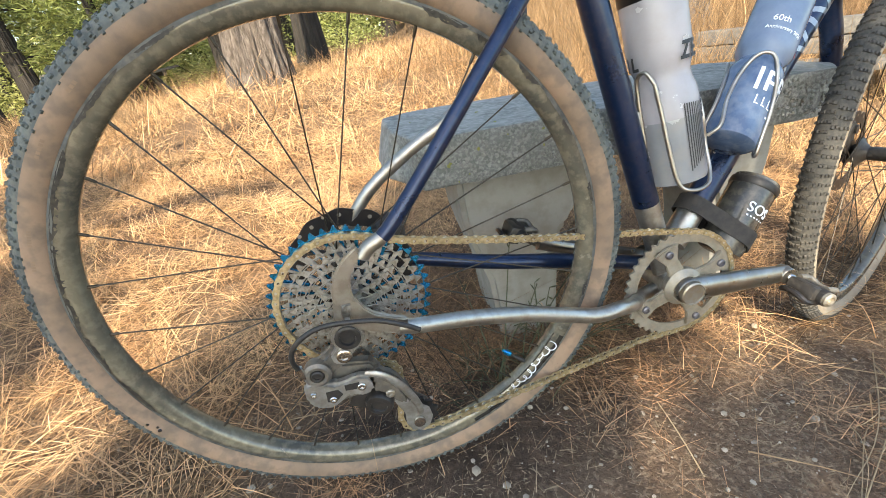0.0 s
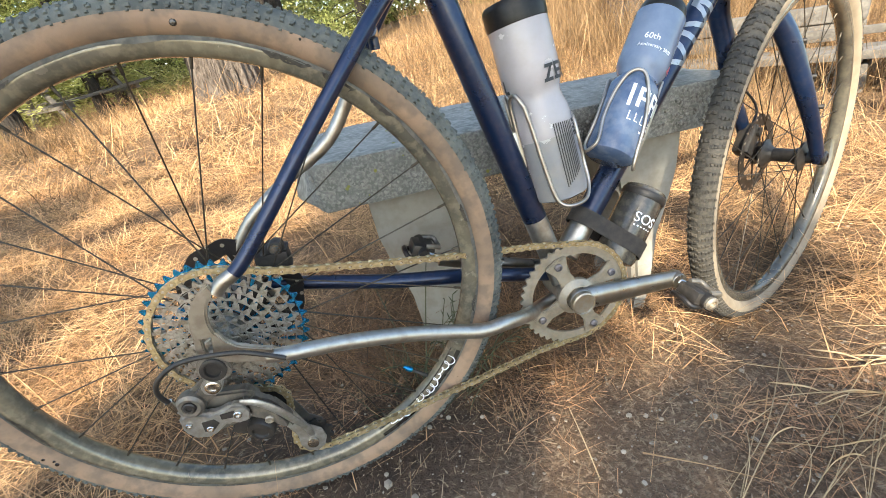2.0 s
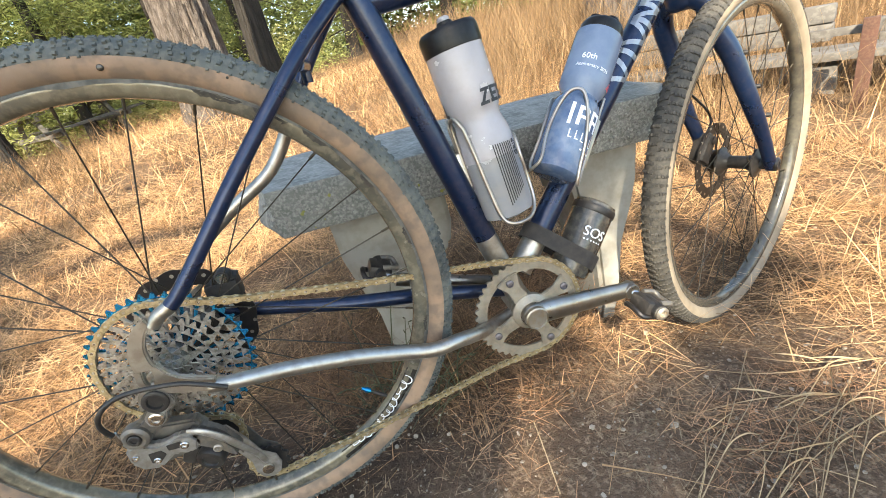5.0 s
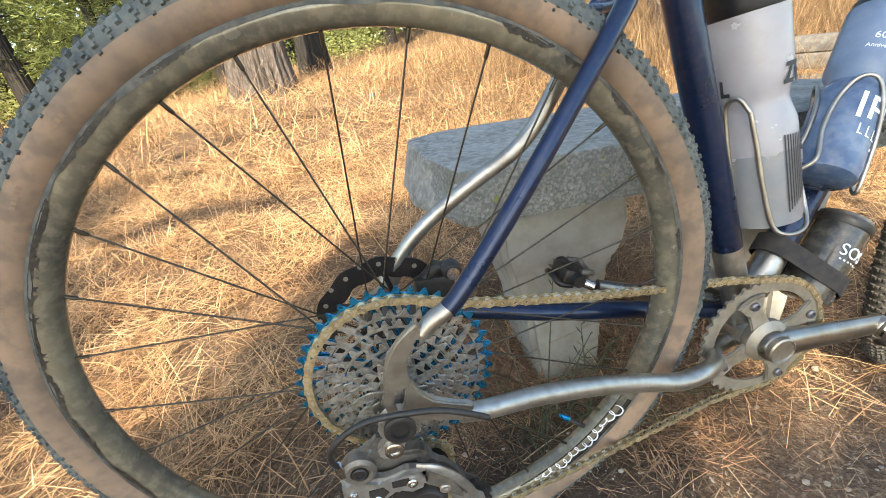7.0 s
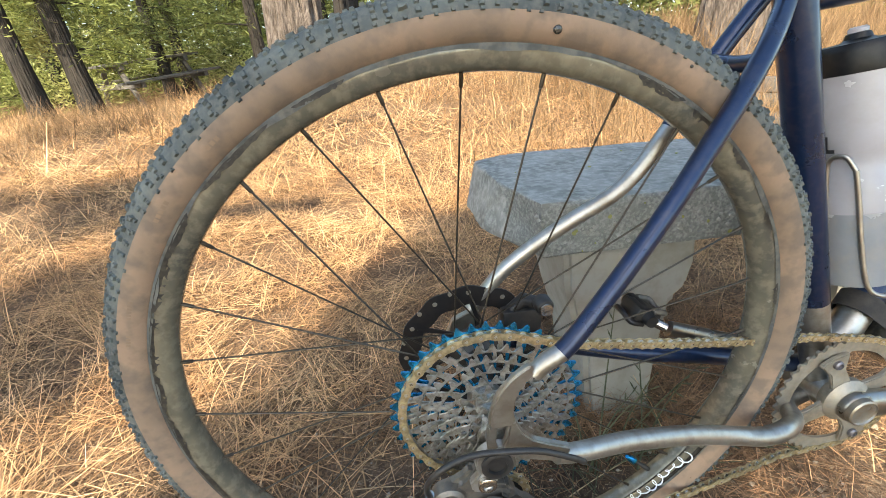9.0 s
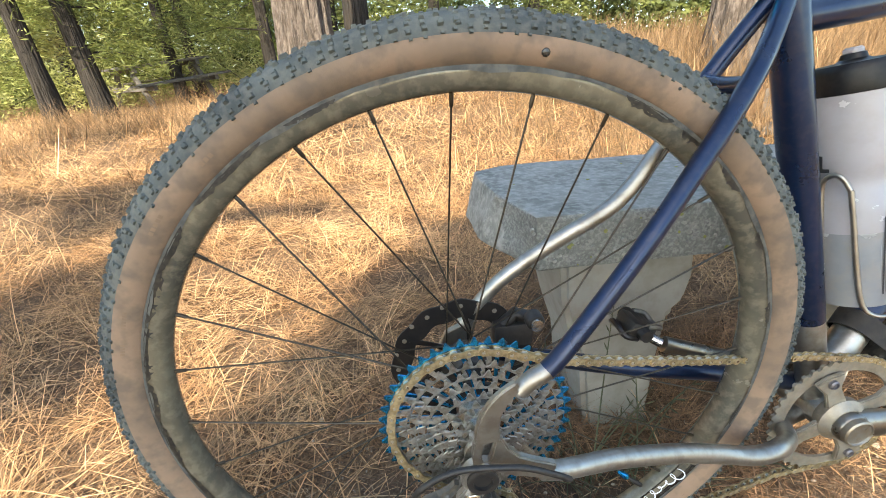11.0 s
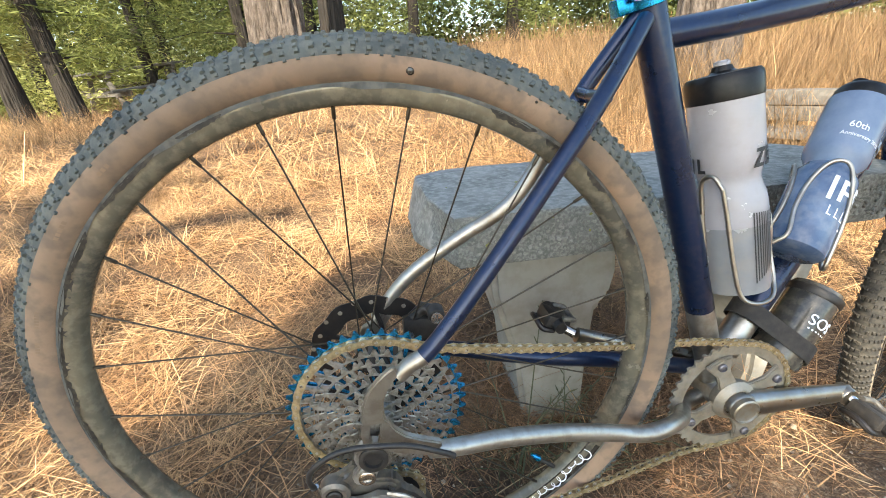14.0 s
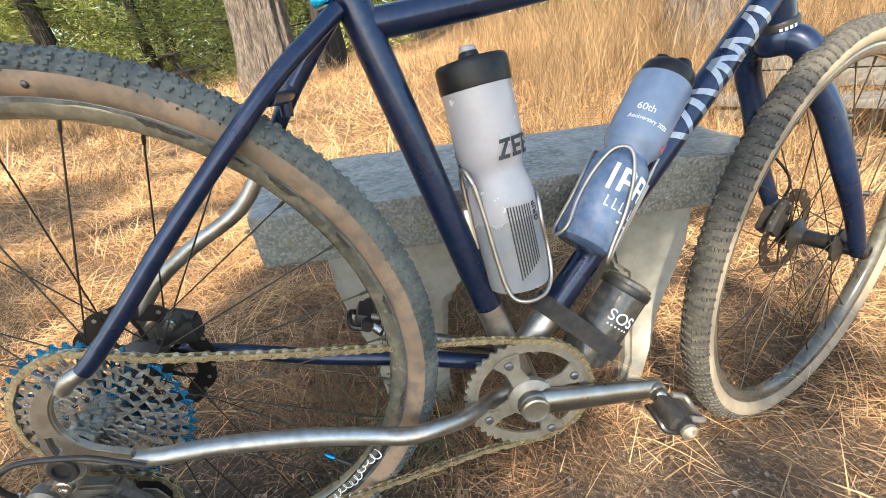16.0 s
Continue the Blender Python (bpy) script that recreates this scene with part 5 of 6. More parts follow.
part("shift_cable", bd.mesh(BLACK), derailleur, "black shift cable housing")
bd = Build()
lathe(bd, [(0.004, 0), (0.004, 0.014), (0.0028, 0.016)], (-0.066, -0.106, 0.320), (0.15, 0.1, -0.9), 12)
part("barrel_adjuster", bd.mesh(STEEL), derailleur)

# seat clamp and post
sd = (ST_TOP - BB).normalized()
bd = Build()
lathe(bd, [(0.0185, -0.010), (0.0215, -0.009), (0.0215, 0.008), (0.0195, 0.009)], ST_TOP, sd, 32)
box(bd, (-0.036, -0.010, -0.009), (-0.016, 0.010, 0.008), 0, Matrix.Translation(ST_TOP) @ frame_to(sd), 0.003)
clamp = part("seat_clamp", bd.mesh(TEAL), bike, "shiny blue anodised seat clamp")
bd = Build()
lathe(bd, [(0.006, 0), (0.006, 0.005), (0.0035, 0.0052), (0.003, 0.002), (0.0001, 0.002)], ST_TOP + Vector((-0.018, -0.016, 0)), (-0.3, -1, 0), 18)
part("clamp_bolt", bd.mesh(material("oil_slick_bolt", (0.35, 0.10, 0.50), 0.2, 0.9, (0.05, 0.45, 0.35), 150, 0.9)), clamp, "purple and green bolt")
bd = Build()
tube(bd, [ST_TOP, ST_TOP + sd * 0.25], 0.0138, 22)
part("seatpost", bd.mesh(BLACK), bike, "black seatpost")

# fork
FX = Matrix.Translation(FRONT) @ pose(0, 0, 0, 0, 0, STEER)
steer_rot = pose(0, 0, 0, 0, 0, STEER)
crown = HT_LOW + Vector((0.004, 0.0, -0.022))
bd = Build()
for s in (-1, 1):
    tip = FX @ Vector((0, 0.060 * s, 0.0))
    sh = crown + steer_rot @ Vector((0.018, 0.041 * s, -0.022))
    mid = sh.lerp(tip, 0.55) + steer_rot @ Vector((-0.012, 0.008 * s, 0))
    tube(bd, curve_points([crown + steer_rot @ Vector((0, 0.002 * s, -0.004)), crown + steer_rot @ Vector((0.005, 0.022 * s, -0.006)), crown + steer_rot @ Vector((0.012, 0.038 * s, -0.022)), sh + Vector((0.002, 0, -0.03)), sh.lerp(mid, 0.5), mid, mid.lerp(tip, 0.55), tip + Vector((-0.003, 0, -0.006))], 5),
         [0.0215, 0.0205, 0.0190, 0.0180, 0.0175, 0.0155, 0.0125, 0.011], 20)
lathe(bd, [(0.024, 0.012), (0.027, 0.010), (0.027, -0.010), (0.022, -0.020)], crown, (HT_TOP - HT_LOW).normalized(), 28)
fork = part("fork", bd.mesh(NAVY, sharp=70), bike, "dark navy carbon fork")
for s in (-1, 1):
    bd = Build()
    tip = FX @ Vector((0, 0.060 * s, 0.0))
    lathe(bd, [(0.012, -0.006), (0.0135, -0.004), (0.0135, 0.008), (0.010, 0.011), (0.0055, 0.0112), (0.005, 0.006), (0.0001, 0.006)], tip, steer_rot.to_3x3() @ Vector((0, s, 0)), 22)
    part("axle_end", bd.mesh(BLACK), fork)
    tt = crown + steer_rot @ Vector((0.018, 0.041 * s, -0.022))
    for f in (0.30, 0.50, 0.68):
        p = tt.lerp(tip, f) + steer_rot @ Vector((0.006, 0.022 * s, 0.004))
        bd = Build()
        lathe(bd, [(0.0042, -0.006), (0.0042, 0.0015), (0.002, 0.002)], p, steer_rot.to_3x3() @ Vector((0.35, s, 0)), 12)
        part("mount_bolt", bd.mesh(BLACK), fork)
bd = Build()
tip = FX @ Vector((0, 0.058, 0))
m = FX @ Matrix.Translation((-0.035, 0.058, 0.035)) @ pose(0, 0, 0, 0, 35, 0)
box(bd, (-0.018, -0.016, -0.030), (0.016, 0.016, 0.032), 0, m, 0.006)
tube(bd, [m @ Vector((0, -0.02, 0.02)), m @ Vector((0, -0.004, 0.02))], 0.009, 12)
cal2 = part("brake_caliper", bd.mesh(BLACK), bike, "black front disc brake caliper")
bd = Build()
tube(bd, curve_points([m @ Vector((0, 0, 0.03)), m @ Vector((0.0, 0.01, 0.08)), crown + steer_rot @ Vector((0.045, 0.046, -0.12)), crown + steer_rot @ Vector((0.0, 0.046, 0.02))], 6), 0.0025, 8)
part("brake_hose", bd.mesh(BLACK), cal2)
bd = Build()
lathe(bd, [(0.005, 0), (0.005, 0.03), (0.0042, 0.034)], crown + steer_rot @ Vector((0.040, 0.047, -0.105)), (0.3, 0.0, -1), 12)
part("hose_clip", bd.mesh(TEAL), cal2, "teal hose clip")

# handlebar drop, its end towards the rider
bd = Build()
pts = curve_points([(0.605, 0.236, 0.738), (0.68, 0.240, 0.748), (0.76, 0.250, 0.785), (0.80, 0.255, 0.85), (0.78, 0.255, 0.91), (0.72, 0.25, 0.935), (0.722, 0.18, 0.94), (0.735, 0.10, 0.94), (0.75, 0.02, 0.94), (0.77, -0.06, 0.935)], 5)
tube(bd, pts, 0.0145, 16)
bar_part = part("handlebar", bd.mesh(BLACK), bike, "black-taped drop handlebar")
bd = Build()
tube(bd, [(0.762, 0.104, 0.79), (0.735, 0.10, 0.94)], 0.017, 16)
part("stem", bd.mesh(BLACK), bike)
bd = Build()
lathe(bd, [(0.0145, 0), (0.0145, 0.003), (0.011, 0.006), (0.005, 0.0062), (0.004, 0.003), (0.0001, 0.003)], (0.607, 0.236, 0.738), (-1, 0, -0.14), 22)
part("bar_plug", bd.mesh(TEAL), bar_part, "teal bar end plug")

# down tube marks: slanted silver shapes
dd = (DT1 - DT0).normalized()
bd = Build()
for i, (u, kind) in enumerate(((0.352, "v"), (0.388, "i"), (0.420, "v"), (0.460, "n"), (0.500, "v"), (0.532, "i"))):
    strokes = {"v": ((-0.014, 0.5), (0.014, -0.5)), "i": ((0.0, 0.0),), "n": ((-0.016, 0.0), (0.0, 0.7), (0.016, 0.0))}[kind]
    for off, sl in strokes:
        vs = []
        for s in range(5):
            yy_ = -0.019 + 0.038 * s / 4
            for w in (-0.0046, 0.0046):
                vs.append(Vector((yy_, off * 0.9 + w + sl * yy_, 0.0001)))
        fs = [(2 * k, 2 * k + 2, 2 * k + 3, 2 * k + 1) for k in range(4)]
        bd.put(wrap(vs, DT0, dd, (-0.35, -1, 0.2), 0.0195, 0, u), fs)
split_parts("decal_stroke", bd, DECAL, down_tube, "pale silver angular decal", False)

# bottles, cages, tool canister


def cage(b0, axis, toward_tube, r=0.0385, hoop=True):
    """A bottle cage bent from one wire."""
    z = Vector(axis).normalized()
    x = Vector(toward_tube) - z * z.dot(Vector(toward_tube))
    x.normalize()
    y = z.cross(x)
    o = Vector(b0)

    def at(a_deg, h, rr=r):
        a = radians(a_deg)
        return o + x * (rr * math.cos(a)) + y * (rr * math.sin(a)) + z * h

    bd = Build()
    for g in (1, -1):
        if hoop:
            low = [at(12 * g, 0.145), at(14 * g, 0.10), at(16 * g, 0.05), at(26 * g, 0.006), at(48 * g, -0.006), at(64 * g, 0.016), at(74 * g, 0.055)]
            high = [at(94 * g, 0.096), at(118 * g, 0.122), at(145 * g, 0.118), at(163 * g, 0.090), at(168 * g, 0.050), at(160 * g, 0.010), at(178 * g, -0.006)]
        else:
            low = [at(46 * g, 0.140, r * 1.04), at(50 * g, 0.10), at(54 * g, 0.05), at(62 * g, 0.006), at(85 * g, -0.007), at(120 * g, -0.006), at(150 * g, 0.010)]
            high = [at(164 * g, 0.045), at(158 * g, 0.075), at(166 * g, 0.10), at(178 * g, 0.108)]
            tube(bd, curve_points([at(46 * g, 0.140, r * 1.04), at(34 * g, 0.156, r * 1.05), at(14 * g, 0.150), at(10 * g, 0.12), at(9 * g, 0.06)], 5), 0.0026, 10)
        tube(bd, curve_points(low + high, 5), 0.0026, 10)
    box(bd, (-0.002, -0.009, 0.03), (0.004, 0.009, 0.11), 0, Matrix.Translation(o + x * (r + 0.002)) @ Matrix((x, y, z)).transposed().to_4x4(), 0.001)
    return part("bottle_cage", bd.mesh(WIRE), bike, "bare titanium wire bottle cage")


B1, B1T = Vector((0.465, 0.045, 0.385)), Vector((0.4295, 0.0838, 0.644))
B2, B2T = Vector((0.545, 0.055, 0.420)), Vector((0.690, 0.140, 0.602))
u1, u2 = (B1T - B1).normalized(), (B2T - B2).normalized()
cage(B1, u1, (-1, 0, -0.3), 0.0415, hoop=False)
cage(B2, u2, (0.8, 0, -0.6))

water = thing("water_bottle", B1, "frosted white plastic bottle with black cap in the seat tube cage", "bottle", "bottles on the bicycle")
L1 = (B1T - B1).length
bd = Build()
lathe(bd, [(0.004, 0.003), (0.024, 0.003), (0.030, 0.0), (0.0383, 0.004), (0.0397, 0.012), (0.0397, 0.090)], B1, u1, 40, 1)
lathe(bd, [(0.0397, 0.090), (0.0395, 0.115), (0.0378, 0.126), (0.0348, 0.136), (0.0332, 0.145), (0.0346, 0.153), (0.0384, 0.162), (0.0397, 0.180), (0.0397, L1 - 0.020), (0.034, L1 - 0.016)], B1, u1, 40, 0)
body = part("bottle_body", bd.mesh(FROST, FROST_LOW), water)
bd = Build()
lathe(bd, [(0.0383, L1 - 0.027), (0.0404, L1 - 0.0255), (0.0408, L1 - 0.023), (0.0408, L1 - 0.004), (0.0398, L1 + 0.0005), (0.0370, L1 + 0.0035), (0.0330, L1 + 0.0040), (0.0150, L1 + 0.0050), (0.0120, L1 + 0.0070), (0.0104, L1 + 0.0120), (0.0095, L1 + 0.0125)], B1, u1, 40)
part("cap", bd.mesh(CAP_M), water, "black screw cap")
bd = Build()
lathe(bd, [(0.0070, L1 + 0.0120), (0.0088, L1 + 0.0130), (0.0088, L1 + 0.0165), (0.0065, L1 + 0.0185), (0.0002, L1 + 0.0185)], B1, u1, 20)
part("nozzle", bd.mesh(FROST), water, "white drinking valve")
FACE = (-0.15, -1, 0.0)
for i in range(9):
    v, f = bar(0.0016, 0.088 - 0.0026 * i, 0.0, 0.0, 1)
    bd = Build()
    bd.put(wrap(v, B1, u1, FACE, 0.0398, 0.10 + 0.085 * i, 0.063 + 0.001 * i), f)
    part("printed_line", bd.mesh(PRINT_BLACK), body, "thin black printed line")
bd = Build()
v, f = text_mesh("GRIP", 0.0115)
bd.put(wrap(v, B1, u1, FACE, 0.0398, 1.02, 0.093, 1.5708), f)
part("side_print", bd.mesh(PRINT_BLACK), body, "black lettering")
bd = Build()
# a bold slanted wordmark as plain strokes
for i, xo in enumerate((0.0, 0.0165, 0.033)):
    rows = ((0.0, 0.0085, 0.0135), (0.0, -0.0085, 0.0135)) + (((0.0, 0.0, 0.011),) if i else ())
    for dx, dy, w in rows:
        v, f = bar(w, 0.0042, 0, dy, 4)
        v = [Vector((p.x + p.y * 0.25, p.y, p.z)) for p in v]
        bd.put(wrap(v, B1, u1, FACE, 0.0398, 0.40 + xo / 0.0398, 0.170), f)
    if not i:
        v, f = bar(0.0046, 0.0175, 0, 0, 2)
        v = [Vector((p.x + p.y * 0.60, p.y, p.z)) for p in v]
        bd.put(wrap(v, B1, u1, FACE, 0.0398, 0.40, 0.170), f)
    else:
        v, f = bar(0.0042, 0.021, -0.0048, 0, 2)
        bd.put(wrap(v, B1, u1, FACE, 0.0398, 0.40 + xo / 0.0398, 0.170), f)
for xo in (-0.030, -0.040):
    v, f = bar(0.004, 0.018, 0, 0, 2)
    bd.put(wrap(v, B1, u1, FACE, 0.0398, xo / 0.0398 - 0.55, 0.168), f)
v, f = bar(0.009, 0.004, -0.026, -0.007, 2)
bd.put(wrap(v, B1, u1, FACE, 0.0398, -0.55, 0.168), f)
split_parts("wordmark_stroke", bd, PRINT_BLACK, body, "bold black stroke", False)

blue = thing("water_bottle", B2, "translucent blue plastic bottle with white print in the down tube cage", "bottle", "bottles on the bicycle")
L2 = (B2T - B2).length
bd = Build()
lathe(bd, [(0.030, 0.0), (0.0355, 0.004), (0.0368, 0.012), (0.0368, 0.100), (0.0363, 0.110), (0.0345, 0.116), (0.0305, 0.121), (0.0288, 0.126)], B2, u2, 40, 0)
lathe(bd, [(0.0288, 0.126), (0.0296, 0.131), (0.0330, 0.137), (0.0358, 0.142), (0.0368, 0.150), (0.0365, L2 - 0.018), (0.034, L2 - 0.016)], B2, u2, 40, 1)
bbody = part("bottle_body", bd.mesh(BOTTLE_BLUE, BOTTLE_BLUE2), blue)
bd = Build()
lathe(bd, [(0.0325, L2 - 0.020), (0.0335, L2 - 0.016), (0.0335, L2 - 0.004), (0.0310, L2 + 0.002), (0.024, L2 + 0.006), (0.012, L2 + 0.008)], B2, u2, 36)
lathe(bd, [(0.012, L2 + 0.004), (0.012, L2 + 0.020), (0.0105, L2 + 0.024), (0.006, L2 + 0.025)], B2 + u2.cross(Vector((0, 1, 0))).normalized() * -0.012, u2, 18)
lathe(bd, [(0.010, L2 + 0.002), (0.010, L2 + 0.011)], B2 + u2.cross(Vector((0, 1, 0))).normalized() * 0.016, u2, 14)
part("cap", bd.mesh(CAP_M), blue, "black cap with flip valve")
F2 = (-0.25, -1, 0.1)
bd = Build()
for words, size, turn, lift in (("60th", 0.0125, -0.40, 0.178), ("Anniversary 2021", 0.0072, -0.15, 0.164)):
    v, f = text_mesh(words, size)
    bd.put(wrap(v, B2, u2, F2, 0.0366, turn, lift), f)
part("anniversary_print", bd.mesh(PRINT_WHITE), bbody, "small white print")
bd = Build()
def print_bar(w, h, x, y, turn, lift, n=2):
    v, f = bar(w, h, x, y, n)
    bd.put(wrap(v, B2, u2, F2, 0.0369, turn, lift), f)


print_bar(0.0050, 0.034, -0.018, 0, 0.12, 0.086)              # bold block strokes of a club name
for xo, tall_one in ((-0.006, False), (0.016, True)):
    print_bar(0.0055, 0.030, xo, 0, 0.12, 0.086)
    print_bar(0.0130, 0.0055, xo + 0.006, 0.0125, 0.12, 0.086, 3)
    print_bar(0.0120, 0.0050, xo + 0.005, -0.001, 0.12, 0.086, 3)
    print_bar(0.0050, 0.028 if tall_one else 0.014, xo + 0.0125, 0 if tall_one else 0.006, 0.12, 0.086)
for i in range(5):
    v, f = bar(0.0016, 0.013, -0.012 + 0.010 * i, 0, 1)
    bd.put(wrap(v, B2, u2, F2, 0.0369, 0.10, 0.056), f)
    v, f = bar(0.006, 0.0016, -0.010 + 0.010 * i, -0.006, 2)
    bd.put(wrap(v, B2, u2, F2, 0.0369, 0.10, 0.056), f)
for i in range(4):
    v, f = bar(0.004, 0.003, 0.004 + 0.006 * i, 0, 1)
    bd.put(wrap(v, B2, u2, F2, 0.0369, 0.35, 0.039), f)
split_parts("club_print_stroke", bd, PRINT_WHITE, bbody, "bold white block stroke", False)
bd = Build()
for i in range(3):
    v, f = bar(0.012 - 0.003 * i, 0.004, 0.002 * i, 0.005 * (i - 1), 2)
    bd.put(wrap(v, B2, u2, F2, 0.0366, 0.95, 0.150), f)
split_parts("red_mark", bd, PRINT_RED, bbody, "small red printed mark", False)

T0, T1 = Vector((0.545, 0.045, 0.255)), Vector((0.622, 0.070, 0.352))
ut = (T1 - T0).normalized()
tool = thing("tool_canister", T0, "smoked plastic tool canister strapped under the down tube", "canister")
LT = (T1 - T0).length
bd = Build()
lathe(bd, [(0.024, 0.0), (0.031, 0.003), (0.033, 0.010), (0.033, LT - 0.012), (0.031, LT - 0.003), (0.024, LT)], T0, ut, 36)
tbody = part("canister_body", bd.mesh(SMOKE), tool)
bd = Build()
lathe(bd, [(0.0335, 0.0), (0.0345, 0.002), (0.0345, 0.010), (0.0335, 0.012)], T0 + ut * (LT - 0.020), ut, 36)
part("lid_ring", bd.mesh(BLACK), tool, "black lid ring")
bd = Build()
v, f = text_mesh("SOS", 0.022)
bd.put(wrap(v, T0, ut, (0.1, -1, 0.05), 0.0331, -0.15, LT * 0.60, 3.1416), f)
for i in range(6):
    v, f = bar(0.0025, 0.0022, -0.014 + 0.0056 * i, 0, 1)
    bd.put(wrap(v, T0, ut, (0.1, -1, 0.05), 0.0331, -0.15, LT * 0.60 - 0.014, 0), f)
split_parts("canister_print", bd, PRINT_WHITE, tbody, "white letters", False)
strap_o = DT0 + dd * 0.062
bd = Build()
loop = []
ctr1, ctr2 = strap_o, T0 + ut * 0.028
perp = (ctr2 - ctr1) - dd * dd.dot(ctr2 - ctr1)
gap = perp.length
perp.normalize()
sidew = dd.cross(perp)
rows_v = []
for i in range(40):
    a = 2 * math.pi * i / 40
    r1, c = (0.0235, 0.0) if math.cos(a) < 0 else (0.0350, gap)
    p = ctr1 + perp * (c + r1 * math.cos(a)) + sidew * (r1 * math.sin(a))
    rows_v.append(p)
vs, fs = [], []
for i, p in enumerate(rows_v):
    nrm = (p - (ctr1 + perp * gap / 2)).normalized()
    for off in (0.0, 0.0022):
        for w in (-0.0125, 0.0125):
            vs.append(p + nrm * off + dd * w)
for i in range(40):
    j = (i + 1) % 40
    a, b = 4 * i, 4 * j
    fs += [(a, a + 1, b + 1, b), (a + 2, b + 2, b + 3, a + 3), (a, b, b + 2, a + 2), (a + 1, a + 3, b + 3, b + 1)]
bd.put(vs, fs)
part("strap", bd.mesh(NYLON), tool, "wide black webbing strap")

# ---------------------------------------------------------------- the concrete bench
bench = thing("concrete_bench", (0.52, 0.31, 0.0), "grey weathered concrete bench with exposed aggregate edge and pale legs", "bench")


def slab():
    """A thick slab with slanted chamfered ends; top smooth, edge rough."""
    top = [(0.115, 0.160), (0.840, 0.170), (0.885, 0.22), (0.895, 0.40), (0.84, 0.495), (0.16, 0.500), (0.082, 0.465), (0.088, 0.30)]
    bot = [(0.122, 0.166), (0.835, 0.176), (0.877, 0.22), (0.885, 0.40), (0.83, 0.485), (0.16, 0.490), (0.060, 0.440), (0.062, 0.30)]
    zt, zb = 0.480, 0.398
    bm = bmesh.new()
    tv = [bm.verts.new((x, y, zt)) for x, y in top]
    bv = [bm.verts.new((x, y, zb)) for x, y in bot]
    bm.faces.new(tv)
    bm.faces.new(list(reversed(bv)))
    n = len(top)
    for i in range(n):
        bm.faces.new((tv[i], bv[i], bv[(i + 1) % n], tv[(i + 1) % n]))
    bmesh.ops.recalc_face_normals(bm, faces=bm.faces[:])
    bmesh.ops.bevel(bm, geom=bm.edges[:], offset=0.0055, segments=2, affect="EDGES", profile=0.6)
    bmesh.ops.triangulate(bm, faces=bm.faces[:])
    for _ in range(4):
        long_edges = [e for e in bm.edges if e.calc_length() > 0.03]
        bmesh.ops.subdivide_edges(bm, edges=long_edges, cuts=1, use_grid_fill=True)
        bmesh.ops.triangulate(bm, faces=[f for f in bm.faces if len(f.verts) > 3])
    bm.verts.index_update()
    bm.normal_update()
    bd = Build()
    verts = []
    for v in bm.verts:
        amp = 0.0035 if abs(v.normal.z) < 0.7 else 0.0015
        verts.append(v.co + v.normal * amp * noise.fractal(v.co * 45, 1, 2, 3))
    bd.v = [tuple(v) for v in verts]
    for f in bm.faces:
        bd.f.append(tuple(v.index for v in f.verts))
        c = f.calc_center_median()
        bd.k.append(1 if abs(f.normal.z) < 0.6 and c.x > 0.093 else 0)
    bm.free()
    return bd


slab_ob = part("seat_slab", slab().mesh(CONCRETE, AGGREGATE, sharp=50), bench, "grey slab with pebbly edge")
bd = Build()
rnd = random.Random(11)
for _ in range(26):
    x, zz_ = rnd.uniform(0.10, 0.58), rnd.uniform(0.405, 0.468)
    on_top = rnd.random() < 0.4
    p = Vector((x, 0.1615 + 0.008 * (x - 0.1) / 0.8, zz_)) if not on_top else Vector((x, rnd.uniform(0.18, 0.45), 0.4805))
    r = rnd.uniform(0.0012, 0.0034)
    outl = [(r * rnd.uniform(0.6, 1.1) * math.cos(a), r * rnd.uniform(0.6, 1.1) * math.sin(a)) for a in np.linspace(0, 6.283, 9)[:-1]]
    plate(bd, outl, 0.0012, Matrix.Translation(p) @ (SIDE @ pose(0, 0, -0.0012) if not on_top else Matrix.Identity(4)))
split_parts("lichen_spot", bd, LICHEN, bench, "small yellow-green lichen spot", False)
bd = Build()
for _ in range(420):
    x, zz_ = rnd.uniform(0.11, 0.83), rnd.uniform(0.412, 0.472)
    r = rnd.uniform(0.0016, 0.0040)
    lathe(bd, [(r, -0.001), (r * 0.8, r * 0.5), (r * 0.2, r * 0.7)], (x, 0.1635 + 0.008 * (x - 0.1) / 0.8, zz_), (rnd.uniform(-0.3, 0.3), -1, rnd.uniform(-0.3, 0.3)), 6)
tagged(part("aggregate", bd.mesh(CONCRETE, smooth=False), bench, "small pale stones in the slab edge"), kind="stuff")


def leg(x0, x1, flip):
    """A cast leg with a waisted outline, thick across the bench."""
    bd = Build()
    w = x1 - x0
    out = [(0.0, 0.404), (w, 0.404), (w + 0.006, 0.32), (w - 0.004, 0.272), (w - 0.028, 0.252), (w - 0.038, 0.16), (w - 0.044, 0.05), (w - 0.03, -0.03), (0.07, -0.03), (0.055, 0.06), (0.045, 0.16), (0.02, 0.24), (0.006, 0.30)]
    if flip:
        out = [(w - a, b) for a, b in reversed(out)]
    plate(bd, [(x0 + a, b) for a, b in out], 0.18, Matrix.Translation((0, 0.250, 0)) @ SIDE, 0, 0.010)
    return part("leg", bd.mesh(LEG_M, sharp=45), bench, "pale smooth concrete leg")


leg(0.185, 0.410, False)
leg(0.680, 0.828, True)

# ---------------------------------------------------------------- near stems and straws


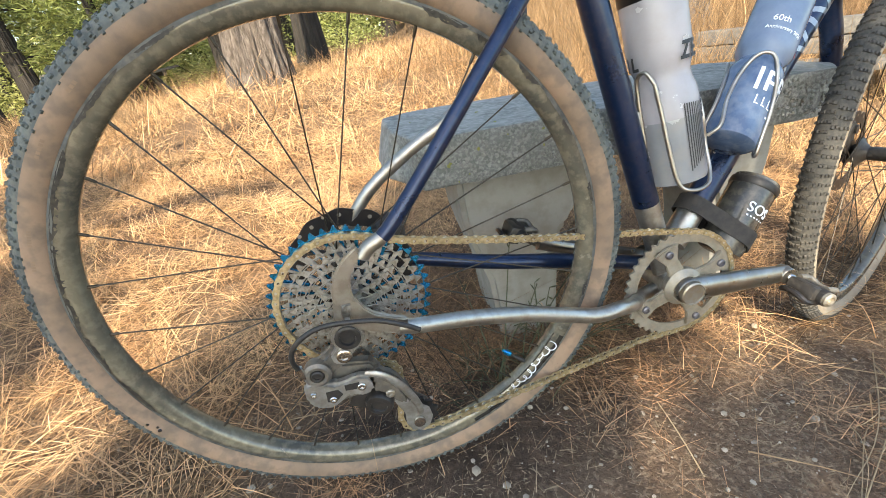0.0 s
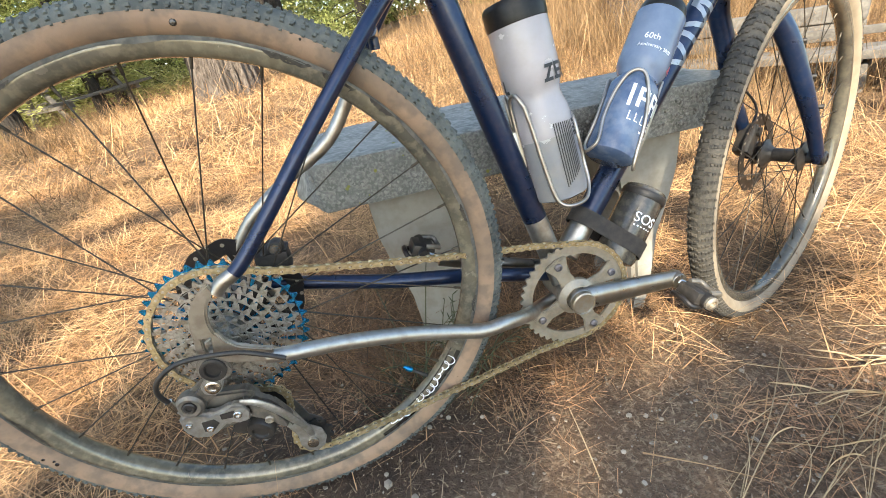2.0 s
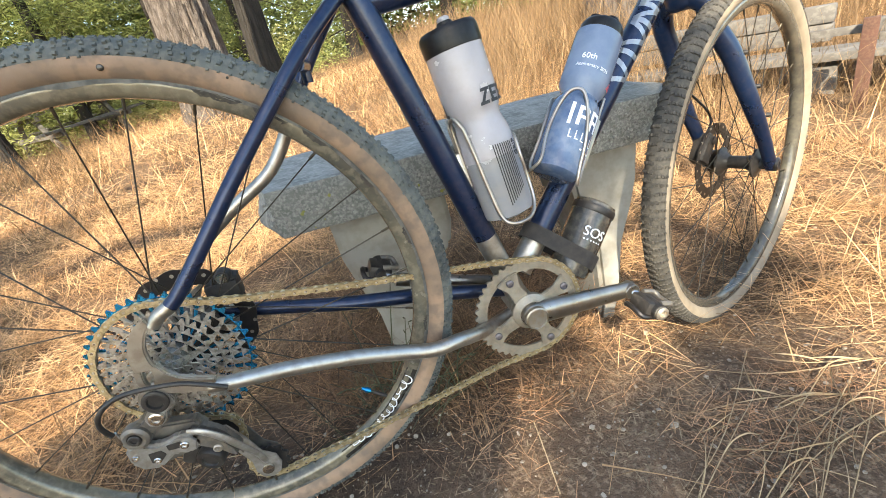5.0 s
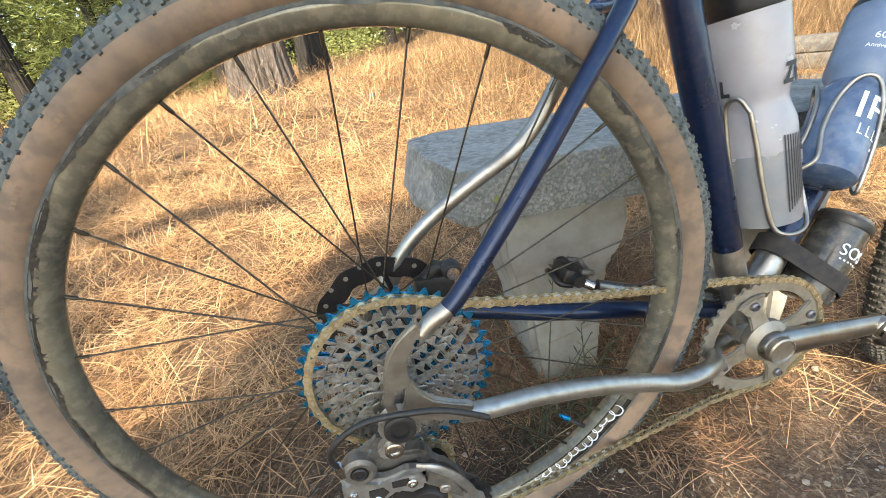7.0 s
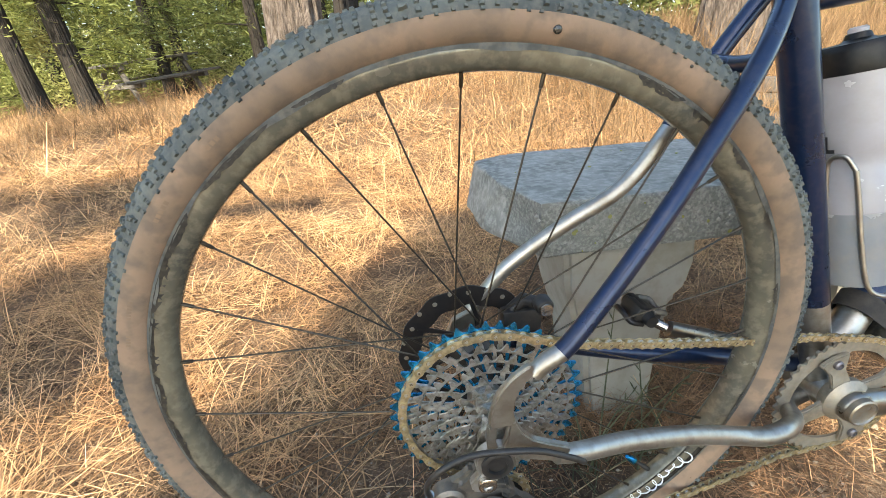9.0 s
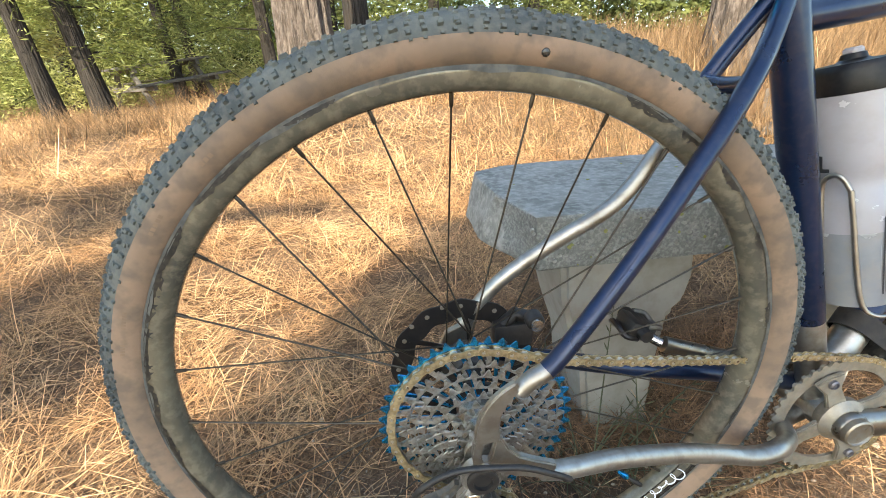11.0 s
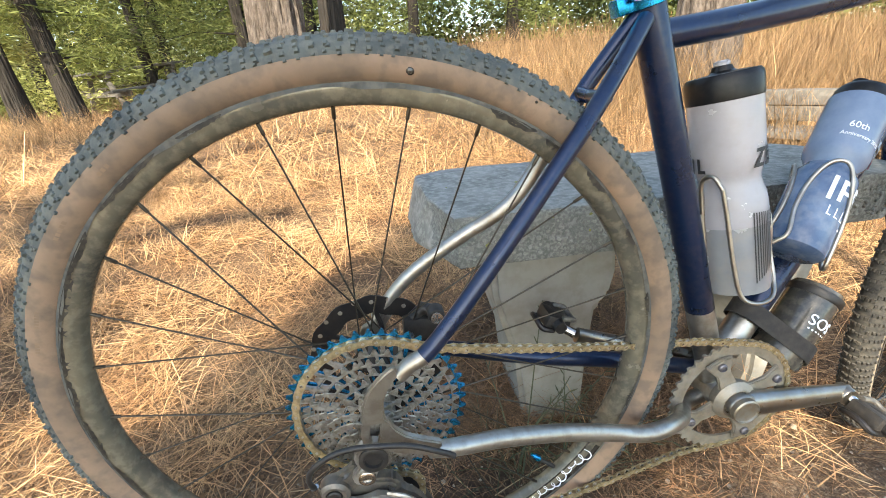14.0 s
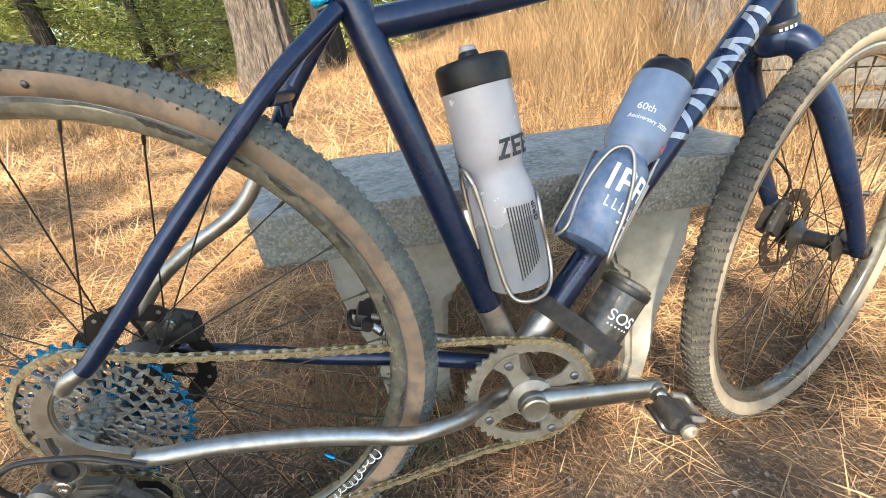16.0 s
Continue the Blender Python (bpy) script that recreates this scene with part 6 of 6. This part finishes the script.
def stem(bd, base, height, az, lean, bend, r=0.0009, seeds=0, rnd=None):
    pts = []
    p = Vector(base)
    n = 9
    for i in range(n):
        pts.append(p.copy())
        a = lean + bend * i / n
        p = p + Vector((math.sin(a) * math.cos(az), math.sin(a) * math.sin(az), math.cos(a))) * (height / n)
    tube(bd, pts, [r, r * 0.8, r * 0.4], 5)
    for s in range(seeds):
        q = pts[-1].lerp(pts[-4], s / max(1, seeds))
        d = Vector((math.cos(az + rnd.uniform(-1, 1)), math.sin(az + rnd.uniform(-1, 1)), rnd.uniform(0.2, 0.9))).normalized()
        tube(bd, [q, q + d * 0.008, q + d * 0.016], [0.0006, 0.0014, 0.0003], 5)


rnd = random.Random(21)
weeds = [(0.262, 0.150), (0.205, 0.140), (0.330, 0.140), (0.285, 0.120)]
for i, (wx, wy) in enumerate(weeds):
    bd = Build()
    for k in range(rnd.randint(3, 5)):
        stem(bd, (wx + rnd.uniform(-0.012, 0.012), wy + rnd.uniform(-0.01, 0.01), float(ground_height(wx, wy)) - 0.003), rnd.uniform(0.14, 0.38), rnd.uniform(0, 6.28), rnd.uniform(0.02, 0.5), rnd.uniform(0.2, 1.3), 0.0016, rnd.randint(2, 5), rnd)
    tagged(part("grass_tuft", bd.mesh(WEED), None), "thin dull green grass stems growing before the bench", "grass", "green tufts at the bench")
bd = Build()
for k in range(38):
    a = rnd.uniform(0, 6.28)
    base = Vector((rnd.uniform(0.12, 0.42), rnd.uniform(0.07, 0.2), 0.0))
    stem(bd, (base.x, base.y, float(ground_height(base.x, base.y))), rnd.uniform(0.06, 0.2), a, rnd.uniform(0.2, 0.9), rnd.uniform(0.2, 1.0), 0.0009, 0, rnd)
tagged(part("green_undergrowth", bd.mesh(WEED), None), "sparse dull green grass under the bench", "grass", kind="stuff")

# long straws that lie on the dirt one by one
straws = [((0.57, -0.20), (0.70, -0.13), (0.91, 0.04)), ((0.65, -0.22), (0.82, -0.14), (1.04, -0.03)), ((0.72, -0.26), (0.85, -0.17), (0.98, -0.10)), ((0.58, -0.21), (0.68, -0.13), (0.73, -0.11)), ((0.68, -0.24), (0.78, -0.21), (0.93, -0.18)), ((0.42, -0.13), (0.43, -0.06), (0.44, 0.01)), ((1.04, 0.06), (1.10, 0.02), (1.16, -0.01)), ((0.89, 0.03), (0.95, -0.05), (1.06, -0.08)),
          ((0.91, -0.015), (0.693, -0.147), (0.55, -0.231)), ((1.125, -0.051), (0.972, -0.132), (0.834, -0.175), (0.62, -0.266)), ((1.046, -0.096), (0.847, -0.217), (0.699, -0.305)), ((0.726, 0.085), (0.865, -0.041), (1.051, -0.093), (1.16, -0.114)),
          ((0.703, -0.074), (0.812, -0.096), (0.937, -0.135)), ((1.037, -0.015), (1.188, -0.097)), ((1.115, -0.141), (0.958, -0.175)), ((0.692, -0.154), (0.764, -0.198)), ((0.759, -0.22), (0.796, -0.27)), ((1.10, -0.05), (1.45, 0.0)), ((1.22, -0.02), (1.60, -0.06)),
          ((-0.36, -0.10), (-0.54, 0.03)), ((-0.42, 0.02), (-0.66, 0.11)), ((-0.46, -0.05), (-0.61, 0.14)), ((-0.30, -0.20), (-0.46, -0.11)), ((0.02, -0.24), (0.10, -0.18)), ((0.20, -0.30), (0.30, -0.24)), ((0.15, 0.10), (0.28, 0.15)), ((-0.08, 0.16), (-0.20, 0.175)),
          ((0.93, -0.13), (0.80, -0.21), (0.66, -0.30)), ((0.80, -0.16), (0.71, -0.215), (0.60, -0.262)), ((1.02, -0.12), (0.90, -0.22), (0.80, -0.31)), ((0.52, -0.20), (0.585, -0.235)), ((0.88, -0.12), (1.03, -0.165)), ((0.70, -0.17), (0.79, -0.165)), ((1.20, 0.06), (1.34, -0.06))]
for way_ in straws:
    bd = Build()
    long_one = (Vector(way_[0]) - Vector(way_[-1])).length > 0.2
    line = curve_points([(q[0], q[1], 0) for q in way_], 5)
    for i, q in enumerate(line):
        t = i / (len(line) - 1)
        q.z = float(ground_height(q.x, q.y)) + 0.004 + 0.012 * math.sin(math.pi * t) * (1 if long_one else 0.3)
    tube(bd, line, [0.0007, 0.0012, 0.0016] if long_one else [0.0012, 0.0008], 6, flat=0.6)
    if long_one:                               # a dry leaf that peels off the stalk
        for frac, ln_, out in ((0.62, 0.07, 0.020), (0.86, 0.12, -0.030)):
            k = int(len(line) * frac)
            d = (line[k] - line[k - 1]).normalized()
            sd_ = Vector((-d.y, d.x, 0))
            bent = curve_points([line[k], line[k] - d * ln_ * 0.4 + sd_ * out * 0.25 + Vector((0, 0, 0.010)), line[k] - d * ln_ * 0.8 + sd_ * out * 0.8 + Vector((0, 0, 0.008)), line[k] - d * ln_ + sd_ * out * 1.4 + Vector((0, 0, 0.001))], 4)
            tube(bd, bent, [0.0004 + 0.0014 * math.sin(math.pi * (0.12 + 0.86 * i / (len(bent) - 1))) for i in range(len(bent))], 5, flat=0.25)
    tagged(part("straw_stalk", bd.mesh(STALK), None), "single long pale straw lying on the dirt" if long_one else "short pale straw lying on the dirt", "straw", "loose straw stalks")

# pebbles
bd = Build()
rnd = random.Random(4)
ico = bmesh.new()
bmesh.ops.create_icosphere(ico, subdivisions=1, radius=1.0)
ico.verts.index_update()
iv, iff = [v.co.copy() for v in ico.verts], [tuple(v.index for v in f.verts) for f in ico.faces]
ico.free()
for _ in range(3000):
    px_, py_ = rnd.uniform(-0.7, 1.7), rnd.uniform(-0.65, 0.5)
    if rnd.random() > 1.15 - float(straw_cover(px_, py_)):
        continue
    r = 0.0012 + 0.0035 * rnd.random() ** 3 + (0.006 if rnd.random() < 0.012 else 0)
    o = Vector((px_, py_, float(ground_height(px_, py_)) + r * 0.25))
    sc = Vector((rnd.uniform(0.7, 1.3), rnd.uniform(0.7, 1.3), rnd.uniform(0.45, 0.8)))
    bd.put([o + Vector((v.x * sc.x, v.y * sc.y, v.z * sc.z)) * r * (1 + 0.25 * noise.noise(v * 2 + o * 50)) for v in iv], iff)
tagged(part("pebbles", bd.mesh(PEBBLE), None), "small pale pebbles scattered on the dirt", "pebbles", kind="stuff")

# ---------------------------------------------------------------- trees


def bark_trunk(base, top, r0, r1, mat, seg=96, rows=90, rough=0.10, seed=0):
    bd = Build()
    b, t = Vector(base), Vector(top)
    verts, faces = [], []
    for j in range(rows):
        f = j / (rows - 1)
        c = b.lerp(t, f)
        r = r0 + (r1 - r0) * f + r0 * 0.55 * math.exp(-f * 22)
        for s in range(seg):
            a = 2 * math.pi * s / seg
            ridge = noise.fractal(Vector((math.cos(a) * 3, math.sin(a) * 3, c.z * 0.8 + seed)), 1, 2, 3)
            furrow = 1 - abs(noise.noise(Vector((math.cos(a) * 7, math.sin(a) * 7, c.z * 1.6 + seed)))) * 2.2
            rr = r * (1 + rough * ridge * 0.7 - 0.15 * max(0, furrow) ** 3)
            verts.append(c + Vector((math.cos(a) * rr, math.sin(a) * rr, 0)))
    for j in range(rows - 1):
        for s in range(seg):
            faces.append((j * seg + s, j * seg + (s + 1) % seg, (j + 1) * seg + (s + 1) % seg, (j + 1) * seg + s))
    return bd.put(verts, faces).mesh(mat, sharp=80)


def spray_crown(points, n_each, size, spread, mat, droop=0.3, seed=1, wide=0.13):
    """A crown of many small leaf blades in sprays round the given points."""
    r = np.random.default_rng(seed)
    pts = np.array(points, float)
    c = np.repeat(pts, n_each, 0)
    n = len(c)
    c = c + r.normal(0, 1, (n, 3)) * np.array(spread)
    d = r.normal(0, 1, (n, 3))
    d[:, 2] = d[:, 2] * 0.5 - droop
    d /= np.linalg.norm(d, axis=1)[:, None]
    s = np.cross(d, r.normal(0, 1, (n, 3)))
    s /= np.linalg.norm(s, axis=1)[:, None] + 1e-9
    ln = (size * r.uniform(0.6, 1.5, n))[:, None]
    w = ln * wide
    v = np.stack([c, c + d * ln * 0.5 + s * w * 0.5, c + d * ln, c + d * ln * 0.5 - s * w * 0.5], 1).reshape(-1, 3)
    f = (np.arange(n)[:, None] * 4 + np.arange(4))
    me = bpy.data.meshes.new("mesh")
    me.from_pydata(v.tolist(), [], f.tolist())
    me.materials.append(mat)
    me.update()
    return me


def conifer(base, height, r0, mat, leaf, label, crown_from, crown_r, n_boughs, n_leaf, seed, leaf_size=0.10, lean=(0, 0), group="conifers"):
    rnd = random.Random(seed)
    bx, by = base
    bz = float(ground_height(bx, by)) - 0.08
    t = thing("tree", (bx, by, bz), label, "tree", group)
    top = (bx + lean[0] * height, by + lean[1] * height, bz + height)
    part("trunk", bark_trunk((bx, by, bz), top, r0, r0 * 0.25, mat, seed=seed, rough=0.14), t, "")
    bd = Build()
    pts = []
    for i in range(n_boughs):
        h = crown_from + (height - crown_from) * (i + rnd.random()) / n_boughs
        a = rnd.uniform(0, 6.283)
        ln = crown_r * (1 - 0.75 * (h - crown_from) / (height - crown_from)) * rnd.uniform(0.6, 1.1)
        o = Vector((bx + lean[0] * h, by + lean[1] * h, bz + h))
        d = Vector((math.cos(a), math.sin(a), rnd.uniform(-0.25, 0.1)))
        tube(bd, [o, o + d * ln * 0.5, o + d * ln + Vector((0, 0, -0.15 * ln))], [r0 * 0.16, r0 * 0.08, 0.006], 6)
        for k in range(5):
            f = 0.25 + 0.75 * k / 4
            pts.append(o + d * ln * f + Vector((0, 0, -0.15 * ln * f * f)))
    if pts:
        split_parts("limb", bd, mat, t)
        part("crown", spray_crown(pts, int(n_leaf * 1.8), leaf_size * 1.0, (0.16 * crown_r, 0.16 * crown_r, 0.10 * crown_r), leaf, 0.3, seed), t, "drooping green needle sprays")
    return t


# big trunks near the clearing
conifer((-0.86, 4.32), 13, 0.235, BARK, FIR, "thick grey-barked conifer trunk standing in the straw", 6.5, 2.2, 22, 60, 3, 0.16)
conifer((-0.50, 6.1), 12, 0.15, BARK_SHADED, FIR, "conifer trunk behind the thick one, bark toned for shade", 7.0, 2.0, 16, 50, 4, 0.16)
conifer((3.05, 3.75), 12, 0.24, BARK, FIR, "grey-brown trunk behind the tall dry grass", 6.0, 1.5, 24, 60, 5, 0.14)
# slimmer trunks on the slope with green boughs hanging low
for k, (tx, ty, r0, low, cr, nb, nl, ln) in enumerate(((-4.35, 6.3, 0.115, 0.9, 1.0, 12, 110, -0.07), (-3.95, 6.75, 0.125, 1.0, 1.1, 14, 110, -0.09), (-5.9, 9.5, 0.12, 0.1, 1.9, 26, 150, 0.0), (-3.9, 10.5, 0.11, 0.4, 1.7, 22, 140, -0.04),
                                                     (-2.0, 9.2, 0.12, 1.0, 1.5, 18, 120, -0.03), (-3.75, 9.1, 0.10, 1.1, 1.4, 16, 120, -0.06), (-7.6, 11.0, 0.16, 0.1, 2.2, 28, 150, 0.0), (-1.0, 12.5, 0.14, 0.4, 1.8, 22, 130, 0.0), (1.6, 12.5, 0.15, 0.6, 2.0, 22, 130, 0.02), (-2.9, 13.5, 0.15, 0.0, 2.2, 30, 150, 0.0),
                                                     (4.6, 13.5, 0.17, 0.8, 2.2, 22, 120, 0.0), (-9.8, 9.0, 0.16, 0.1, 2.2, 26, 130, 0.0))):
    conifer((tx - 0.045 * ty, ty), 8.0, r0, BARK_SHADED, FIR if k % 3 else BUSH, "slim conifer with shade-toned bark and low green boughs on the slope", low, cr, nb, nl, 30 + k, 0.11, (ln, 0.0), "slope conifers")
# bushes and far wood
r2 = np.random.default_rng(12)
for k, (bx, by, h, w) in enumerate(((-6.6, 7.4, 0.55, 0.8), (-5.9, 6.6, 0.4, 0.6), (-2.6, 11.2, 1.0, 1.3), (-7.6, 8.6, 0.8, 1.0), (-5.1, 8.9, 0.8, 0.9), (-6.6, 10.2, 1.1, 1.2), (-1.7, 10.3, 0.8, 1.0), (0.3, 11.0, 0.9, 1.2), (-4.6, 11.8, 1.3, 1.4))):
    bx -= 0.045 * by
    t = thing("bush", (bx, by, float(ground_height(bx, by))), "sunlit light green bush on the slope", "bush", "slope bushes")
    pts = [(bx + r2.normal(0, w * 0.4), by + r2.normal(0, w * 0.4), float(ground_height(bx, by)) + abs(r2.normal(0.5, 0.3)) * h) for _ in range(40)]
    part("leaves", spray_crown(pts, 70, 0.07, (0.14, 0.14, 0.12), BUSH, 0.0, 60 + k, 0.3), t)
    bd = Build()
    for j in range(6):
        tube(bd, [(bx, by, float(ground_height(bx, by)) - 0.03), (bx + r2.normal(0, w * 0.2), by + r2.normal(0, w * 0.2), float(ground_height(bx, by)) + h * 0.8)], [0.012, 0.004], 5)
    split_parts("stem", bd, BARK_SHADED, t)
pts = []
for _ in range(1900):
    a = r2.uniform(-1.35, 1.2)
    d = r2.uniform(15, 22)
    pts.append((d * math.sin(a), d * math.cos(a), -1.2 + 7.0 * r2.random() ** 1.5))
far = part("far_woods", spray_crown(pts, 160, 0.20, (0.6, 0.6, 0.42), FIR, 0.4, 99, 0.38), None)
tagged(far, "green conifer wood beyond the slope", "wood", kind="stuff")

# an unseen tree added to shade the bicycle; its crown hangs towards the sun
shade = thing("tree", (-2.0, -6.5, -0.1), "unseen conifer added to shade the bicycle", "tree", "conifers")
part("trunk", bark_trunk((-2.0, -6.5, -0.15), (-1.95, -6.4, 6.4), 0.17, 0.05, BARK, seed=77), shade)


# ---------------------------------------------------------------- picnic table and timber seat
def picnic_table(at, turn):
    m = Matrix.Translation(at) @ pose(0, 0, 0, 0, -6, turn)       # tilted to fit the camera's view
    t = thing("picnic_table", at, "weathered grey wooden picnic table standing on the slope", "table")
    for i in range(5):
        bd = Build()
        y0 = -0.36 + 0.147 * i
        box(bd, (-0.92, y0, 0.70), (0.92, y0 + 0.135, 0.74), 0, m, 0.004)
        part("top_plank", bd.mesh(OLD_WOOD), t)
    for s in (-1, 1):
        for j in range(2):
            bd = Build()
            y0 = s * 0.72 - 0.14 + 0.145 * j
            box(bd, (-0.92, y0, 0.40), (0.92, y0 + 0.135, 0.44), 0, m, 0.004)
            part("seat_plank", bd.mesh(OLD_WOOD), t)
    for xx in (-0.62, 0.62):
        bd = Build()
        box(bd, (xx - 0.04, -0.80, 0.32), (xx + 0.04, 0.80, 0.40), 0, m, 0.004)
        box(bd, (xx - 0.04, -0.36, 0.62), (xx + 0.04, 0.36, 0.70), 0, m, 0.004)
        split_parts("cross_beam", bd, OLD_WOOD, t, "", False)
        for s in (-1, 1):
            bd = Build()
            q = [m @ Vector(p) for p in ((xx, s * 0.62, -0.05), (xx, s * 0.22, 0.66))]
            tube(bd, q, 0.05, 4)
            part("leg", bd.mesh(OLD_WOOD, smooth=False), t)
    return t


picnic_table((-4.5, 9.2, float(ground_height(-4.5, 9.2)) + 0.03), 56)

sx, sy = 2.45, 1.03
sz = float(ground_height(sx, sy))
seat = thing("timber_seat", (sx, sy, sz), "weathered grey timber seat behind a rusty steel post and rail", "bench")
SM = Matrix.Translation((sx, sy, 0)) @ Matrix(((0.573, 0.82, 0, 0), (-0.82, 0.573, 0, 0), (0, 0, 1, 0), (0, 0, 0, 1)))


def timber(name, lo, hi, mat, label="", bevel=0.008):
    bd = Build()
    box(bd, lo, hi, 0, SM, bevel)
    return part(name, bd.mesh(mat), seat, label)


for u0 in (0.0, 1.15):
    timber("steel_post", (u0 - 0.026, -0.026, -0.10), (u0 + 0.026, 0.026, 0.395), RUST, "rusty square steel post", 0.003)
timber("rail", (-0.34, 0.029, 0.335), (0.028, 0.060, 0.368), OLD_WOOD, "thin weathered rail", 0.003)
timber("rail", (0.030, 0.029, 0.295), (1.2, 0.060, 0.328), OLD_WOOD, "thin weathered rail", 0.003)
for v0 in (0.24, 0.392):
    timber("seat_plank", (-1.15, v0, 0.182 + 0.02 * (v0 < 0.3)), (0.85, v0 + 0.146, 0.242), OLD_WOOD, "grey seat plank")
for z0 in (0.262, 0.352):
    timber("back_beam", (-1.2, 0.545, z0), (-0.155, 0.665, z0 + 0.086), OLD_WOOD, "thick grey back beam", 0.012)
timber("back_beam", (0.0, 0.60, 0.244), (0.8, 0.70, 0.335), OLD_WOOD, "thick grey back beam", 0.012)
for u0 in (-0.95, -0.16, 0.55):
    timber("seat_support", (u0 - 0.06, 0.27, -0.12), (u0 + 0.06, 0.64, 0.180), OLD_WOOD)
timber("back_support", (-0.9, 0.56, -0.12), (-0.8, 0.65, 0.26), OLD_WOOD)
timber("back_support", (0.45, 0.61, -0.12), (0.55, 0.69, 0.243), OLD_WOOD)

# boughs of the added shading tree, set sunward of the ground to be shaded
rnd = random.Random(8)
pts, bd = [], Build()
sun_h = Vector((SUN_TO.x, SUN_TO.y, 0)).normalized()
side_v = Vector((-sun_h.y, sun_h.x, 0))


def shade_at(x, y):
    """How densely the boughs cover the sun for a place on the ground."""
    side = x - float(np.interp(y, (0.2, 0.3, 0.4, 0.49, 0.73, 0.91, 1.11, 1.36), (-0.50, -0.44, -0.36, -0.32, -0.20, -0.07, 0.05, 0.08)))          # right of the edge of the sunlit clearing
    core = float(smooth_step(-0.02, 0.04, side)) * float(smooth_step(1.30, 1.15, y))
    core *= 1 - float(smooth_step(0.66, 0.74, x)) * (1 - float(smooth_step(0.62, 0.70, y)))
    core *= float(smooth_step(1.06, 0.94, x))
    core *= 0.03 + 0.97 * float(smooth_step(0.20, 0.32, y)) if x > 0.32 else 1
    core *= float(smooth_step(-0.9, -0.6, y))
    core *= 0.22 + 0.78 * float(smooth_step(-0.12, 0.04, y))
    blob = math.exp(-(((x - 1.09) / 0.10) ** 2 + ((y - 0.34) / 0.14) ** 2) ** 2)
    dapple = (0.07 if x < 0.35 else 0.20 * float(smooth_step(0.44, 0.58, x)) * float(smooth_step(0.03, -0.10, y))) * float(smooth_step(0.22, 0.08, y)) * float(smooth_step(-1.5, -1.3, x)) * float(smooth_step(1.10, 0.85, x))
    patch = 0.95 * math.exp(-(((x + 1.15) / 0.26) ** 2 + ((y - 0.83) / 0.24) ** 2) ** 2)
    return max(core, blob, dapple, patch)


while len(pts) < 370:
    gx_, gy_ = rnd.uniform(-1.6, 1.6), rnd.uniform(-0.9, 1.35)
    if rnd.random() < shade_at(gx_, gy_):
        pts.append(Vector((gx_, gy_, float(ground_height(gx_, gy_)))) + SUN_TO * rnd.uniform(4.5, 9.0))
# loose unseen boughs, added to lay shadow bands across the straw
for a_, b_ in (((-1.25, 1.40), (-0.42, 1.60)), ((-1.5, 2.55), (-0.2, 3.15)), ((-2.4, 1.9), (-0.9, 2.25))):
    p0, p1 = (Vector((*q, float(ground_height(*q)))) + SUN_TO * 6.5 for q in (a_, b_))
    tube(bd, [p0, p0.lerp(p1, 0.5) + Vector((0, 0, 0.03)), p1], [0.02, 0.06, 0.05], 8)
    for k in range(9):
        q = p0.lerp(p1, k / 8)
        tube(bd, [q, q + Vector((rnd.uniform(-0.3, 0.1), rnd.uniform(-0.3, 0.3), rnd.uniform(-0.2, 0.2)))], [0.015, 0.004], 5)
for p in pts[::12]:
    foot = p - SUN_TO * (p.z / SUN_TO.z)
    if foot.x < -0.3 or foot.x > 0.8 or foot.y < 0.1:
        continue
    tr = Vector((-2.0, -6.5, 0)).lerp(Vector((-1.95, -6.4, 6.4)), min(0.97, max(0.1, (p.z + 0.4) / 6.4)))
    tube(bd, [tr, tr.lerp(p, 0.6) + Vector((0, 0, 0.2)), p], [0.035, 0.02, 0.006], 6)
split_parts("limb", bd, BARK, shade)
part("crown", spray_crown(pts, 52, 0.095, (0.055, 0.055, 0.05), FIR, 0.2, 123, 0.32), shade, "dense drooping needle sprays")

# a second unseen tree, added on the left so that its boughs dapple the straw on the slope
side_tree = thing("tree", (-5.6, -4.2, -0.1), "unseen conifer added to cast dappled shade on the slope", "tree", "conifers")
part("trunk", bark_trunk((-5.6, -4.2, -0.15), (-5.5, -4.1, 6.8), 0.16, 0.05, BARK, seed=78), side_tree)
pts, bd = [], Build()
for cx_, cy_, rx_, ry_, count in ((-1.42, 1.80, 0.24, 0.28, 26), (-2.5, 3.9, 0.70, 0.30, 40)):
    edge = []
    for _ in range(count):
        a, q = rnd.uniform(0, 6.283), math.sqrt(rnd.random())
        edge.append(Vector((cx_ + rx_ * q * math.cos(a), cy_ + ry_ * q * math.sin(a), float(ground_height(cx_, cy_)))) + SUN_TO * rnd.uniform(6.5, 8.5))
    pts += edge
    for p in edge[::10]:
        tr = Vector((-5.6, -4.2, 0)).lerp(Vector((-5.5, -4.1, 6.8)), min(0.97, max(0.1, (p.z + 0.5) / 6.8)))
        tube(bd, [tr, tr.lerp(p, 0.6) + Vector((0, 0, 0.1)), p], [0.035, 0.02, 0.006], 6)
split_parts("limb", bd, BARK, side_tree)
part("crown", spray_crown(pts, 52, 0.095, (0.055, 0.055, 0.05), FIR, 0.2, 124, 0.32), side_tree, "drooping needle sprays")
